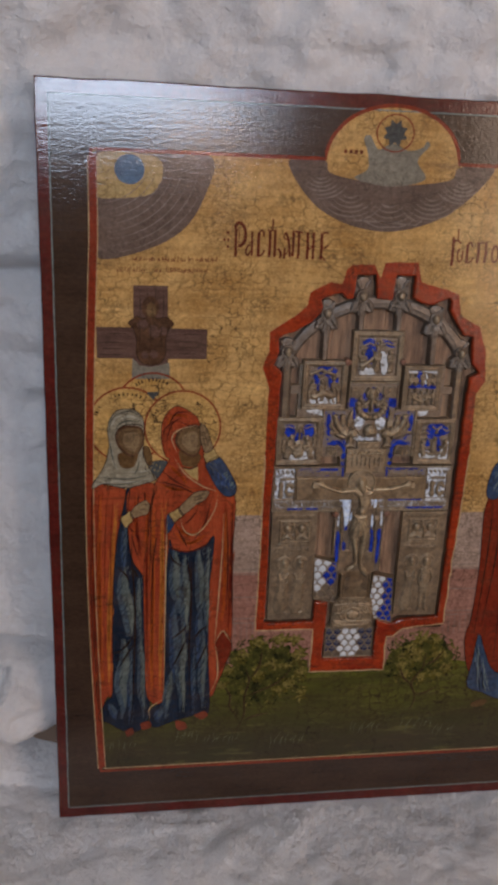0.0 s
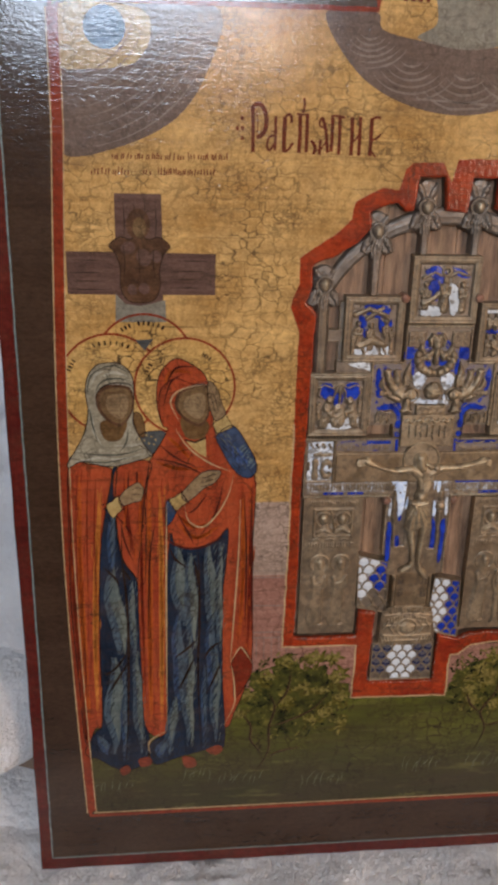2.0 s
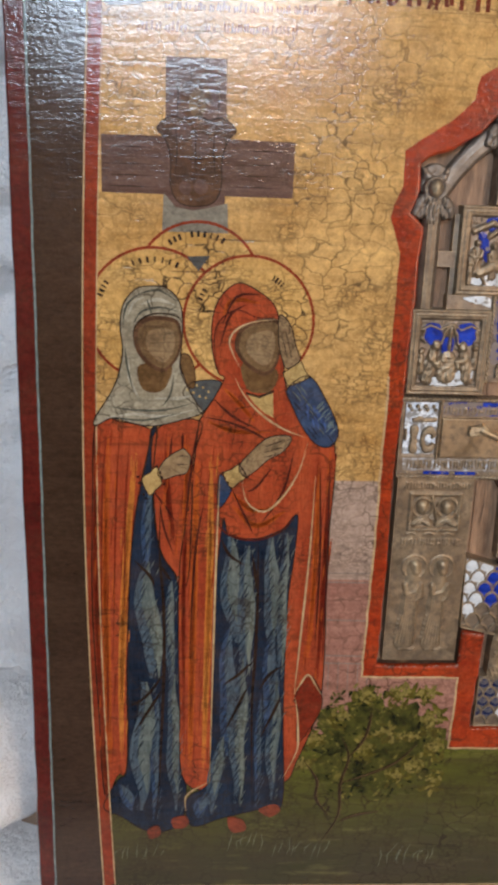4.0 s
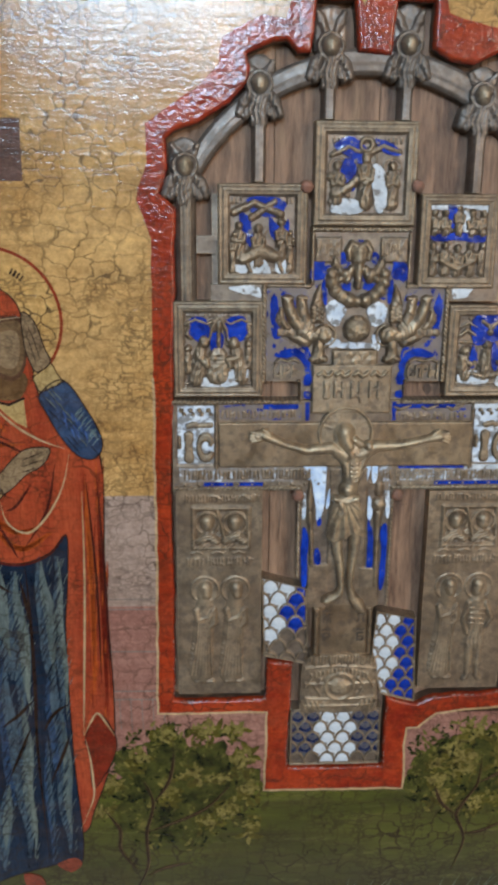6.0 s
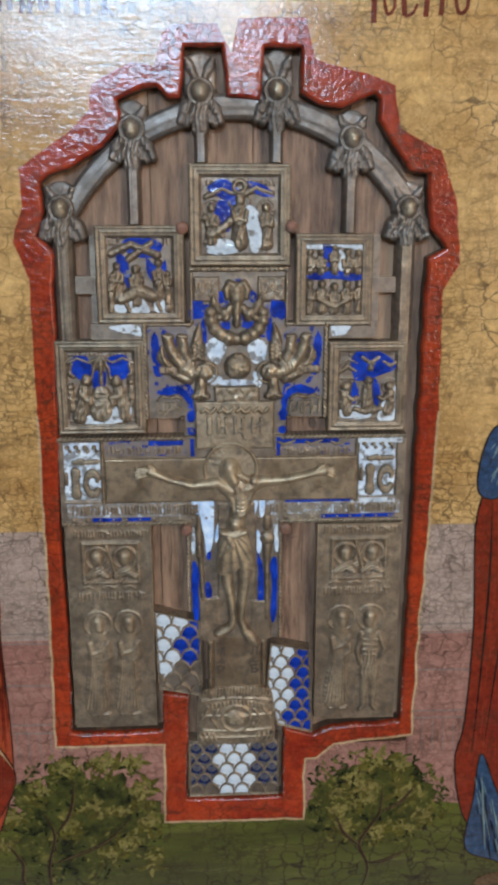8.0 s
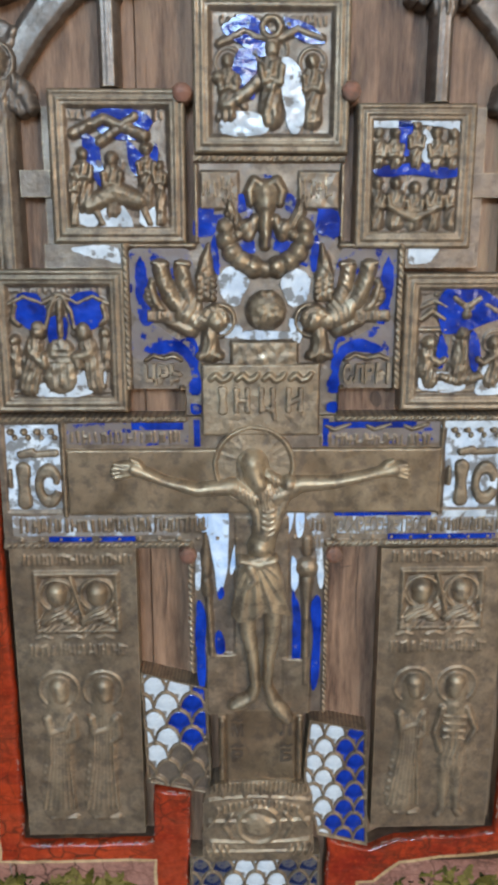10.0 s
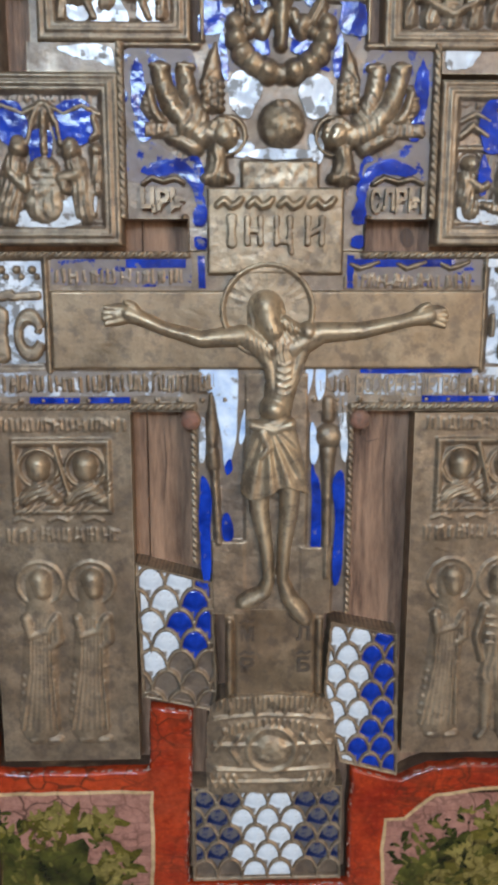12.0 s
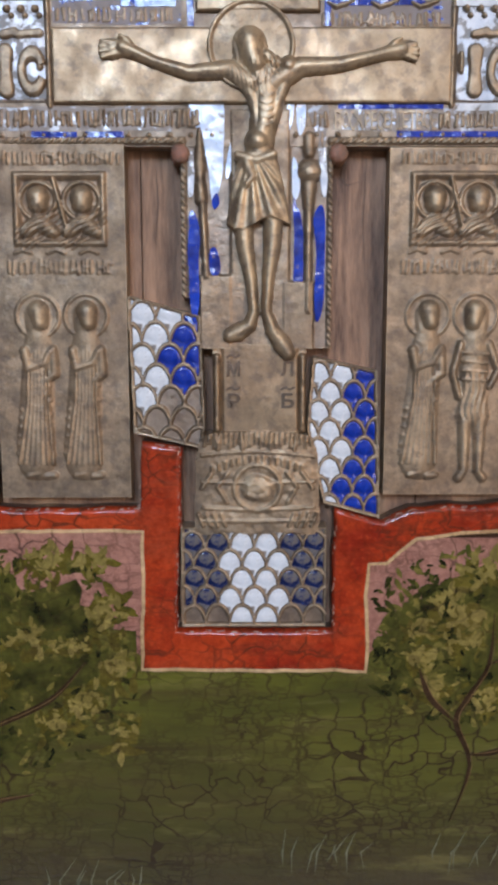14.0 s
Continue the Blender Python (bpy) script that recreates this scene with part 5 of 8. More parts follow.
for loop in ([(-167.3, 77.1), (-162.3, 79.3), (-161.4, 74.3), (-166.1, 72.1)], [(-156.1, 83.2), (-149.5, 84.8), (-148.5, 79.5), (-154.5, 77.7)], [(-129.9, 83.7), (-123.0, 82.3), (-121.4, 77.0), (-127.9, 75.7)], [(-115.7, 88.3), (-108.4, 91.4), (-105.4, 87.9), (-110.2, 84.3)]):
    plate("painted_shoe", curve_through(loop, True, 4), 0.2, 0.66, RED_SHOE, icon, "small red painted shoe")

# painted figure on the other side, a robe only as far as it shows
robe = outlined("painted_robe", [(95, 280), (97, 268), (94, 250), (96, 207), (95, 165), (92, 146), (98, 118), (112, 108), (132, 104), (150, 112), (152, 200), (146, 300), (120, 316), (104, 296)], 0.40, ROBE_DARK, "dark red painted robe")
hem = outlined("painted_gown", [(103, 150), (101, 128), (99, 104), (112, 97), (128, 90), (140, 96), (134, 108), (118, 118), (110, 134)], 0.48, GOWN_BLUE, "blue painted gown hem")
arm = outlined("painted_sleeve", [(94.5, 264), (94, 276), (99, 290), (110, 288), (109, 272), (102, 262)], 0.5, SLEEVE, "blue painted sleeve")
folds("robe_fold", [[(100, 260), (101, 220), (99, 150)], [(106, 270), (108, 220), (104, 155)], [(116, 290), (115, 220), (118, 125)], [(128, 300), (127, 220), (130, 112)]], 1.0, 0.5, DARK_LINE, robe)
hatch("robe_fold", [(103, 255), (104, 200), (100, 150)], 3.0, 26, 0.05, 14, 0.48, RED_LINE, robe, 0.6)
folds("robe_fold", [[(104, 140), (106, 120), (108, 102)], [(109, 128), (113, 112), (118, 98)]], 0.8, 0.56, PALE_LINE, hem)
hatch("gown_stroke", [(104, 134), (108, 116), (114, 100)], 3.0, 22, -0.25, 9, 0.54, GOWN, hem, 0.9)
hatch("gown_stroke", [(105, 136), (110, 118), (118, 100)], 3.0, 14, -0.25, 9, 0.57, PALE_LINE, hem, 0.4)
hatch("sleeve_light", [(100, 284), (101, 276), (101, 268)], 4.0, 16, 0.6, 4, 0.56, PALE_LINE, arm, 0.4)
plate("painted_foot", oval(111, 87, 7, 3, 12), 0.2, 0.5, SKIN, icon, "plain brown painted foot shape")

# ---- painted bushes and grass ----
CLUMP = paint("leaf_olive", (0.055, 0.045, 0.009), (0.140, 0.110, 0.019), 0.6, (1, 1, 1), 120)
CLUMP_LIGHT = paint("leaf_cream", (0.135, 0.106, 0.024), (0.285, 0.215, 0.062), 0.5, (1, 1, 1), 160)


def dabs(name, spots, material, h, r, parent, label):
    """Small uneven blobs of paint in one sheet."""
    verts, faces = [], []
    for k, (x, z, w) in enumerate(spots):
        if abs(x) < 31 or z > 156:
            continue
        at, turn = len(verts), r.uniform(0, 3.14)
        for i in range(11):
            b, q = 2 * math.pi * i / 11, w * r.uniform(0.72, 1.2)
            u, v = 1.5 * q * math.cos(b), 0.62 * q * math.sin(b)
            verts.append(((x + u * math.cos(turn) - v * math.sin(turn)) / 1000, -(h + 0.0003 * k) / 1000, (z + u * math.sin(turn) + v * math.cos(turn)) / 1000))
        faces.append(tuple(range(at, at + 11)))
    tagged(link_mesh(name, verts, faces, material, parent, label), kind="stuff")


def bush(cx, cz, rx, rz, seed, clumps, stems):
    r = random.Random(seed)
    crown = []
    for k in range(64):
        a = 2 * math.pi * k / 64
        q = 0.76 + 0.30 * noise.noise((2.2 * math.cos(a), 2.2 * math.sin(a), seed)) + 0.22 * noise.noise((6 * math.cos(a), 6 * math.sin(a), seed))
        x, z = cx + rx * q * math.cos(a), cz + rz * q * math.sin(a)
        crown.append((min(x, -30.5) if cx < 0 else max(x, 30.5), min(z, 156)))
    crown = plate("painted_crown", crown, 0.05, 0.24, FOLIAGE, icon, "dark green and olive painted crown")
    small = []
    for k in range(520):
        a, d = r.uniform(0, 2 * math.pi), r.random() ** 0.42
        small.append((cx + rx * d * math.cos(a), cz + rz * d * math.sin(a), r.uniform(0.45, 1.35)))
    dabs("painted_leaves", small, LEAF_DABS, 0.26, r, crown, "dark olive painted leaves")
    mid, light = [], []
    for x, z, w in clumps:
        for k in range(18):
            mid.append((x + r.gauss(0, 0.50) * w, z + r.gauss(0, 0.42) * w, w * r.uniform(0.13, 0.33)))
        for k in range(20):
            light.append((x + 0.15 * w + r.gauss(0, 0.38) * w, z + 0.22 * w + r.gauss(0, 0.30) * w, w * r.uniform(0.08, 0.22)))
    dabs("painted_clump", mid, CLUMP, 0.33, r, crown, "olive painted clumps")
    dabs("clump_light", light, CLUMP_LIGHT, 0.38, r, crown, "cream-olive dabs on the clumps")
    folds("painted_stem", stems, 1.6, 0.50, STEM, crown)
    folds("painted_stem", [[(x + 0.7, z + 0.4) for x, z in q] for q in stems], 0.25, 0.52, HAZEL, crown)


STEM = paint("stem_brown", (0.022, 0.012, 0.007), (0.060, 0.032, 0.016), 0.3)
HAZEL = paint("stem_light", (0.12, 0.065, 0.025), (0.20, 0.12, 0.05), 0.3)
bush(-64, 124, 38, 31, 11, [(-39, 137, 7), (-45, 112, 7), (-33, 102, 7), (-36, 122, 6), (-59, 129, 7), (-42, 150, 6), (-54, 150, 7), (-71, 150, 6), (-53, 106, 5), (-68, 121, 6), (-80, 138, 7), (-92, 126, 6), (-97, 113, 5), (-47, 128, 5)],
     [[(-86, 69), (-78, 85), (-78, 102), (-75, 117), (-79, 128)], [(-78, 81), (-70, 85), (-59, 87)], [(-82, 84), (-89, 94), (-89, 104), (-95, 114)], [(-78, 103), (-67, 107), (-53, 114), (-44, 124)], [(-75, 117), (-68, 128), (-66, 142)]])
bush(58, 130, 32, 24, 23, [(43, 124, 6), (52, 128, 6), (57, 147, 7), (42, 132, 5), (49, 138, 6), (56, 134, 6), (60, 112, 6), (46, 116, 5), (72, 132, 7), (80, 120, 6), (68, 145, 6), (70, 116, 5)],
     [[(52, 79), (57, 95), (53, 107), (56, 114), (61, 123), (62, 137)], [(57, 98), (64, 99), (74, 104)], [(61, 123), (70, 128), (76, 136)], [(53, 107), (46, 114), (43, 122)]])
tufts = []
for cx0, cz0, n in ((-95, 62, 9), (-170, 60, 8), (-42, 58, 9), (20, 66, 8), (62, 66, 9), (-120, 66, 6), (85, 60, 6)):
    for k in range(n):
        x = cx0 + (k - n / 2) * 3 + rng.uniform(-1, 1)
        tufts.append([(x, cz0 + rng.uniform(-3, 2)), (x + rng.uniform(-1, 2), cz0 + 4), (x + rng.uniform(0, 5), cz0 + rng.uniform(6, 11))])
lines("painted_grass", tufts, 0.5, 0.28, GRASS, meadow, "thin pale painted grass tufts", taper=True)

# ---- cast metal in the inset ----
DEEP = -8.0


HOSTS = []
BEARERS = ("plaque", "strip", "centre_block", "tablet", "crossbar", "shaft", "foot_column")


class Relief:
    """A casting given by its height over a rectangle, in millimetres."""

    def __init__(self, x0, z0, x1, z1, base=0.0, res=0.3):
        nx, nz = max(4, int((x1 - x0) / res)), max(4, int((z1 - z0) / res))
        self.x, self.z = np.meshgrid(np.linspace(x0, x1, nx + 1), np.linspace(z0, z1, nz + 1))
        self.h = np.full_like(self.x, base)
        self.inside = np.ones_like(self.x, bool)
        self.box = (x0, z0, x1, z1)

    def near(self, ax, az, bx, bz):
        dx, dz = bx - ax, bz - az
        t = np.clip(((self.x - ax) * dx + (self.z - az) * dz) / (dx * dx + dz * dz + 1e-9), 0, 1)
        return t, np.hypot(self.x - ax - t * dx, self.z - az - t * dz)

    def cap(self, ax, az, bx, bz, ra, rb, h, level=0.0, power=2.0):
        """A rounded ridge between two points."""
        t, d = self.near(ax, az, bx, bz)
        r = ra + (rb - ra) * t
        e = np.where(d < r, level + h * (1 - np.minimum(d / r, 1) ** power) ** 0.72, DEEP)
        self.h = np.maximum(self.h, e)
        return self

    def chain(self, points, h, level=0.0):
        """A limb through points (x, z, radius)."""
        for (ax, az, ra), (bx, bz, rb) in zip(points, points[1:]):
            self.cap(ax, az, bx, bz, ra, rb, h, level)
        return self

    def ball(self, x, z, r, h, level=0.0):
        return self.cap(x, z, x + 0.01, z, r, r, h, level)

    def ring(self, x, z, r, w, h, level=0.0):
        d = np.abs(np.hypot(self.x - x, self.z - z) - r)
        self.h = np.maximum(self.h, np.where(d < w, level + h * np.sqrt(1 - np.minimum(d / w, 1) ** 2), DEEP))
        return self

    def rope(self, ax, az, bx, bz, w=0.8, h=0.8, level=0.0, pitch=1.7):
        t, d = self.near(ax, az, bx, bz)
        length = math.hypot(bx - ax, bz - az)
        side = ((self.x - ax) * (bz - az) - (self.z - az) * (bx - ax)) / (length + 1e-9)
        twist = 0.62 + 0.38 * np.sin(2 * math.pi * (t * length + side * 1.1) / pitch)
        self.h = np.maximum(self.h, np.where(d < w, level + h * twist * np.sqrt(1 - np.minimum(d / w, 1) ** 2), DEEP))
        return self

    def block(self, x0, z0, x1, z1, h, soft=0.5):
        d = np.minimum(np.minimum(self.x - x0, x1 - self.x), np.minimum(self.z - z0, z1 - self.z))
        s = np.clip(d / soft, 0, 1)
        self.h = self.h + (h - self.h) * s * s * (3 - 2 * s)
        return self

    def moulding(self, x0, z0, x1, z1, profile):
        """Mouldings that follow a rectangle: (inset, height) pairs."""
        d = np.minimum(np.minimum(self.x - x0, x1 - self.x), np.minimum(self.z - z0, z1 - self.z))
        self.h = np.where(d >= 0, np.interp(d, *zip(*profile)), self.h)
        return self

    def drape(self, ax, az, bx, bz, r, depth=0.22, pitch=1.3):
        """Folds along a body."""
        t, d = self.near(ax, az, bx, bz)
        length = math.hypot(bx - ax, bz - az) + 1e-9
        side = ((self.x - ax) * (bz - az) - (self.z - az) * (bx - ax)) / length
        self.h = self.h + np.where(d < r * 0.9, depth * np.sin(2 * math.pi * (side / pitch + 0.35 * np.sin(t * 5))), 0)
        return self

    def saint(self, x, z0, z1, w, level, h, halo=True, lean=0.0):
        """A plain standing shape: a draped body, folded arms and a round head."""
        r = w * 0.30
        top = z1 - 2.2 * r
        self.chain([(x, z0 + w * 0.4, w * 0.46), (x + lean * 0.4, (z0 + top) / 2, w * 0.40), (x + lean, top - r * 0.8, w * 0.44)], h * 0.7, level)
        self.drape(x - w * 0.25, z0, x + w * 0.2 + lean, top, w * 0.46, 0.15, w * 0.30)
        for side in (-1, 1):
            self.chain([(x + side * w * 0.36 + lean, top - w * 0.25, w * 0.14), (x + side * w * 0.30, top - w * 0.75, w * 0.14), (x - side * w * 0.06, top - w * 0.62, w * 0.11)], h * 0.4, level + 0.5 * h)
        self.cap(x + lean, top - 0.4 * r, x + lean, top + 0.6 * r, r * 0.5, r * 0.5, 0.6 * h, level)
        self.cap(x + lean, z1 - r * 0.9, x + lean, z1 - r * 1.35, r, r * 0.85, 0.8 * h, level)
        if halo:
            self.ring(x + lean, z1 - r * 1.15, r * 1.8, 0.35, 0.4, level)
        return self

    def bars(self, x0, z0, x1, z1, h, seed):
        """Worn lettering as plain upright bars."""
        r = random.Random(seed)
        x, tall = x0, z1 - z0
        while x < x1 - 0.6:
            w = r.uniform(0.30, 0.46)
            low, high = z0 + r.uniform(0, 0.12) * tall, z1 - r.uniform(0, 0.2) * tall
            self.cap(x, low + w, x + r.uniform(-0.3, 0.3), high - w, w, w, r.uniform(0.4, 0.7) * h, self.level, 2.5)
            if r.random() < 0.4:
                z = r.choice((low + 1.5 * w, (low + high) / 2, high - 1.5 * w))
                self.cap(x, z, x + 1.3, z + r.uniform(-0.5, 0.5), w, w, 0.5 * h, self.level, 2.5)
            x += 2 * w + r.choice((0.15, 0.3, 0.5, 0.9))
        return self

    level, rough, rough_from, calm = 0.0, 0.10, 0.0, False

    def outline(self, loop):
        inside = np.zeros_like(self.inside)
        n = len(loop)
        for i in range(n):
            (xa, za), (xb, zb) = loop[i], loop[(i + 1) % n]
            if za == zb:
                continue
            hit = ((za > self.z) != (zb > self.z)) & (self.x < (xb - xa) * (self.z - za) / (zb - za) + xa)
            inside ^= hit
        self.inside &= inside
        return self

    def build(self, name, material, parent, label=""):
        wear = 0.03 * np.sin(self.x * 0.31 + 1.3 * np.sin(self.z * 0.23)) + 0.02 * np.sin(self.z * 0.4 + np.sin(self.x * 0.5))
        r = random.Random(int(abs(self.box[0] * 31 + self.box[1] * 17)) + 7)
        chased = np.zeros_like(self.h)
        for k in range(14):
            a, w = r.uniform(0, math.pi), r.uniform(1.1, 3.6)
            chased += np.sin(2 * math.pi * (self.x * math.cos(a) + self.z * math.sin(a)) / w + r.uniform(0, 6.3)) * w / 14
        proud = np.clip((self.h - self.rough_from) / 0.8, 0, 1)
        wear = wear + np.where(self.calm, 0.0, self.rough * chased * (0.12 + proud))
        h = np.where(self.inside, self.h + np.where(self.h > DEEP + 0.5, wear, 0), DEEP)
        pad = lambda a: np.pad(a, 1, mode="edge")
        x, z = pad(self.x), pad(self.z)
        h = np.pad(h, 1, constant_values=DEEP)
        nz, nx = h.shape
        verts = np.stack([x.ravel() / 1000, -h.ravel() / 1000, z.ravel() / 1000], 1)
        idx = np.arange(nz * nx).reshape(nz, nx)
        quads = np.stack([idx[:-1, :-1], idx[:-1, 1:], idx[1:, 1:], idx[1:, :-1]], -1).reshape(-1, 4)
        up = (h > DEEP + 0.01).ravel()
        quads = quads[up[quads].any(1)]
        used = np.unique(quads)
        back = np.full(len(verts), -1)
        back[used] = np.arange(len(used))
        me = bpy.data.meshes.new(name)
        me.from_pydata(verts[used].tolist(), [], back[quads].tolist())
        me.materials.append(material)
        me.shade_smooth()
        me.set_sharp_from_angle(angle=radians(70))
        ob = new(name, me)
        ob.parent = parent
        x0, z0, x1, z1 = self.box
        HOSTS.append((x0, z0, x1, z1, ob))
        return tagged(ob, label)


def host(x, z):
    """The casting built last that reaches under a point."""
    for x0, z0, x1, z1, ob in reversed(HOSTS):
        if x0 <= x <= x1 and z0 <= z <= z1 and ob.name.split(".")[0] in BEARERS:
            return ob
    return crucifix


arch_frame = thing("arch_frame", ICON, "grey cast metal arch with six winged pegs and posts", "frame")
f = Relief(-66, 362, 74, 410, DEEP, 0.35)
f.rough = 0.05
d_out, d_in = np.hypot(f.x - 4.6, f.z - 334.6), np.hypot(f.x - 3.4, f.z - 333)
depth = np.minimum(72.6 - d_out, d_in - 65.4)
f.h = np.where(depth > 0, -2.8 + 0.9 * np.clip(depth / 1.4, 0, 1) + 0.3 * np.clip((depth - 3) / 2, 0, 1), DEEP)
f.build("arch_band", LEAD, arch_frame, "flat grey metal arch band")
for x, z, foot, r in ((-58.6, 369, 323, 3.6), (-33.4, 395.2, 364, 2.5), (-10, 407, 384.4, 2.4), (16, 407.6, 384.4, 2.4), (42, 392.4, 361, 2.5), (62.6, 369.2, 322.5, 3.5)):
    f = Relief(x - r - 1, foot, x + r + 1, z - 4, DEEP)
    f.cap(x, foot - 2, x, z, r, r, 2.4, -2.6)
    for k in (-0.45, 0.45):
        f.cap(x + k * r, foot, x + k * r, z, 0.45, 0.45, 0.5, -0.7)
    f.build("post", LEAD if r < 3 else BRONZE, arch_frame, "ribbed metal post")
    f = Relief(x - 11, z - 14, x + 11, z + 14, DEEP)
    tall = 12.5 if abs(x - 3.5) < 20 else 9.0
    # flat back with two raised wing tips, a ringed round head and side wings on a short column
    f.cap(x, z + 1, x, z + tall - 5, 5.6, 5.4, 0.8, -2.9, 6)
    for s in (-1, 1):
        f.chain([(x + s * 1.2, z + 3.5, 1.5), (x + s * 3.2, z + tall - 4.5, 1.9), (x + s * 4.4, z + tall - 2.2, 1.1)], 1.2, -2.5)
        f.chain([(x + s * 2.4, z - 2.5, 1.8), (x + s * 5.2, z - 5.4, 2.2), (x + s * 6.8, z - 9.2, 1.6)], 1.5, -1.8)
        f.chain([(x + s * 2.2, z - 6.5, 1.2), (x + s * 4.8, z - 10, 1.5)], 1.3, -1.7)
        f.ball(x + s * 5.4, z - 6.6, 1.1, 0.8, -0.8).ball(x + s * 3.4, z - 9.4, 1.0, 0.7, -0.7)
    f.cap(x, z - 3, x, z - 11.6, 3.4, 3.0, 1.7, -1.6)
    f.drape(x, z - 11, x, z - 3, 6.0, 0.22, 1.5)
    f.ball(x, z, 4.6, 1.4, -1.4)
    f.ring(x, z, 4.0, 0.5, 0.5, -0.5)
    f.cap(x, z + 0.5, x, z - 0.8, 3.2, 2.8, 3.4, -1.0)
    f.rough, f.rough_from = 0.16, -2.6
    f.build("winged_peg", LEAD, arch_frame, "worn cast peg with small wings")
for x0, z0, x1, z1 in ((-55, 340, -48, 346), (50, 340, 60, 345.5)):
    Relief(x0, z0, x1, z1, -2.0).build("rail", BRONZE, arch_frame, "short bronze cross rail")
for x0, x1 in ((-49.5, -47.5), (50.5, 53.5)):
    Relief(x0, 324, x1, 360, -3.0).build("side_strip", BRONZE, arch_frame)

crucifix = thing("cast_crucifix", ICON, "worn bronze cast cross with blue and white enamel", "crucifix")
FRAME = [(0, -0.3), (0.4, 0.15), (0.9, 0.2), (1.25, -0.1), (1.55, -0.1), (1.9, 0.25), (2.4, 0.25), (2.75, -0.15), (3.1, 0.0), (3.5, -0.1), (4.4, -1.1), (40, -1.1)]


def enamel_patch(loop, material, level=-0.42):
    cut = roughened(curve_through(loop, True, 6), 0.7, 1.0, len(loop))
    plate("enamel_patch", [(x + 0.35 * noise.noise((x, z, 3)), z + 0.35 * noise.noise((x, z, 8))) for x, z in cut], level - 1.0, level, material, host(sum(q[0] for q in loop) / len(loop), sum(q[1] for q in loop) / len(loop)))


def plaque(x0, z0, x1, z1, build, label):
    f = Relief(x0, z0, x1, z1)
    f.moulding(x0, z0, x1, z1, FRAME)
    f.level = f.rough_from = -1.1
    f.rough = 0.16
    r = random.Random(int(z0 * 7 + x0))
    for k in range(8):
        f.ball(r.uniform(x0 + 5, x1 - 5), r.uniform(z0 + 5, z1 - 5), r.uniform(0.5, 1.1), r.uniform(0.4, 0.9), -1.1)
    build(f)
    edge = np.minimum(np.minimum(f.x - x0, x1 - f.x), np.minimum(f.z - z0, z1 - f.z))
    f.h = np.where(edge < 4.0, np.interp(edge, *zip(*FRAME)), f.h)
    f.calm = edge < 4.0
    return f.build("plaque", BRONZE, crucifix, label)


def top_scene(f):
    f.bars(-8, 376.5, 16, 379, 0.7, 3)
    f.saint(3.2, 355, 374, 6.5, -1.1, 2.0)
    f.saint(12.5, 355, 371, 5.5, -1.1, 1.8).saint(-6.5, 356, 371, 5.5, -1.1, 1.8)
    f.chain([(-7, 360, 2), (-2, 363, 1.6), (2, 367, 1.6)], 1.4, -1.0)
    f.chain([(-8.5, 373, 1), (-3, 375.5, 1.1), (3, 373.5, 1)], 0.9, -1.0).chain([(14.5, 374, 1), (9, 376, 1.1), (4, 373.5, 1)], 0.9, -1.0)
    f.ring(3.2, 376.3, 2.0, 0.8, 1.2, -1.0)
    f.ball(-5, 365, 1.7, 1.6, -0.9).ball(-9, 366, 1.4, 1.4, -0.9)


def left_scene(f):
    f.bars(-43, 356.5, -38, 359.5, 0.7, 8), f.bars(-26, 356.5, -21, 359.5, 0.7, 9)
    f.chain([(-42, 354, 1.4), (-35, 357, 1.5), (-26, 353.5, 1.6)], 1.4, -1.0).chain([(-36, 352, 1.3), (-28, 357.5, 1.4)], 1.3, -1.0)
    for x, z, w in ((-40, 351, 5), (-33.5, 350, 5.4), (-25.5, 352, 5), (-22.5, 348, 3.6), (-42.5, 346, 3.4)):
        f.saint(x, z - 15, z, w, -1.1, 1.9, False)
    f.chain([(-39, 338, 2.2), (-33, 341, 2.8), (-27, 339, 2.2)], 1.8, -1.0)
    f.chain([(-27, 339, 1.2), (-25, 334, 0.9)], 1.2, -1.0).chain([(-38, 338, 1.2), (-36, 334, 0.9)], 1.2, -1.0)


def right_scene(f):
    for k, x in enumerate((28, 32, 36.8, 41.5, 45.5)):
        f.saint(x, 346, 355.5 + (2 if k == 2 else 0), 4.6, -1.1, 1.8, k == 2)
    for k, x in enumerate((28, 32.5, 37, 41.5, 46)):
        f.saint(x, 332, 344.5 - (1 if k == 2 else 0), 4.8, -1.1, 1.9, False)
    f.chain([(31, 338, 0.9), (37, 335, 1.0), (43, 338, 0.9)], 1.0, -0.2)
    f.bars(28, 357, 46, 358.5, 0.5, 4)


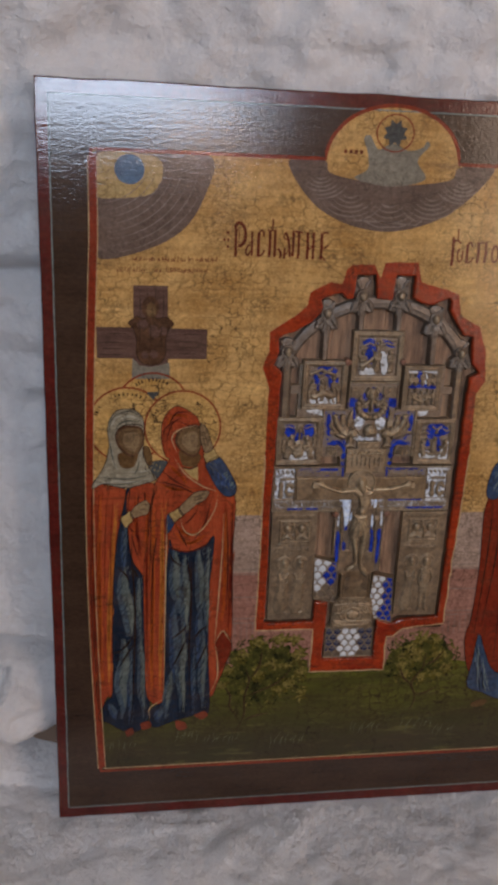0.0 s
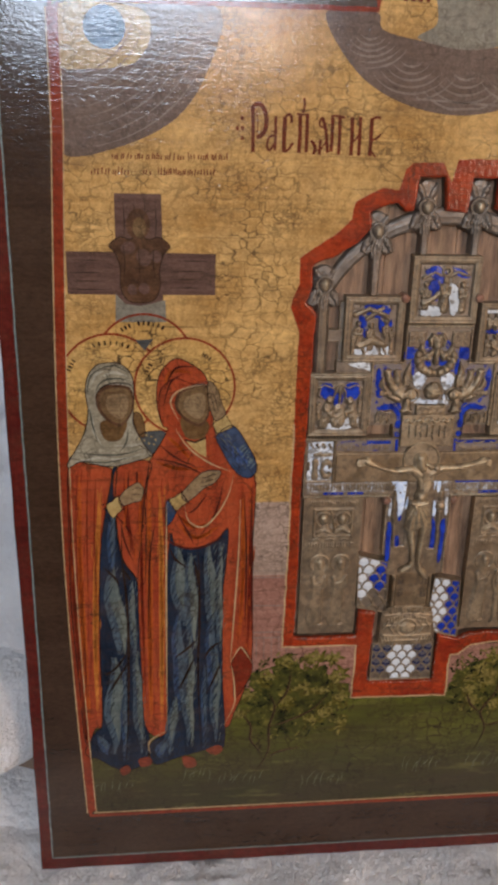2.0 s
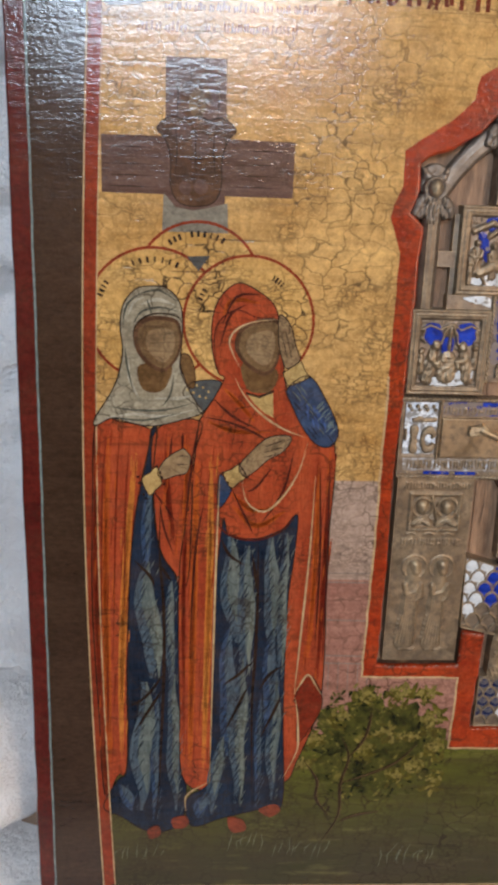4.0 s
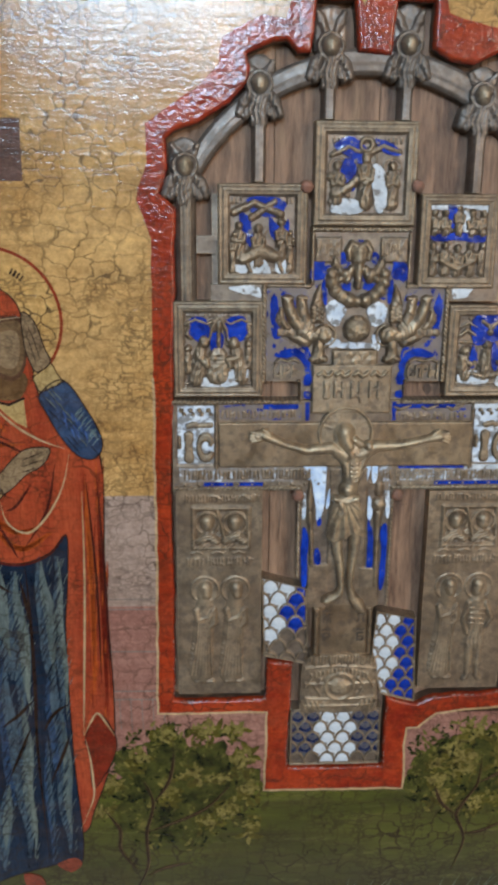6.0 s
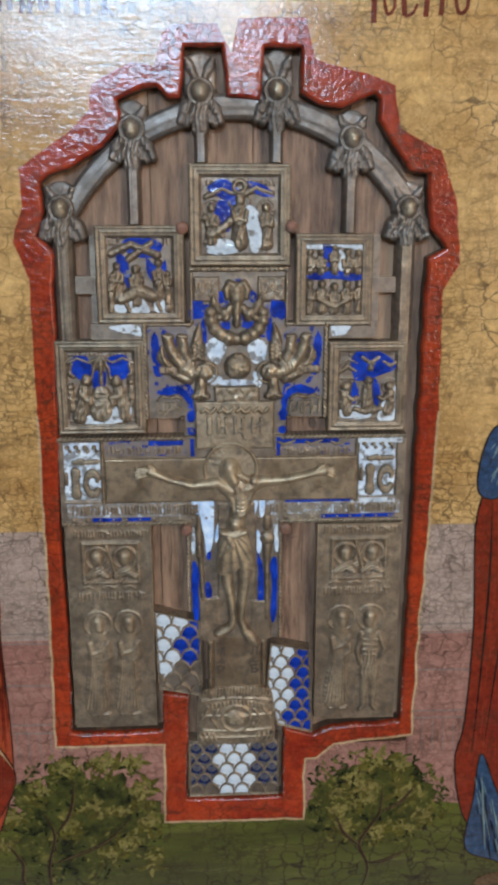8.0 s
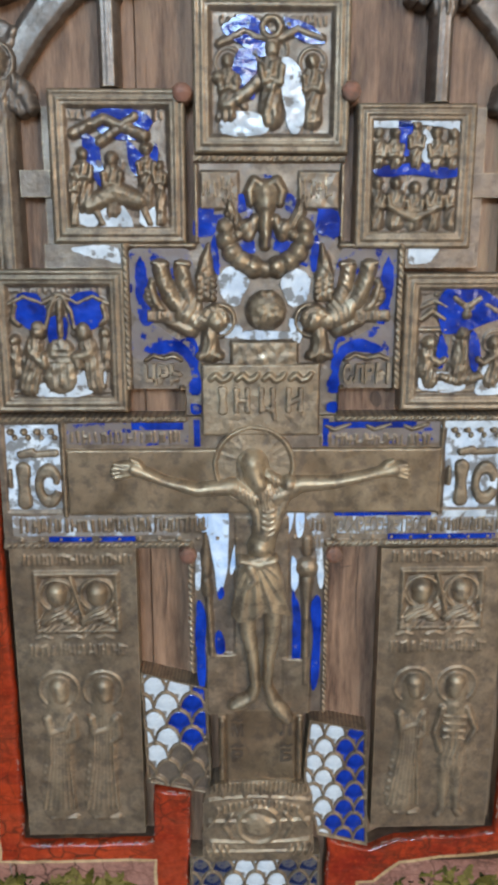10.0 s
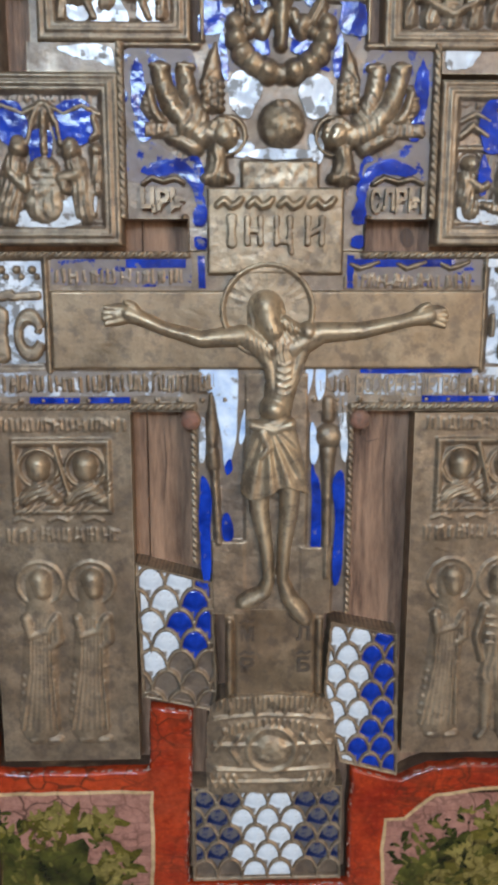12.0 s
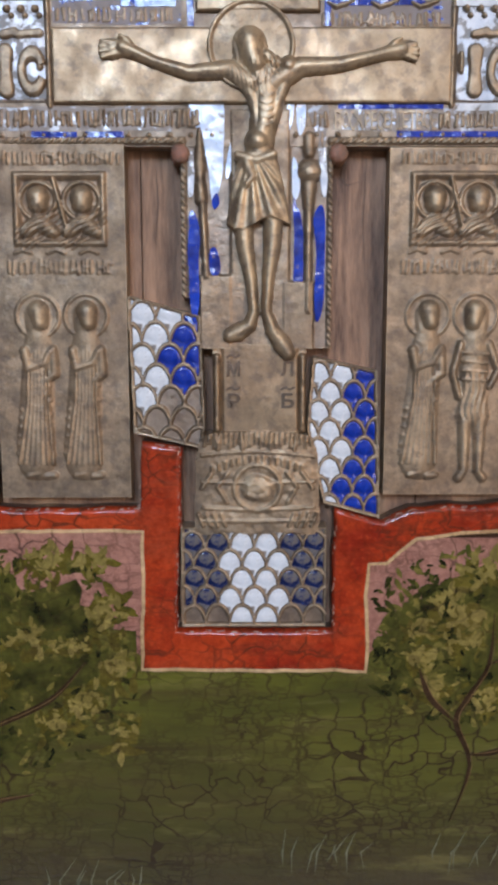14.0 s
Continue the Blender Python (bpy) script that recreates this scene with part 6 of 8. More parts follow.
def lower_left_scene(f):
    f.bars(-58.5, 317.6, -36, 319.4, 0.5, 12)
    f.chain([(-59.4, 315.4, 0.6), (-55.5, 317.2, 0.7), (-51.5, 315.6, 0.6), (-47.2, 317.6, 0.7), (-43, 315.6, 0.6), (-39.2, 317.2, 0.7), (-35.6, 315.4, 0.6)], 0.9, -1.0)
    # curtained canopy over an altar
    for s in (-1, 1):
        f.chain([(-47.2 + s * 0.8, 317.4, 0.8), (-47.2 + s * 2.6, 313.6, 0.8), (-47.3 + s * 3.4, 309.6, 0.6)], 1.0, -1.0)
        f.chain([(-47.4 + s * 10.4, 315, 0.8), (-47.4 + s * 11.2, 311.8, 0.9), (-47.4 + s * 9.8, 310.6, 0.7)], 1.0, -1.0)
    f.chain([(-47.2, 316, 1.0), (-47.3, 308, 1.1)], 1.2, -1.0)
    f.cap(-47.6, 304.0, -47.8, 297.6, 3.4, 4.4, 1.3, -1.0, 6)
    for k in range(3):
        f.cap(-49.8, 304.6 - 1.5 * k, -45.4, 304.6 - 1.5 * k, 0.3, 0.3, 0.3, 0.2).cap(-49.4 + 1.9 * k, 300.6, -49.4 + 1.9 * k, 296, 0.3, 0.3, 0.3, 0.2)
    # two bowed shapes beside it, and two behind them
    for head, body, arm in (((-52.6, 308.8), [(-53.6, 305.8, 2.2), (-54.6, 300.4, 3.0), (-55.4, 295.2, 2.8)], [(-54.2, 303.6, 1.2), (-51.4, 300.8, 1.1), (-51.6, 303, 0.9)]),
                            ((-41.8, 308.4), [(-41.0, 305.4, 2.3), (-39.8, 300.2, 2.8), (-39.2, 295.6, 2.4)], [(-40.6, 303.6, 1.2), (-44.0, 302.8, 1.1), (-43.0, 300.6, 1.0)])):
        f.chain(body, 1.5, -1.0)
        f.drape(body[0][0], body[0][1], body[2][0], body[2][1], 2.7, 0.17, 1.25)
        f.chain(arm, 0.9, 0.1).ball(head[0], head[1], 2.1, 1.9, -0.9).ball(head[0], head[1] + 0.9, 1.9, 1.5, -0.8)
    for x, z in ((-58.4, 306.8), (-36.6, 308.4)):
        f.ball(x, z, 1.5, 1.5, -1.0).chain([(x, z - 2, 1.3), (x, z - 8, 1.5)], 1.1, -1.0).drape(x, z - 9, x, z - 1, 1.4, 0.15, 1.0)
    f.cap(-59.5, 294, -35.5, 294, 0.6, 0.6, 0.5, -1.0)


def lower_right_scene(f):
    f.bars(39.8, 317.4, 60.4, 319, 0.5, 15)
    f.chain([(40, 311.4, 0.7), (42.6, 313.6, 0.8), (45.6, 311.6, 0.7)], 0.9, -1.0).chain([(40, 314.4, 0.6), (43, 316, 0.6), (46, 314.6, 0.6)], 0.7, -1.0)
    f.chain([(48, 316.6, 0.9), (51, 314.4, 1.2), (54, 316.6, 0.9)], 1.0, -1.0).ball(51, 312.6, 1.5, 1.5, -1.0)
    f.chain([(56, 315, 0.8), (58.6, 313.4, 1.0), (60.4, 314.8, 0.7)], 0.9, -1.0).cap(40, 309, 46, 309, 0.6, 0.6, 0.7, -1.0)
    # seated shapes beside a low crib
    for x, s in ((42.2, 1), (58.4, -1)):
        f.ball(x, 305.8, 1.9, 1.8, -0.9).ring(x, 305.9, 2.7, 0.3, 0.3, -1.0)
        f.chain([(x - 0.4 * s, 303.2, 2.0), (x - 0.8 * s, 299.8, 2.3), (x + 0.6 * s, 296.4, 2.4)], 1.5, -1.0)
        f.drape(x, 304, x, 295, 2.3, 0.17, 1.2)
        f.chain([(x, 302.6, 1.0), (x + 2.6 * s, 300.8, 0.9), (x + 4.0 * s, 301.8, 0.8)], 1.2, -0.4)
    f.ball(50.4, 308, 1.8, 1.8, -0.9).ring(50.4, 308.2, 2.6, 0.3, 0.3, -1.0)
    f.chain([(50.4, 305.6, 1.9), (50.2, 302, 2.4), (49.8, 298.6, 2.8)], 1.5, -1.0).drape(50.4, 306, 50, 297, 2.6, 0.17, 1.1)
    f.chain([(45.4, 297.4, 1.3), (50, 296.4, 1.8), (55, 297.4, 1.3)], 1.2, -1.0).drape(45, 293, 45, 299, 10, 0.12, 1.4)
    f.cap(40, 294, 60, 294, 0.6, 0.6, 0.5, -1.0)


plaque(-14.5, 349.6, 21, 384, top_scene, "square bronze plaque with small relief shapes")
plaque(-47.5, 329.5, -16.5, 363.5, left_scene, "square bronze plaque with small relief shapes")
plaque(23, 328.3, 50.5, 360.6, right_scene, "square bronze plaque with two rows of small shapes")
plaque(-63.5, 289, -31.5, 323.6, lower_left_scene, "square bronze plaque with small relief shapes")
plaque(35.5, 289, 64.5, 322.6, lower_right_scene, "square bronze plaque with small relief shapes")
for loop in ([(-8, 376), (-2, 379), (4, 374), (2, 370), (-3, 372)], [(6, 378), (12, 377), (15, 373), (9, 374)], [(-4, 372), (0, 369), (-1, 361), (-5, 366)],
             [(-37, 358.5), (-29, 359), (-24, 356), (-29, 352), (-36, 354)], [(-40, 354), (-36, 351), (-35, 342), (-38, 345)], [(-30, 352), (-26, 349), (-23, 352), (-24, 344), (-29, 346)],
             [(27.5, 346.5), (37, 347.5), (47, 346.5), (47, 344.5), (37, 345), (28, 344.5)], [(33, 357), (36, 356), (36, 350), (33.5, 350)],
             [(-57, 318), (-52, 317), (-50, 310), (-54, 309), (-58, 313)], [(-44, 317), (-38, 318), (-37, 312), (-41, 309), (-45, 311)], [(-50, 312), (-46, 312), (-46, 307), (-50, 306)],
             [(44, 316), (50, 320), (57, 317), (60, 313), (54, 310), (46, 308)], [(45, 308), (47, 303), (45, 299), (44, 303)], [(53, 309), (55, 303), (54, 298), (52, 303)]):
    enamel_patch(loop, BLUE_ENAMEL)
for loop in ([(6, 370), (10, 367), (10, 355), (7, 355), (6, 362)], [(-7, 358), (0, 358), (2, 354), (-8, 354)], [(-42, 340), (-41, 334), (-37, 334), (-38, 340)], [(-36, 337), (-31, 338), (-29, 333), (-36, 333)], [(-27, 340), (-24, 338), (-23, 333), (-27, 334)],
             [(27.5, 357.5), (47, 357), (47, 354.5), (39, 356), (27.5, 355)], [(38.5, 355), (41, 352), (40, 348), (38, 349)],
             [(-53, 295.5), (-46, 297), (-38, 302), (-37, 296), (-43, 292.8), (-54, 293)], [(41, 298), (51, 298), (51, 294), (41, 294)], [(54, 294), (60, 306), (61, 294)]):
    enamel_patch(loop, WHITE_ENAMEL)

# strips beside the centre, with remains of white enamel
for x0, x1, seed in ((-50, -31.5, 1), (35.5, 52, 2)):
    Relief(x0, 323.8, x1, 329.4, -0.9).build("strip", BRONZE, crucifix)
enamel_patch([(-44, 328.5), (-38, 329), (-33, 328.8), (-32.4, 325), (-36, 326), (-40, 326.5)], WHITE_ENAMEL, -0.7)
enamel_patch([(36.5, 329), (43, 328.8), (42, 326), (40, 324.6), (36.5, 324.8)], WHITE_ENAMEL, -0.7)

# centre block with the cluster of winged shapes
f = Relief(-32, 288, 35.3, 349.4, -1.1)
f.rough, f.rough_from = 0.14, -0.8
f.outline([(-14.8, 349.4), (20.5, 349.4), (20.5, 329.6), (35.3, 329.6), (35.3, 294.6), (20.3, 294.6), (20.3, 288), (-17.6, 288), (-17.6, 294.6), (-32, 294.6), (-32, 329.6), (-14.8, 329.6)])
f.level = -1.1
f.rope(-14.3, 348.4, 20, 348.4).rope(-31, 329, -31, 295).rope(34.4, 329, 34.4, 295).cap(-31, 329, -15, 329, 0.7, 0.7, 0.9, -1).cap(20, 329, 34, 329, 0.7, 0.7, 0.9, -1)
f.block(-13.5, 337, -4, 346, -0.3).block(9.5, 337, 19.5, 346, -0.3).cap(-14.2, 347, -14.2, 330, 0.6, 0.6, 0.8, -0.9).cap(20, 347, 20, 330, 0.6, 0.6, 0.8, -0.9)
M = 2.0
f.cap(M, 341, M, 338, 3.2, 2.6, 3.0, -1).cap(M, 338, M, 329, 2.1, 1.3, 2.6, -1)
for s in (-1, 1):
    f.chain([(M + s * 3.4, 338.5, 1.0), (M + s * 3.9, 341.2, 1.3), (M + s * 2.6, 343.6, 1.3), (M + s * 0.6, 342.6, 1.2)], 2.2, -1)
    f.chain([(M + s * 8.4, 338.6, 0.8), (M + s * 7.9, 336.2, 1.8), (M + s * 6.4, 333.6, 1.4)], 1.7, -1)
    f.drape(M + s * 8.2, 339, M + s * 6.4, 333, 2.0, 0.22, 0.9)
    f.ball(M + s * 4.4, 333, 2.3, 2.0, -1).ball(M + s * 6.6, 331.4, 1.5, 1.8, -1).chain([(M + s * 2.4, 335, 1.4), (M + s * 4, 331, 1.5)], 1.6, -1)
    for x, z, r in ((9.4, 333.2, 1.9), (9.2, 330.2, 2.2), (7.8, 327.4, 2.3), (5.6, 325.4, 2.3), (2.8, 324, 2.3)):
        f.ball(M + s * x, z, 1.15 * r, 1.15 * r, -1)
    f.chain([(M + s * 9.4, 334, 1.4), (M + s * 8.6, 328.6, 1.7), (M + s * 5, 325, 1.8), (M, 323.4, 1.9)], 1.5, -1)
    # raised wing: slanted quills above, small scales below
    f.chain([(M + s * 13.4, 329.2, 0.5), (M + s * 13.9, 325.6, 1.7), (M + s * 14.2, 321.4, 2.4), (M + s * 14.0, 317.6, 1.9)], 1.5, -1)
    for k in range(6):
        f.cap(M + s * (15.8 - 0.25 * k), 322.2 + 0.7 * k, M + s * (13.6 - 0.05 * k), 324.6 + 0.75 * k, 0.36, 0.3, 0.5, 0.25)
    for k in range(4):
        for row in range(3):
            f.ball(M + s * (12.6 + 1.5 * row), 316.8 + 1.5 * k + 0.7 * (row % 2), 0.85, 0.7, 0.25)
    # draped body in flight with its legs up and a sleeve hanging below the head
    f.chain([(M + s * 12.8, 311.4, 2.4), (M + s * 16.4, 311.6, 2.9), (M + s * 19.8, 313.4, 3.1)], 2.3, -1)
    f.chain([(M + s * 19.4, 313.8, 2.9), (M + s * 22.4, 316.8, 2.5), (M + s * 24.2, 321, 2.1), (M + s * 24.9, 324.0, 2.2)], 2.2, -1)
    f.chain([(M + s * 17.2, 314.6, 2.4), (M + s * 19.2, 319, 2.1), (M + s * 20.0, 324.0, 2.0)], 1.8, -1)
    for u, half in ((25.0, 1.5), (19.6, 1.4)):
        f.cap(M + s * (u - half), 324.7, M + s * (u + half), 325.0, 0.7, 0.6, 0.9, 0.1)
    f.drape(M + s * 27.5, 316.4, M + s * 21, 322.4, 5.2, 0.07, 1.3)
    f.drape(M + s * 16.4, 316, M + s * 19.6, 309.6, 3.2, 0.13, 1.3)
    f.chain([(M + s * 27.2, 319.8, 0.9), (M + s * 26.4, 316.2, 1.3), (M + s * 22.6, 311.2, 1.6), (M + s * 17.8, 309.0, 1.9)], 1.6, -1)
    f.chain([(M + s * 27.0, 320.6, 1.1), (M + s * 28.0, 317.0, 1.5), (M + s * 25.6, 313.4, 1.2)], 1.0, -1)
    for k in range(5):
        f.cap(M + s * (28.6 - 0.4 * k), 318.8 - 1.2 * k, M + s * (26.4 - 0.3 * k), 318.0 - 1.2 * k, 0.3, 0.3, 0.35, -0.1)
    f.chain([(M + s * 13.2, 308.4, 2.0), (M + s * 13.4, 305.4, 2.3), (M + s * 13.4, 303.6, 2.7)], 2.0, -1)
    f.cap(M + s * 11.0, 302.8, M + s * 13.4, 303.6, 1.2, 1.4, 2.2, -1).cap(M + s * 15.8, 302.8, M + s * 13.6, 303.6, 1.2, 1.4, 2.2, -1)
    f.drape(M + s * 13.3, 308, M + s * 13.4, 302, 2.8, 0.12, 1.5)
    f.cap(M + s * 11.9, 311.9, M + s * 11.4, 311.1, 3.1, 2.8, 3.2, -1).ring(M + s * 11.2, 311.4, 3.8, 0.45, 0.8, -0.8)
    for k in range(9):
        a = radians(20 + 26 * k)
        f.ball(M + s * (12.0 + 2.5 * math.cos(a)), 312 + 2.4 * math.sin(a), 0.75, 0.6, 0.9)
f.ball(M + 0.2, 313.7, 4.9, 2.9, -1)
curl = random.Random(5)
for k in range(16):
    a, d = curl.uniform(0, 6.3), curl.uniform(0.8, 4.0)
    f.ball(M + 0.2 + d * math.cos(a), 313.7 + d * math.sin(a), curl.uniform(0.7, 1.4), 0.75, 1.6 - 0.09 * d * d)
f.block(-6.5, 299.5, 10.2, 306.6, 0.7).block(-26.6, 310.8, -19, 314.2, -0.2).block(23.6, 310.8, 32.5, 314.2, -0.2)
for x0, x1 in ((-27.5, -17.8), (21.2, 32.8)):
    w = (x1 - x0) / 4
    f.chain([(x0 + 0.6, 301.8, 0.5), (x0 + w, 303.0, 0.7), (x0 + 2 * w, 302.2, 0.7), (x0 + 3 * w, 302.9, 0.7), (x1 - 0.6, 301.9, 0.5)], 1.5, -1)
f.rope(-18.2, 294.6, -18.2, 288.4).rope(20.9, 294.6, 20.9, 288.4)
f.level = -0.2
f.bars(-26, 311.3, -19.5, 313.8, 0.5, 31), f.bars(24, 311.3, 32, 313.8, 0.5, 32)
f.build("centre_block", BRONZE, crucifix, "bronze block with a cluster of winged shapes")
f = Relief(-12.8, 339, 18.6, 345, DEEP)
f.level = -0.35
f.bars(-12.6, 339.2, -4.8, 344.8, 0.6, 41), f.bars(10.2, 339.2, 18.4, 344.8, 0.6, 42)
f.build("inscription", BRONZE, host(0, 335), "worn raised writing as plain bars")
for s in (-1, 1):
    for loop in ([(29.6, 326.5), (30.8, 321), (30.2, 315.5), (28.6, 317), (28.4, 322)], [(30.2, 314), (28.8, 310.2), (26.6, 311.4), (28, 314)], [(25.4, 324), (23, 322.4), (23.4, 319.8)],
                 [(19.4, 306.6), (17.4, 305), (18, 298.8), (16.6, 297.8), (16.4, 303), (17.4, 307.4)],
                 [(15.6, 297), (18.3, 297), (18.2, 293.4), (15.8, 293.8)], [(15.8, 290.6), (18.2, 290.8), (18, 288.4), (15.6, 288.4)],
                 [(9.6, 340.4), (13, 338.8), (16.2, 336), (16.6, 331.6), (12.6, 331.4), (11.4, 334), (12, 337)], [(5.2, 340.8), (7.2, 339.6), (6.4, 336.6), (4.6, 337.2)],
                 [(11.6, 329.8), (12.4, 331.4), (13, 326), (11.4, 322.6), (10.6, 326)], [(3, 330.6), (6, 329.6), (4.6, 327.6), (2.2, 328)]):
        enamel_patch([(M + s * x, z) for x, z in loop][::s], BLUE_ENAMEL, -0.5)
for s in (-1, 1):
    for loop in ([(29.0, 304.6), (24.0, 306.8), (18.6, 305.2), (16.6, 300.2), (15.6, 296.2), (17.3, 296), (18.6, 300.8), (21.5, 303.8), (27.0, 303.4)], [(30.6, 324.2), (28.6, 325), (27.8, 320), (28.4, 315.6), (24.6, 311.8), (27, 311.4), (29.8, 314.5), (30.8, 319)]):
        enamel_patch([(M + s * x, z) for x, z in loop][::s], BLUE_ENAMEL, -0.52)
    for loop in ([(31.4, 311), (26, 309.6), (21, 307), (17.6, 307.4), (18.4, 302), (31.4, 302.6)], [(31.6, 328), (18.5, 328), (18.6, 316), (31, 312.4)]):
        enamel_patch([(M + s * x, z) for x, z in loop][::s], WORN_BLUE, -0.85)
for loop in ([(-13.4, 336), (-4, 337), (-1, 344), (4, 344), (8, 337), (19, 336), (18.6, 330.6), (12, 324), (2, 331), (-8, 324), (-13.6, 330.6)],):
    enamel_patch(loop, WORN_BLUE, -0.85)
enamel_patch([(15.4, 337), (19.4, 337), (19.4, 331), (15.8, 331.6)], BLUE_ENAMEL, -0.45)
for loop in ([(-9.4, 321.6), (-6, 324), (-1.5, 321), (-3.4, 317), (-4.6, 314.6), (-7.6, 316), (-9, 318)], [(-3.6, 309.4), (-5.6, 307.2), (-8.8, 308), (-7.6, 310.6)],
             [(6, 321), (9, 323.4), (12.4, 321), (11.6, 316.4), (8.6, 314.8), (7, 317)], [(7.6, 311.6), (10.4, 310.4), (10.6, 305.8), (8.8, 306.8)], [(-4, 308.6), (8, 308.6), (7.4, 307), (-3.4, 307)]):
    enamel_patch(loop, WORN_WHITE, -0.45)
inscription("ЦРЬ", -27.4, 295.8, -18.0, 301.0, -0.9, 0.7, RAISED, host(-22, 298), 0.04)
inscription("СЛВЫ", 21.2, 295.8, 32.6, 301.0, -0.9, 0.7, RAISED, host(27, 298), 0.035)

# tablet with letters
f = Relief(-13.5, 283, 15.6, 301, -0.6)
f.rough = 0.03
f.block(-14, 282.5, 16, 301.5, 1.0, 0.9)
for k in range(4):
    x = -11.2 + 6.5 * k
    f.chain([(x, 297.4, 0.7), (x + 1.3, 298.4, 0.8), (x + 2.8, 297.0, 0.8), (x + 4.2, 297.6, 0.8), (x + 5.0, 298.6, 0.6)], 1.1, 1.0)
f.build("tablet", BRONZE, crucifix, "bronze tablet with raised letters")


def flared(f, x, z0, z1, r, h):
    """A flat-topped upright stroke with flared ends."""
    mid = (z0 + z1) / 2
    f.cap(x, z0, x, mid, r, 0.72 * r, h, 1.0, 7).cap(x, mid, x, z1, 0.72 * r, r, h, 1.0, 7)


LETTERS = {"І": ((-8.3, -8.3), ()), "Н": ((-5.0, -2.2), ((-5.0, 292.2, -2.2, 292.0),)), "Ц": ((1.2, 4.0), ((1.2, 290.0, 4.0, 289.8), (4.0, 290, 4.4, 287.6))), "Й": ((7.8, 10.8), ((7.8, 291.2, 10.8, 292.8),))}
for (left, right), strokes in LETTERS.values():
    f = Relief(left - 2, 286, right + 2, 297, DEEP, 0.22)
    f.rough = 0.03
    for x in {left, right}:
        flared(f, x, 289.6, 294.6, 1.3 if left == right else 0.85, 1.1)
    for ax, az, bx, bz in strokes:
        f.cap(ax, az, bx, bz, 0.7, 0.7, 1.0, 1.0, 7)
    f.build("letter", RAISED, host(0, 290))

# crossbar
f = Relief(-64.3, 253, 65.8, 288, -0.5)
f.outline([(-64.3, 253), (65.8, 253), (65.8, 288), (20.5, 288), (-17.6, 288), (-64.3, 288)])
f.level = -0.5
f.rope(-64, 254.2, -17, 254.2).rope(18.5, 254.2, 65.5, 254.2).rope(-64, 287.2, -18, 287.2).rope(20.5, 287.2, 65.5, 287.2)
f.bars(-60, 257.2, -12, 261.8, 0.75, 51), f.bars(44.4, 256.8, 64, 261.2, 0.75, 52), f.bars(14.5, 256.8, 18.4, 261.2, 0.75, 55)
f.bars(-46, 280.8, -18, 284.4, 0.5, 53), f.bars(16.4, 279.8, 45.4, 283.4, 0.5, 54)
for x in (17.4, 27.6, 37):
    f.chain([(x, 285.2, 0.4), (x + 2, 284.3, 0.6), (x + 4, 284.9, 0.6), (x + 6, 285.6, 0.4)], 0.8, -0.5)
for x in np.arange(-60, 64, 5.0):
    f.ball(x, 255.6, 0.5, 0.5, -0.4)
f.cap(-48.2, 262, -48.2, 287, 0.5, 0.5, 0.7, -0.4).cap(46.8, 262, 46.8, 287, 0.5, 0.5, 0.7, -0.4)
f.block(-63, 263, -49, 286, -1.0, 0.4).block(47.6, 263, 62.4, 286, -1.0, 0.4)
f.level = -1.0
for x0 in (-63, 47.8):
    for k in range(4):
        f.ball(x0 + 2 + 3.3 * k, 284, 1.0, 1.5, -1.0).ball(x0 + 3 + 3.3 * k, 282.5, 0.8, 1.2, -1.0)
    f.chain([(x0 + 1.2, 274, 0.7), (x0 + 1.2, 270, 0.8)], 1.2, -1.0).ball(x0 + 12.6, 271, 0.9, 1.3, -1.0)
f.build("crossbar", BRONZE, crucifix, "bronze crossbar with rope edge and worn writing")
inscription("ВОСКРЕСЕНІЕТВОЕ", 19.2, 256.7, 43.6, 261.2, -0.7, -0.05, RAISED, host(30, 259), 0.01, 0.16)
for x0 in (-62.4, 48.2):
    plate("enamel_patch", roughened(rect(x0, 263.6, x0 + 13.6, 286), 0.7, 1.5, x0), -1.4, -0.70, WORN_WHITE, host(x0 + 5, 270), "chipped white enamel ground")
    f = Relief(x0 + 1.6, 263.4, x0 + 14, 280.4, DEEP)
    f.rough = 0.03
    f.cap(x0 + 4.0, 265.8, x0 + 4.0, 270, 2.1, 1.5, 1.5, -1.0, 7).cap(x0 + 4.0, 270, x0 + 4.0, 274.4, 1.5, 2.1, 1.5, -1.0, 7)
    d = np.hypot((f.x - x0 - 10.2) / 3.7, (f.z - 270) / 6.0)
    side = np.abs(np.arctan2(f.z - 270, f.x - x0 - 10.0))
    f.h = np.where((d < 1) & (d > 0.36) & (side > 0.45), -1.0 + 1.5 * np.clip(np.minimum(1 - d, d - 0.36) / 0.16, 0, 1) ** 0.4, f.h)
    f.cap(x0 + 3.6, 278.2, x0 + 6.4, 278.8, 1.1, 1.2, 1.4, -1.0, 7).cap(x0 + 6.8, 278.2, x0 + 12.2, 278.6, 0.9, 1.1, 1.4, -1.0, 7)
    f.build("letter", BRONZE, host(x0 + 5, 270))
for x0, x1, z0, z1 in ((-53, -42, 254.9, 256.4), (-40, -31, 254.9, 256.4), (34, 62, 254.9, 256.4), (20, 45, 261.5, 262.8), (-31, -18, 284.4, 286.2), (18, 40, 284.6, 286.2), (-15.5, -14, 280, 287), (16.5, 18, 280, 287)):
    plate("enamel_patch", roughened(rect(x0, z0, x1, z1), 0.25, 1.5, x0), -0.9, -0.25, BLUE_ENAMEL, host(x0 + 0.5, z0))
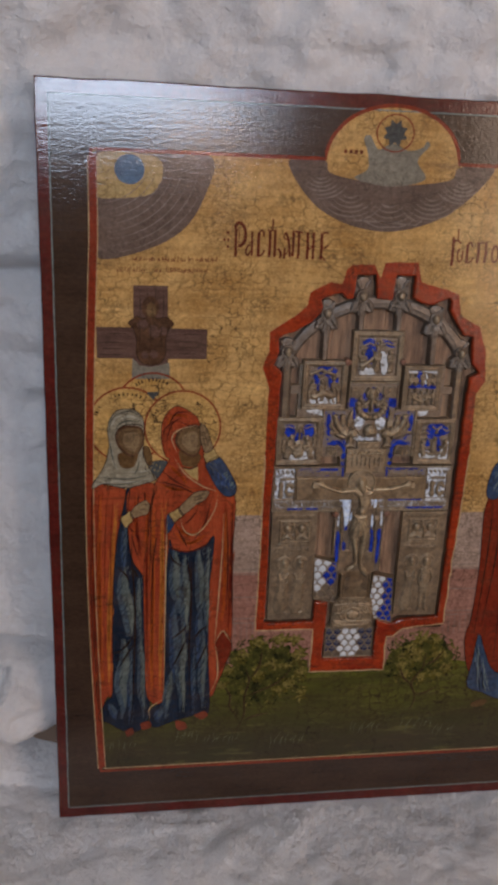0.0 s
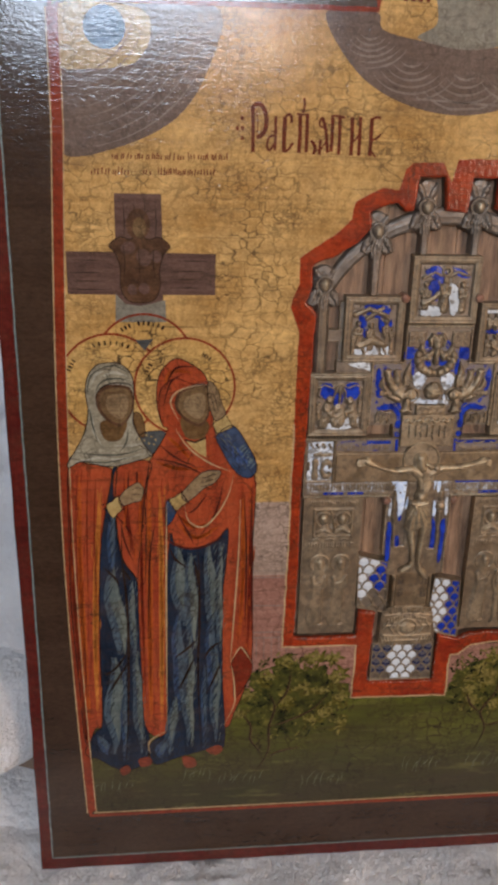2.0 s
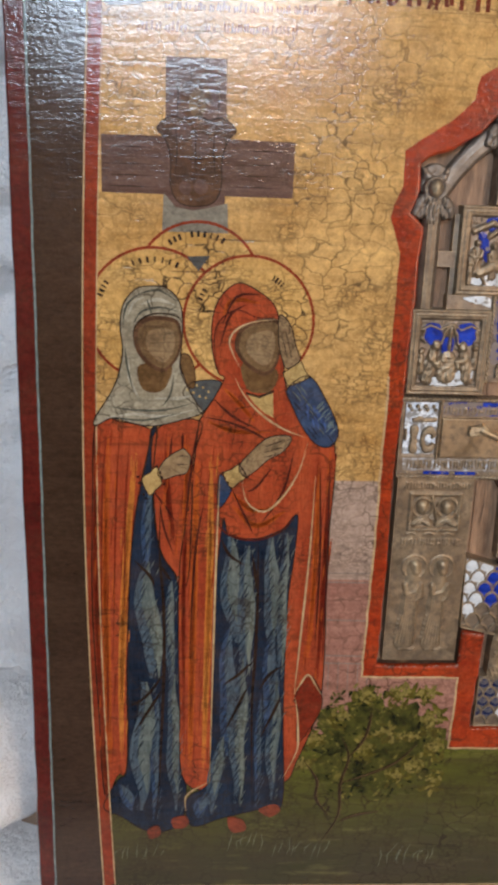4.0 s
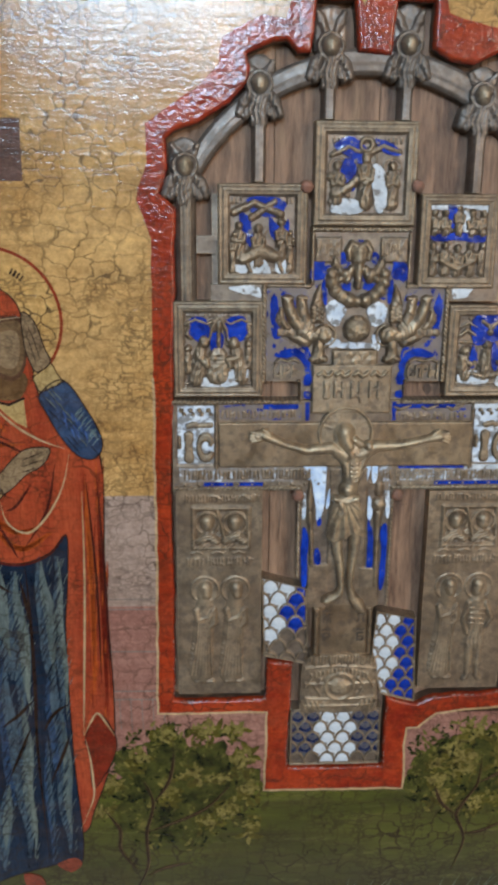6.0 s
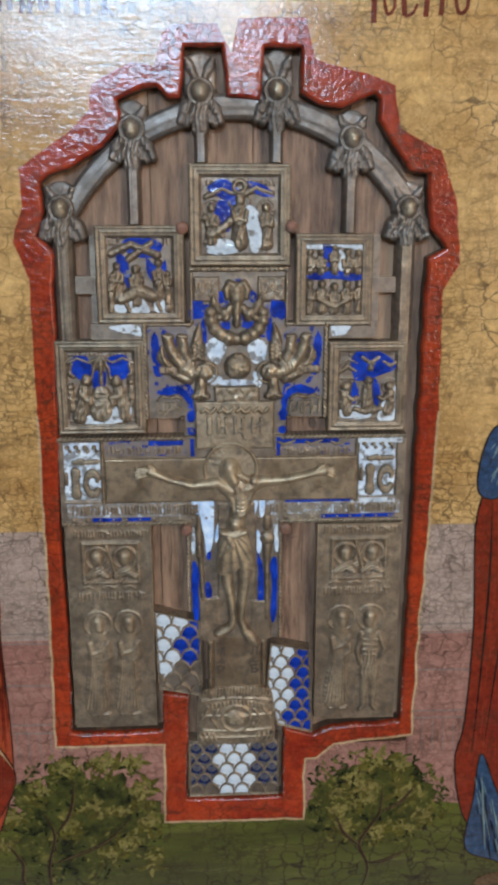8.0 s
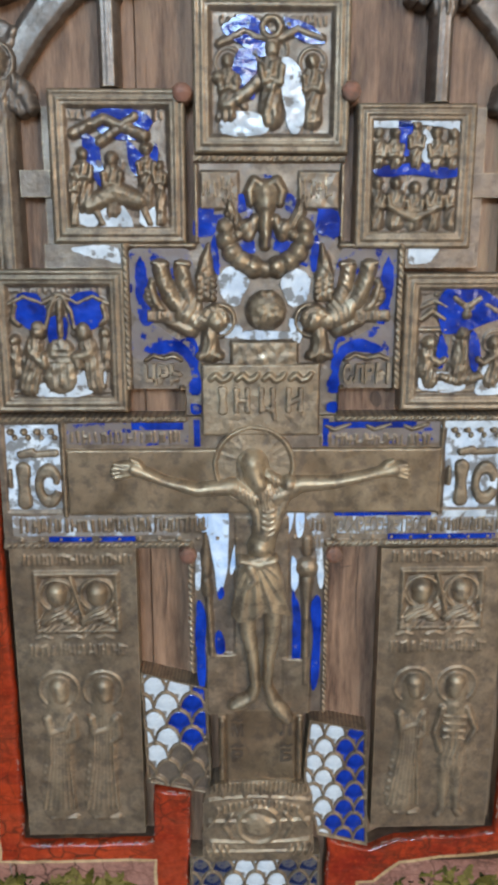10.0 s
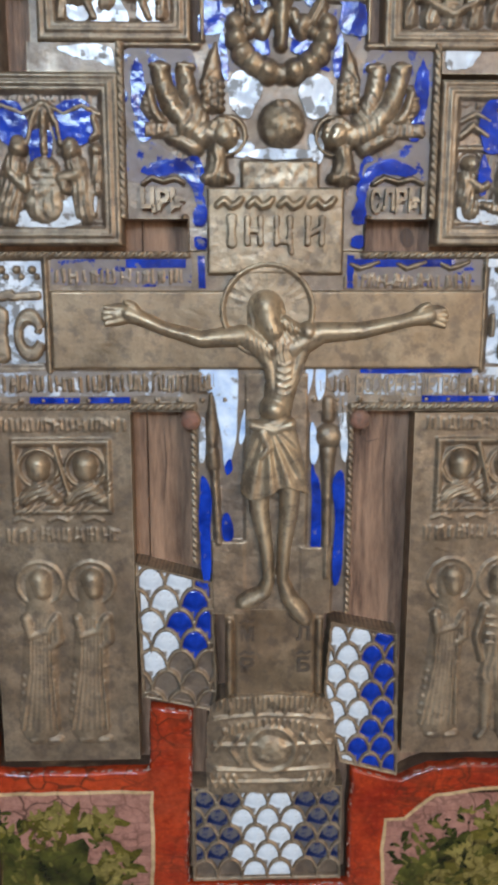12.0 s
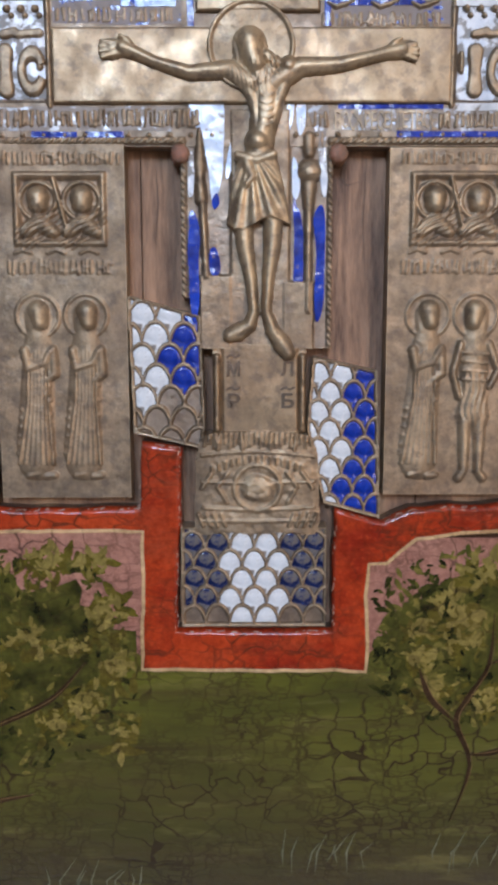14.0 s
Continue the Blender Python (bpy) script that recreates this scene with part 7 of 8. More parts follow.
for x0, x1, z0, z1, material in ((-47, -17, 280.6, 286.4, FAINT_BLUE), (19, 46, 280.6, 286.4, FAINT_BLUE), (-62, -19, 256.6, 262.0, FAINT_WHITE), (21, 64, 256.6, 262.0, FAINT_WHITE)):
    plate("enamel_patch", roughened(rect(x0, z0, x1, z1), 0.5, 1.5, x0), -0.9, -0.44, material, host(x0, z0))
for x0, x1, z0, z1 in ((48, 62, 261.0, 262.8), (46.5, 64, 284.5, 286.6)):
    plate("enamel_patch", roughened(rect(x0, z0, x1, z1), 0.25, 1.5, x0), -0.9, -0.24, WHITE_ENAMEL, host(x0, z0))
f = Relief(-47.4, 262.6, 46.6, 279.6, -0.5)
f.rough = 0.0
f.block(-48, 262, 47.2, 280.2, 0.75, 1.0)
f.build("bar_plate", BRASS, crucifix, "rubbed smooth brass plate")

# shaft
f = Relief(-17.6, 205, 19.2, 263.2, -0.9)
f.outline([(-17.6, 263.2), (19.2, 263.2), (19.2, 203), (14.6, 203), (14.6, 205), (-13.4, 205), (-13.4, 216.5), (-17.6, 217.5)])
f.rope(-16.9, 254, -16.9, 217.5, 0.8, 0.9, -0.7).rope(18.5, 254, 18.5, 204, 0.8, 0.9, -0.7)
f.block(-13.4, 204, -3, 223, 0.0, 0.4).block(-6, 204, 9, 262, -0.2, 0.8).block(7, 204, 14.8, 221.5, 0.0, 0.4)
f.chain([(-13, 257, 0.5), (-13, 248.6, 1.6), (-12.9, 244.4, 1.0)], 1.3, -0.8).chain([(-12.9, 244, 1.5), (-12.6, 240.6, 1.5)], 1.5, -0.8).chain([(-12.4, 240, 0.9), (-11.6, 222.6, 1.0)], 1.3, -0.8)
f.chain([(13.2, 255, 1.7), (13.2, 251.6, 1.5)], 1.1, -0.8).ball(13.3, 247.2, 3.1, 1.9, -0.8).chain([(13.3, 244, 1.9), (13.2, 238.6, 1.3)], 1.3, -0.8).chain([(13.2, 238, 1.0), (13.2, 214, 1.0)], 1.2, -0.8)
f.level = -0.8
f.bars(11.4, 252.5, 17, 256.5, 0.8, 61), f.bars(11.4, 257, 17, 261, 0.8, 62), f.bars(-15.5, 258, -11, 262, 0.8, 63)
f.build("shaft", BRONZE, crucifix, "bronze shaft with rope edges")
for loop in ([(-15.8, 236.5), (-14.6, 238), (-13.4, 233), (-13.2, 222), (-13.6, 215), (-14.6, 211.6), (-15.6, 216), (-15.9, 226)], [(-10.7, 228.6), (-9.4, 229.4), (-8.3, 227), (-8.2, 223.6), (-9.4, 222.4), (-10.5, 224)],
             [(9.6, 241), (10.6, 239), (11.8, 236), (11.9, 226), (11.6, 218), (10.4, 216.6), (9.6, 222), (9.8, 232)], [(14.5, 236), (16.2, 239.6), (17.3, 236), (17.3, 224), (16.8, 214), (15.4, 211.8), (14.6, 218), (15.2, 227)],
             [(-10.2, 240.4), (-9.0, 242), (-8.4, 239.6), (-9.6, 238.4)]):
    plate("enamel_patch", roughened(curve_through(loop, True, 4), 0.5, 0.9, 3), -1.5, -0.35, BLUE_ENAMEL, host(0, 240))
for loop, material in (([(-15.4, 262.8), (-11, 262.9), (-7.2, 262.8), (-7.2, 254), (-7.6, 246), (-9.0, 241), (-10.3, 240.4), (-10.6, 245), (-11.4, 250), (-12.4, 256), (-14.6, 258.4)], PALE_BLUE), ([(-15.6, 250), (-14.6, 251), (-14.4, 243), (-15.6, 242)], WORN_WHITE),
                       ([(-2.0, 261.4), (-2.6, 256), (-4.4, 250.4), (-6.2, 245.4), (-6.8, 248), (-5.2, 255)], PALE_BLUE), ([(8.2, 262.6), (9.6, 262.4), (8.6, 257), (6.6, 252.4), (6.2, 254.6), (7.4, 258.4)], PALE_BLUE),
                       ([(10.2, 262.6), (12.2, 262.4), (12.0, 257.4), (10.8, 255.4), (10.1, 258)], PALE_BLUE), ([(12.6, 262.4), (17.6, 262.4), (17.6, 256), (16.4, 249), (15.6, 252), (14.8, 256)], FAINT_WHITE),
                       ([(9.2, 250.4), (10.4, 249), (11.2, 243.4), (10.2, 240.6), (9.3, 243)], PALE_BLUE), ([(16.0, 250), (17.4, 252.6), (17.4, 242), (16.2, 243)], WORN_WHITE)):
    plate("enamel_patch", roughened(curve_through(loop, True, 4), 0.45, 1.0, 7), -1.5, -0.40, material, host(0, 240))

# relief figure: one plain mesh
f = Relief(-41, 198, 44, 288, DEEP, 0.28)
f.rough = 0.015
f.chain([(-30.5, 274.8, 2.2), (-27.6, 273.6, 1.8), (-23, 271.6, 1.6), (-15, 269.2, 2.0), (-6, 270.0, 2.5), (0, 266.5, 3.2)], 2.6, 0.5)
f.chain([(34.6, 274.2, 2.2), (31.6, 273.7, 1.8), (28, 272.8, 1.6), (20, 271.0, 2.0), (11, 270.6, 2.5), (4.5, 267, 3.2)], 2.6, 0.5)
f.cap(-30.6, 274.8, -33.2, 274.5, 2.3, 2.6, 1.9, 0.5).cap(34.6, 274.4, 36.2, 274.2, 2.2, 2.5, 1.9, 0.5)
for k in range(4):
    f.cap(-31.6, 273.5 + 0.75 * k, -36.0 + 0.4 * abs(k - 1.5), 272.6 + 1.15 * k, 0.66, 0.62, 0.55, 1.75).cap(35.0, 273.0 + 0.75 * k, 38.4 - 0.4 * abs(k - 1.5), 272.0 + 1.15 * k, 0.64, 0.58, 0.55, 1.75)
f.chain([(-28.0, 274.6, 1.0), (-29.6, 276.6, 0.9), (-31.2, 277.3, 0.6)], 1.9, 0.5).chain([(31.4, 274.4, 1.0), (33.0, 276.0, 0.9), (34.4, 276.7, 0.6)], 1.9, 0.5)
f.ball(-30.2, 274.2, 0.7, 0.5, 1.9).ball(34.2, 273.9, 0.7, 0.5, 1.9)
f.chain([(2.6, 268, 4.8), (3.0, 262, 4.1), (2.0, 256, 3.3), (1.0, 250, 3.6)], 2.8, 0.3)
f.chain([(-2.6, 268.4, 1.8), (0.2, 262.6, 1.6), (0.6, 257, 1.2)], 1.7, 1.0).chain([(7.6, 268.4, 1.8), (5.6, 262.6, 1.6), (4.0, 257, 1.2)], 1.7, 1.0)
f.ball(0.9, 253.8, 3.3, 3.3, 0.7)
for k in range(5):
    f.cap(1.6, 264.2 - 1.6 * k, 2.8, 263.6 - 1.6 * k, 0.3, 0.3, 0.2, 3.0).cap(3.2, 263.6 - 1.6 * k, 4.4, 264.2 - 1.6 * k, 0.3, 0.3, 0.2, 3.0)
# cloth: a flared skirt with folds that spread from the knot
down = np.clip((251 - f.z) / 17, 0, 1)
half = 4.4 + 3.7 * down ** 0.8
off = (f.x - 0.8 - 0.4 * down) / half
hem = 234.2 + 1.6 * np.sin(off * 3.4 + 0.6) + 1.2 * np.abs(off)
turned = np.arctan2(f.x + 0.8, 252 - f.z)
skirt = 0.6 + 2.7 * np.sqrt(np.clip(1 - np.abs(off) ** 3, 0, 1)) + 0.34 * np.sin(turned * 24) * np.clip(down * 3, 0, 1)
f.h = np.where((np.abs(off) < 1) & (f.z < 251) & (f.z > hem), np.maximum(f.h, skirt), f.h)
f.chain([(-3.8, 250.4, 1.2), (0.6, 249.2, 1.5), (4.6, 250.6, 1.2)], 1.3, 2.4).chain([(-1.6, 248.6, 1.5), (-0.4, 245.4, 1.3), (-1.8, 243.6, 0.9)], 1.4, 2.6)
f.chain([(-2.6, 238, 2.9), (-2.2, 230, 2.3), (-0.8, 222, 1.7), (0.0, 214, 1.5), (-1.2, 210.6, 1.9), (-4.0, 209.0, 2.4), (-6.0, 208.2, 1.9)], 2.6, 0.2)
f.chain([(4.6, 238, 2.9), (4.5, 230, 2.3), (3.5, 222, 1.7), (3.0, 214, 1.5), (4.6, 209.4, 2.0), (7.0, 206, 2.5), (8.4, 204, 2.0)], 2.6, 0.2)
# bowed plain head: smooth dome, hair at the sides, beard, hair on the shoulder
f.chain([(-1.0, 275.8, 4.2), (-0.6, 272.8, 4.5), (0.8, 269.4, 3.6)], 1.8, 0.7)
f.drape(-3.8, 276, -2.2, 268, 3.6, 0.14, 0.9)
f.chain([(-1.0, 276.2, 3.3), (-0.5, 273.2, 3.2), (0.5, 270.8, 2.7)], 3.3, 0.8).chain([(0.8, 269.8, 3.0), (1.6, 266.8, 1.9)], 2.5, 0.7)
f.drape(0.9, 270.0, 1.7, 266, 2.6, 0.13, 0.8)
f.chain([(3.0, 273.0, 1.6), (4.8, 271.2, 2.2)], 2.0, 0.8).drape(3.0, 274, 5, 270.4, 2.2, 0.2, 0.9)
f.ball(8.2, 270.6, 2.7, 2.9, 0.6)
f.build("figure_relief", BRONZE, crucifix, "plain worn bronze figure in relief")
f = Relief(-11.2, 264.6, 10, 286.2, DEEP)
f.rough = 0.03
d = np.hypot(f.x + 0.6, f.z - 275.4)
f.h = np.where(d < 10.4, 0.85, DEEP)
f.ring(-0.6, 275.4, 9.8, 0.6, 0.8, 0.9)
for a in range(20, 175, 14):
    f.cap(-0.6 + 5.5 * math.cos(radians(a)), 275.4 + 5.5 * math.sin(radians(a)), -0.6 + 9 * math.cos(radians(a)), 275.4 + 9 * math.sin(radians(a)), 0.22, 0.3, 0.16, 0.78)
f.build("halo_disc", BRONZE, crucifix, "round bronze disc with rim")

# foot column, mound and stem
f = Relief(-10.2, 184, 13, 206, -0.6)
f.block(-8, 183, 11, 207, -0.1).cap(-9.2, 185, -9.2, 203, 0.9, 0.9, 1.1, -0.5).cap(12, 185, 12, 203, 0.9, 0.9, 1.1, -0.5)
f.build("foot_column", BRASS, crucifix, "bronze foot of the shaft")
for c, x, z in (("М", -6.6, 198.2), ("Л", 6.6, 198.2), ("Р", -6.6, 190.2), ("Б", 6.8, 190.2)):
    writing("letter", c, x, z, x + 3.2, z + 3.8, -0.3, 0.3, DARK_BRONZE, host(0, 190), "", 0.03)
    lines("letter_mark", [curve_through([(x - 0.2, z + 4.6), (x + 1, z + 5.2), (x + 2, z + 4.7), (x + 3.2, z + 5.3)], False, 3)], 0.6, 0.2, DARK_BRONZE, host(0, 190))
f = Relief(-15, 158, 16.6, 185, -0.2)
f.outline(curve_through([(-14.6, 158.4), (-14.9, 170), (-14.4, 179.5), (-12, 183.6), (-4, 184.6), (6, 184.6), (13.6, 183.4), (16, 179), (16.3, 170), (16, 158.4), (8, 158.6), (1, 158), (-7, 158.6)], True, 6))
f.h = -0.1 + 0.9 * np.clip(1 - (np.abs(f.x - 0.8) / 15.8) ** 4, 0, 1)
for k in range(22):
    x = -12.5 + 1.27 * k
    f.cap(x, 181 + 0.6 * math.sin(k * 2.1), x + 0.2, 184, 0.34, 0.4, 0.38, 0.9)
for z, amp in ((179.4, 2.4), (171.5, -0.6), (164.6, -1.2), (161.6, -0.8)):
    f.chain([(x, z + amp * math.cos(x / 14) - amp, 0.42) for x in np.arange(-13, 15.1, 2.0)], 0.38, 0.9)
for x in (-9, -3, 4, 10):
    f.cap(x, 180, x * 1.06, 184, 0.5, 0.5, 0.6, 0.9)
for k in range(15):
    x = -10.5 + 1.6 * k
    f.cap(x, 178.2 - 0.02 * (x - 0.8) ** 2, x, 176.6 - 0.02 * (x - 0.8) ** 2, 0.3, 0.35, 0.45, 0.9)
for s in (-1, 1):
    for k in range(4):
        f.cap(0.8 + s * (8 + 1.9 * k), 160.4, 0.8 + s * (9.2 + 1.9 * k), 163.4, 0.4, 0.4, 0.5, 0.9)
    f.chain([(0.8 + s * 7.4, 174, 0.45), (0.8 + s * 10, 170.5, 0.45), (0.8 + s * 7.6, 166.4, 0.45)], 0.5, 0.9)
    f.chain([(0.8 + s * 11.4, 174, 0.45), (0.8 + s * 14, 170, 0.45)], 0.5, 0.9)
f.ring(0.8, 170.3, 5.8, 0.6, 0.5, 0.9).cap(0.2, 170.2, 2.2, 169.8, 3.6, 3.2, 1.0, 0.8).chain([(-1.4, 168.6, 0.8), (0.8, 168.0, 0.9), (3, 168.8, 0.8)], 0.4, 1.4)
f.build("mound", BROWN_BRONZE, crucifix, "bronze mound with scored lines and round boss")


def scale_panel(loop, r, pitch, spots, stem=False):
    """Cast ground with arched ridges, and an enamel piece in each arch."""
    xs, zs = [p[0] for p in loop], [p[1] for p in loop]
    f = Relief(min(xs), min(zs), max(xs), max(zs), -0.9, 0.25)
    f.outline(loop)
    edge = np.full_like(f.x, 99.0)
    for (ax, az), (bx, bz) in zip(loop, loop[1:] + loop[:1]):
        edge = np.minimum(edge, f.near(ax, az, bx, bz)[1])
    f.h = np.maximum(f.h, np.where(edge < 0.8, -0.2 + 0.3 * np.sqrt(1 - np.minimum(edge / 0.8, 1) ** 2), DEEP))
    rows = []
    j, z = 0, max(zs) - 0.4 * r
    while z > min(zs) - r:
        x = min(xs) + (r if j % 2 else 0)
        while x < max(xs) + r:
            rows.append((x + 0.35 * noise.noise((x, z, 1)), z + 0.45 * noise.noise((z, x, 6))))
            x += 2 * r
        j, z = j + 1, z - pitch
    for x, z in rows:
        d = np.hypot(f.x - x, (f.z - z) * r / pitch)
        a = np.abs(d - r)
        f.h = np.maximum(f.h, np.where((a < 0.34) & (f.z > z - 0.3), -0.25 + 0.35 * np.sqrt(1 - np.minimum(a / 0.34, 1) ** 2), DEEP))
    ground = f.build("scale_ground", BRONZE, crucifix, "bronze ground with arched ridges")
    for x, z in rows:
        colour = spots(x, z)
        if colour:
            pieces.append((x, z, colour, r, pitch, ground, loop))


def cut_to(shape, loop, margin=0.75):
    """The part of a shape that lies inside a convex loop, kept a little off its edge."""
    area = sum(xa * zb - xb * za for (xa, za), (xb, zb) in zip(loop, loop[1:] + loop[:1]))
    for (xa, za), (xb, zb) in zip(loop, loop[1:] + loop[:1]):
        dx, dz = xb - xa, zb - za
        size = math.copysign(math.hypot(dx, dz), area)
        off = [(dx * (z - za) - dz * (x - xa)) / size - margin for x, z in shape]
        out = []
        for k, (q, d) in enumerate(zip(shape, off)):
            p, e = shape[k - 1], off[k - 1]
            if (d >= 0) != (e >= 0):
                t = e / (e - d)
                out.append((p[0] + (q[0] - p[0]) * t, p[1] + (q[1] - p[1]) * t))
            if d >= 0:
                out.append(q)
        shape = out
        if len(shape) < 3:
            return []
    return shape


pieces = []
scale_panel([(-31, 218), (-13.2, 213), (-12.2, 186), (-13, 180), (-30, 184)], 3.4, 5.2, lambda x, z: "white" if x < -21.5 + 0.12 * (z - 200) and z > 187 else ("blue" if z > 191 else ""))
scale_panel([(14.6, 203), (30.5, 199.5), (32, 162), (17.5, 166), (13.2, 185)], 2.9, 4.8, lambda x, z: "white" if x < 23.5 + 0.10 * (z - 185) else "blue")
scale_panel([(-18.6, 160), (18.6, 160), (18.6, 133.6), (-18.6, 133.6)], 3.1, 4.9, lambda x, z: "white" if -6.4 < x < 7.0 else ("dull" if z > 139 else ""))


def scale_outline(r, pitch):
    """A fish scale: round above, hollowed below on both sides."""
    top = [(0.93 * r * math.cos(a), 0.93 * pitch * math.sin(a)) for a in (math.pi * k / 8 for k in range(9))]
    low = [(-r + r * 1.06 * math.cos(a), -pitch + pitch * 1.06 * math.sin(a)) for a in (radians(80 - 16 * k) for k in range(1, 6))]
    low = [q for q in low if q[0] < -0.1]
    return top + low + [(0, -0.88 * pitch)] + [(-x, z) for x, z in reversed(low)]


def scale_mesh(loop, material):
    """A slightly domed piece of enamel."""
    n = len(loop)
    cx, cz = sum(q[0] for q in loop) / n, sum(q[1] for q in loop) / n
    mid = [(cx + 0.80 * (x - cx), cz + 0.80 * (z - cz)) for x, z in loop]
    verts = [(x / 1000, 0.0011, z / 1000) for x, z in loop] + [(x / 1000, 0.0003, z / 1000) for x, z in loop] + [(x / 1000, 0.00018, z / 1000) for x, z in mid]
    faces = [tuple(range(2 * n, 3 * n))] + [(k * n + i, k * n + (i + 1) % n, (k + 1) * n + (i + 1) % n, (k + 1) * n + i) for k in (0, 1) for i in range(n)]
    me = bpy.data.meshes.new("enamel_scale")
    me.from_pydata(verts, [], faces)
    me.materials.append(material)
    me.shade_smooth()
    return me


def standing_shape(f, x, s, short):
    """A plain standing shape: halo, hooded head, and a long robe or a short tunic over two legs."""
    f.ring(x, 213.0, 5.2, 0.5, 0.55, -0.1).ring(x, 213.0, 4.3, 0.3, 0.25, -0.1)
    if short:
        f.chain([(x, 206.4, 3.2), (x, 200, 3.6), (x, 193, 3.4), (x, 188.6, 4.4)], 1.2, 0.0).drape(x, 187, x, 196, 4.2, 0.14, 1.5)
        for k in range(4):
            f.cap(x - 3.0, 204 - 2.2 * k, x + 3.0, 203.6 - 2.2 * k, 0.35, 0.35, 0.3, 1.0)
        f.chain([(x + 3.4, 206, 1.2), (x + 6.0, 199.6, 1.0), (x + 3.8, 195.6, 0.9)], 1.1, 0.0).chain([(x - 3.4, 206, 1.2), (x - 5.2, 199, 1.0), (x - 3.6, 193, 0.9)], 1.1, 0.0)
        for k in (-1, 1):
            f.chain([(x + 1.9 * k, 187, 1.7), (x + 1.9 * k, 180, 1.4), (x + 1.8 * k, 174.4, 1.1), (x + 3.0 * k, 172.6, 1.2)], 1.1, 0.0)
    else:
        f.chain([(x, 206.6, 3.0), (x - 0.4 * s, 200, 4.0), (x - 1.0 * s, 190, 4.4), (x - 1.6 * s, 181, 4.8), (x - 1.6 * s, 176.6, 4.4)], 0.9, 0.0)
        for k in range(7):
            u = -2.6 + 0.85 * k
            f.chain([(x + s * u, 205 - 0.5 * abs(k - 3), 0.30), (x + s * (u - 0.5), 192, 0.36), (x + s * (1.65 * u - 1.4), 176.4, 0.42)], 0.42, 0.62)
        for k in range(6):
            f.ball(x - s * (4.6 + 0.25 * k), 190 - 2.2 * k, 0.7, 0.35, 0.3)
        for k in range(5):
            f.ball(x + s * 2.5, 196 - 3.6 * k, 0.5, 0.3, 0.6)
        f.chain([(x - 3.4 * s, 204.6, 1.2), (x - 2.6 * s, 200.4, 1.1), (x + 1.4 * s, 201.6, 1.0), (x + 2.8 * s, 204.4, 0.9)], 0.9, 0.5)
        f.chain([(x + 3.4 * s, 204.8, 1.1), (x + 3.6 * s, 199.0, 1.3), (x + 2.0 * s, 197.4, 0.9)], 0.8, 0.3)
        f.cap(x - 3.6 * s, 173.4, x - 1.2 * s, 174.0, 0.9, 1.0, 0.8, 0.0).cap(x + 0.8 * s, 173.2, x + 2.8 * s, 173.4, 1.0, 0.9, 0.8, 0.0)
    f.chain([(x, 213.4, 3.2), (x - 0.3 * s, 209.6, 2.8), (x - 0.2 * s, 206.4, 3.4)], 0.9, 0.0)
    f.cap(x + 0.2 * s, 214.2, x + 0.6 * s, 211.2, 2.7, 2.0, 2.2, 0.0)


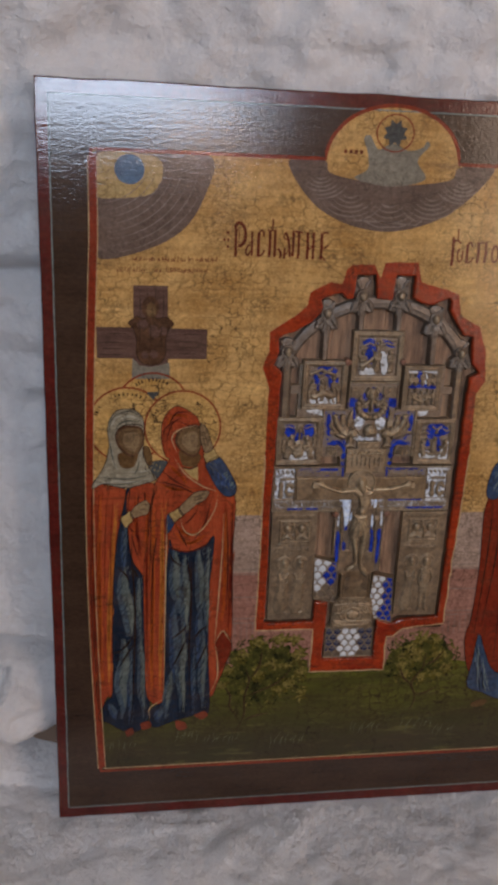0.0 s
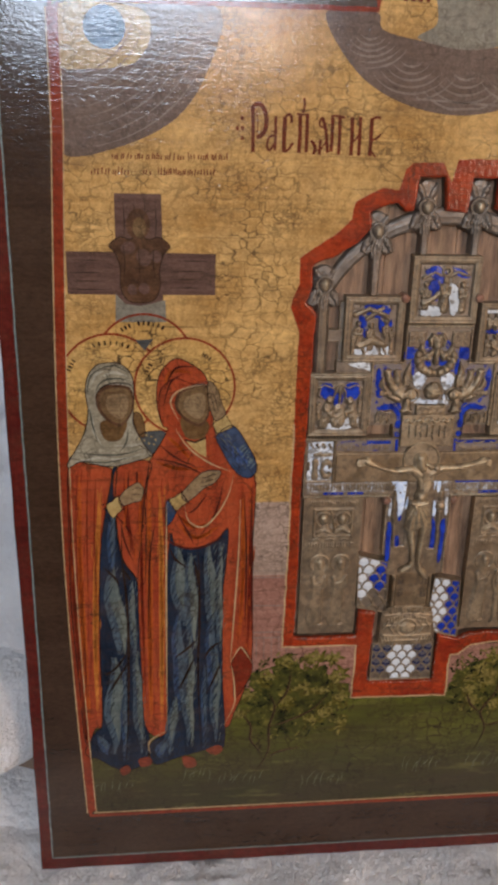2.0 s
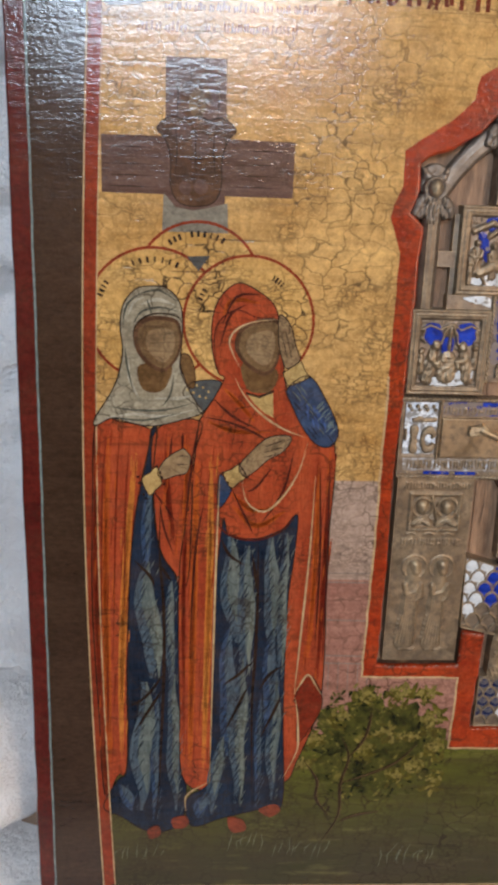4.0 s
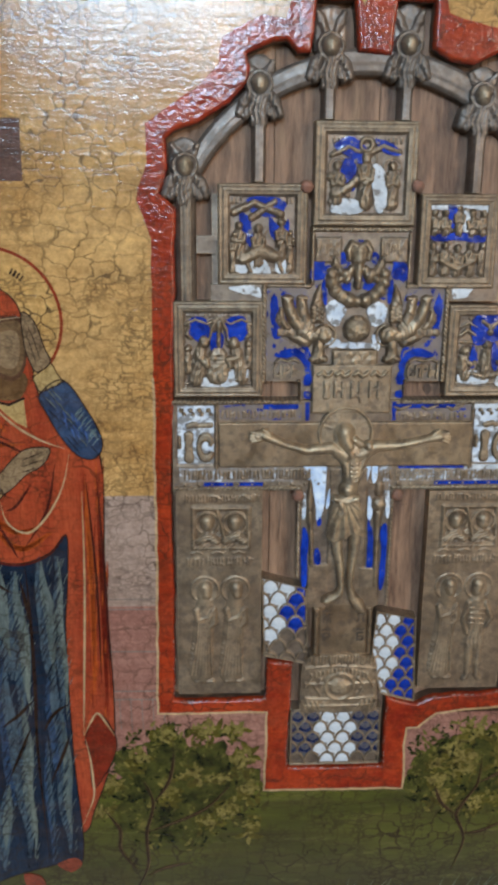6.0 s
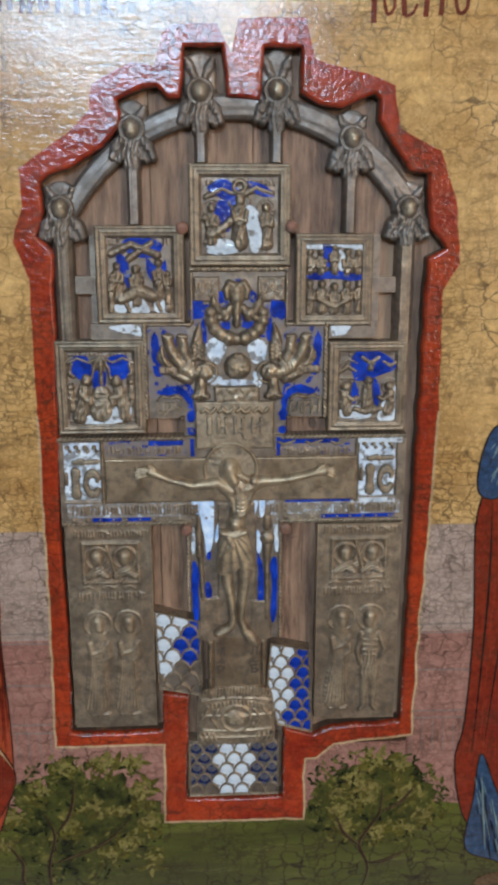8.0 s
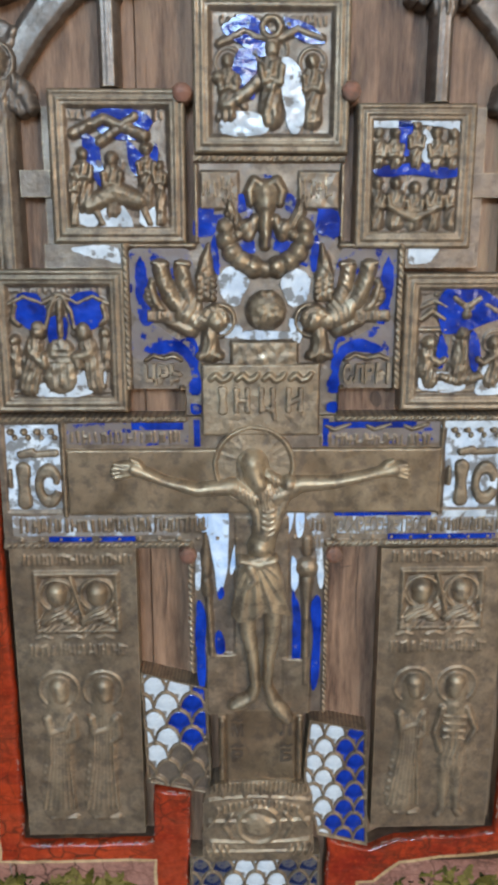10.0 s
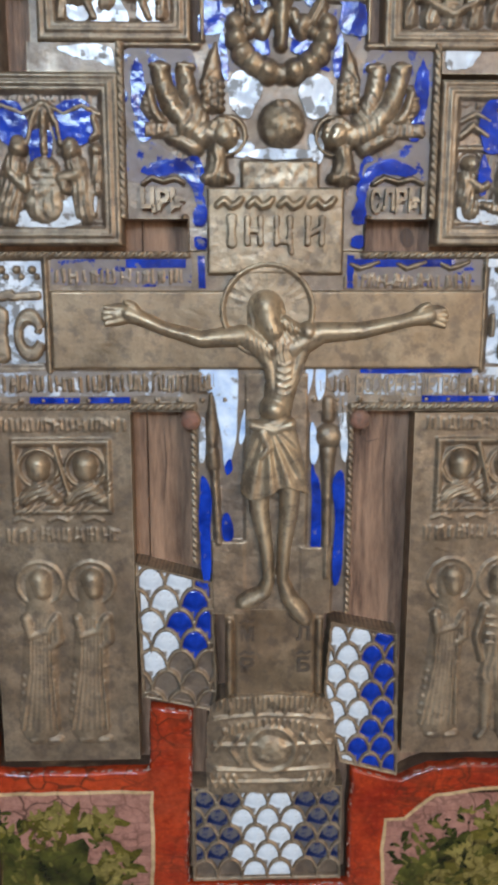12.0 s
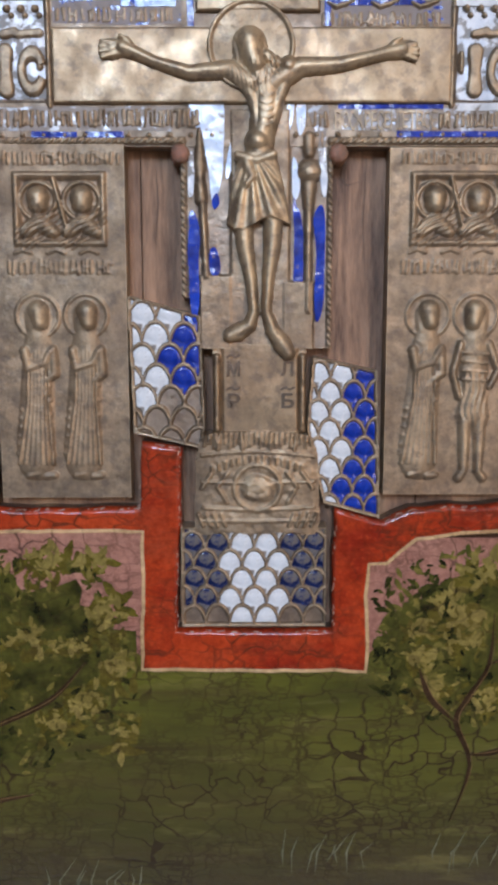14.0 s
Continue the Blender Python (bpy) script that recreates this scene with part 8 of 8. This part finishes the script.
# plates with standing shapes
for x0, x1, side in ((-63.4, -31, 1), (32.6, 65.2, -1)):
    z0, z1 = (167.6, 254) if side > 0 else (168.2, 252.6)
    f = Relief(x0, z0, x1, z1, -0.2)
    f.rough, f.rough_from = 0.03, 0.15
    f.h = f.h + 0.25 * np.clip((f.z - z0) / 20, 0, 1)
    f.level = 0.05
    lx = x0 + 5.5 if side > 0 else x0 + 5.0
    rx = lx + 22.5
    f.bars(lx - 2, 248.6, rx + 4, 252.0, 0.6, 71)
    f.moulding(lx, 229.6, rx, 247.2, [(0, 0.05), (0.5, 0.8), (1.1, 0.8), (1.7, 0.1), (2.2, -0.3), (30, -0.3)])
    for cx0 in (lx + 6, lx + 16.5):
        f.ring(cx0, 240.4, 4.3, 0.5, 0.7, -0.2).cap(cx0, 241.2, cx0, 239.6, 2.8, 2.4, 2.2, -0.2)
        f.chain([(cx0 - 3.6, 233, 1.5), (cx0, 235.6, 2.4), (cx0 + 3.6, 233, 1.5)], 1.3, -0.2).drape(cx0 - 3, 232, cx0 + 3, 236, 3.4, 0.25, 1.2)
    f.cap(lx + 9.8, 245.4, lx + 12.8, 234, 0.6, 0.5, 1.0, 0.0)
    f.bars(lx - 1.5, 222.8, rx + 1, 226.8, 0.6, 73)
    for k in range(3):
        f.chain([(lx + 8 * k, 228.1, 0.4), (lx + 8 * k + 2, 228.9, 0.4), (lx + 8 * k + 4, 228.1, 0.4)], 0.5, 0.0)
    standing_shape(f, lx + 5.0, 1, False)
    standing_shape(f, lx + 16.8, 1 if side > 0 else -1, side < 0)
    f.build("side_plate", BROWN_BRONZE, crucifix, "tall bronze plate with standing relief shapes")

# copper nails
for x, z in ((-17, 362.6), (21.3, 363), (-17.6, 251.2), (20.2, 251.2)):
    f = Relief(x - 2.8, z - 2.8, x + 2.8, z + 2.8, DEEP, 0.25)
    f.ball(x, z, 2.3, 0.9, 0.7)
    f.build("nail", COPPER, crucifix, "round copper nail head")

ENAMELS = {"white": WHITE_ENAMEL, "blue": BLUE_ENAMEL, "dull": DULL_BLUE}
SCALE_MESHES = {}
for x, z, colour, r, pitch, ground, loop in pieces:
    whole = scale_outline(r, pitch)
    shape = cut_to([(x + u, z + v) for u, v in whole], loop)
    size = 0.5 * abs(sum(xa * zb - xb * za for (xa, za), (xb, zb) in zip(shape, shape[1:] + shape[:1])))
    if size < 1.2:
        continue
    if len(shape) == len(whole) and all(abs(a - x - u) + abs(b - z - v) < 1e-6 for (a, b), (u, v) in zip(shape, whole)):
        key = (colour, r)
        if key not in SCALE_MESHES:
            SCALE_MESHES[key] = scale_mesh(whole, ENAMELS[colour])
        ob = new("enamel_scale", SCALE_MESHES[key])
    else:
        ob = new("enamel_scale", scale_mesh([(a - x, b - z) for a, b in shape], ENAMELS[colour]))
    ob.parent = ground
    ob.location = (x / 1000, 0.00035, z / 1000)
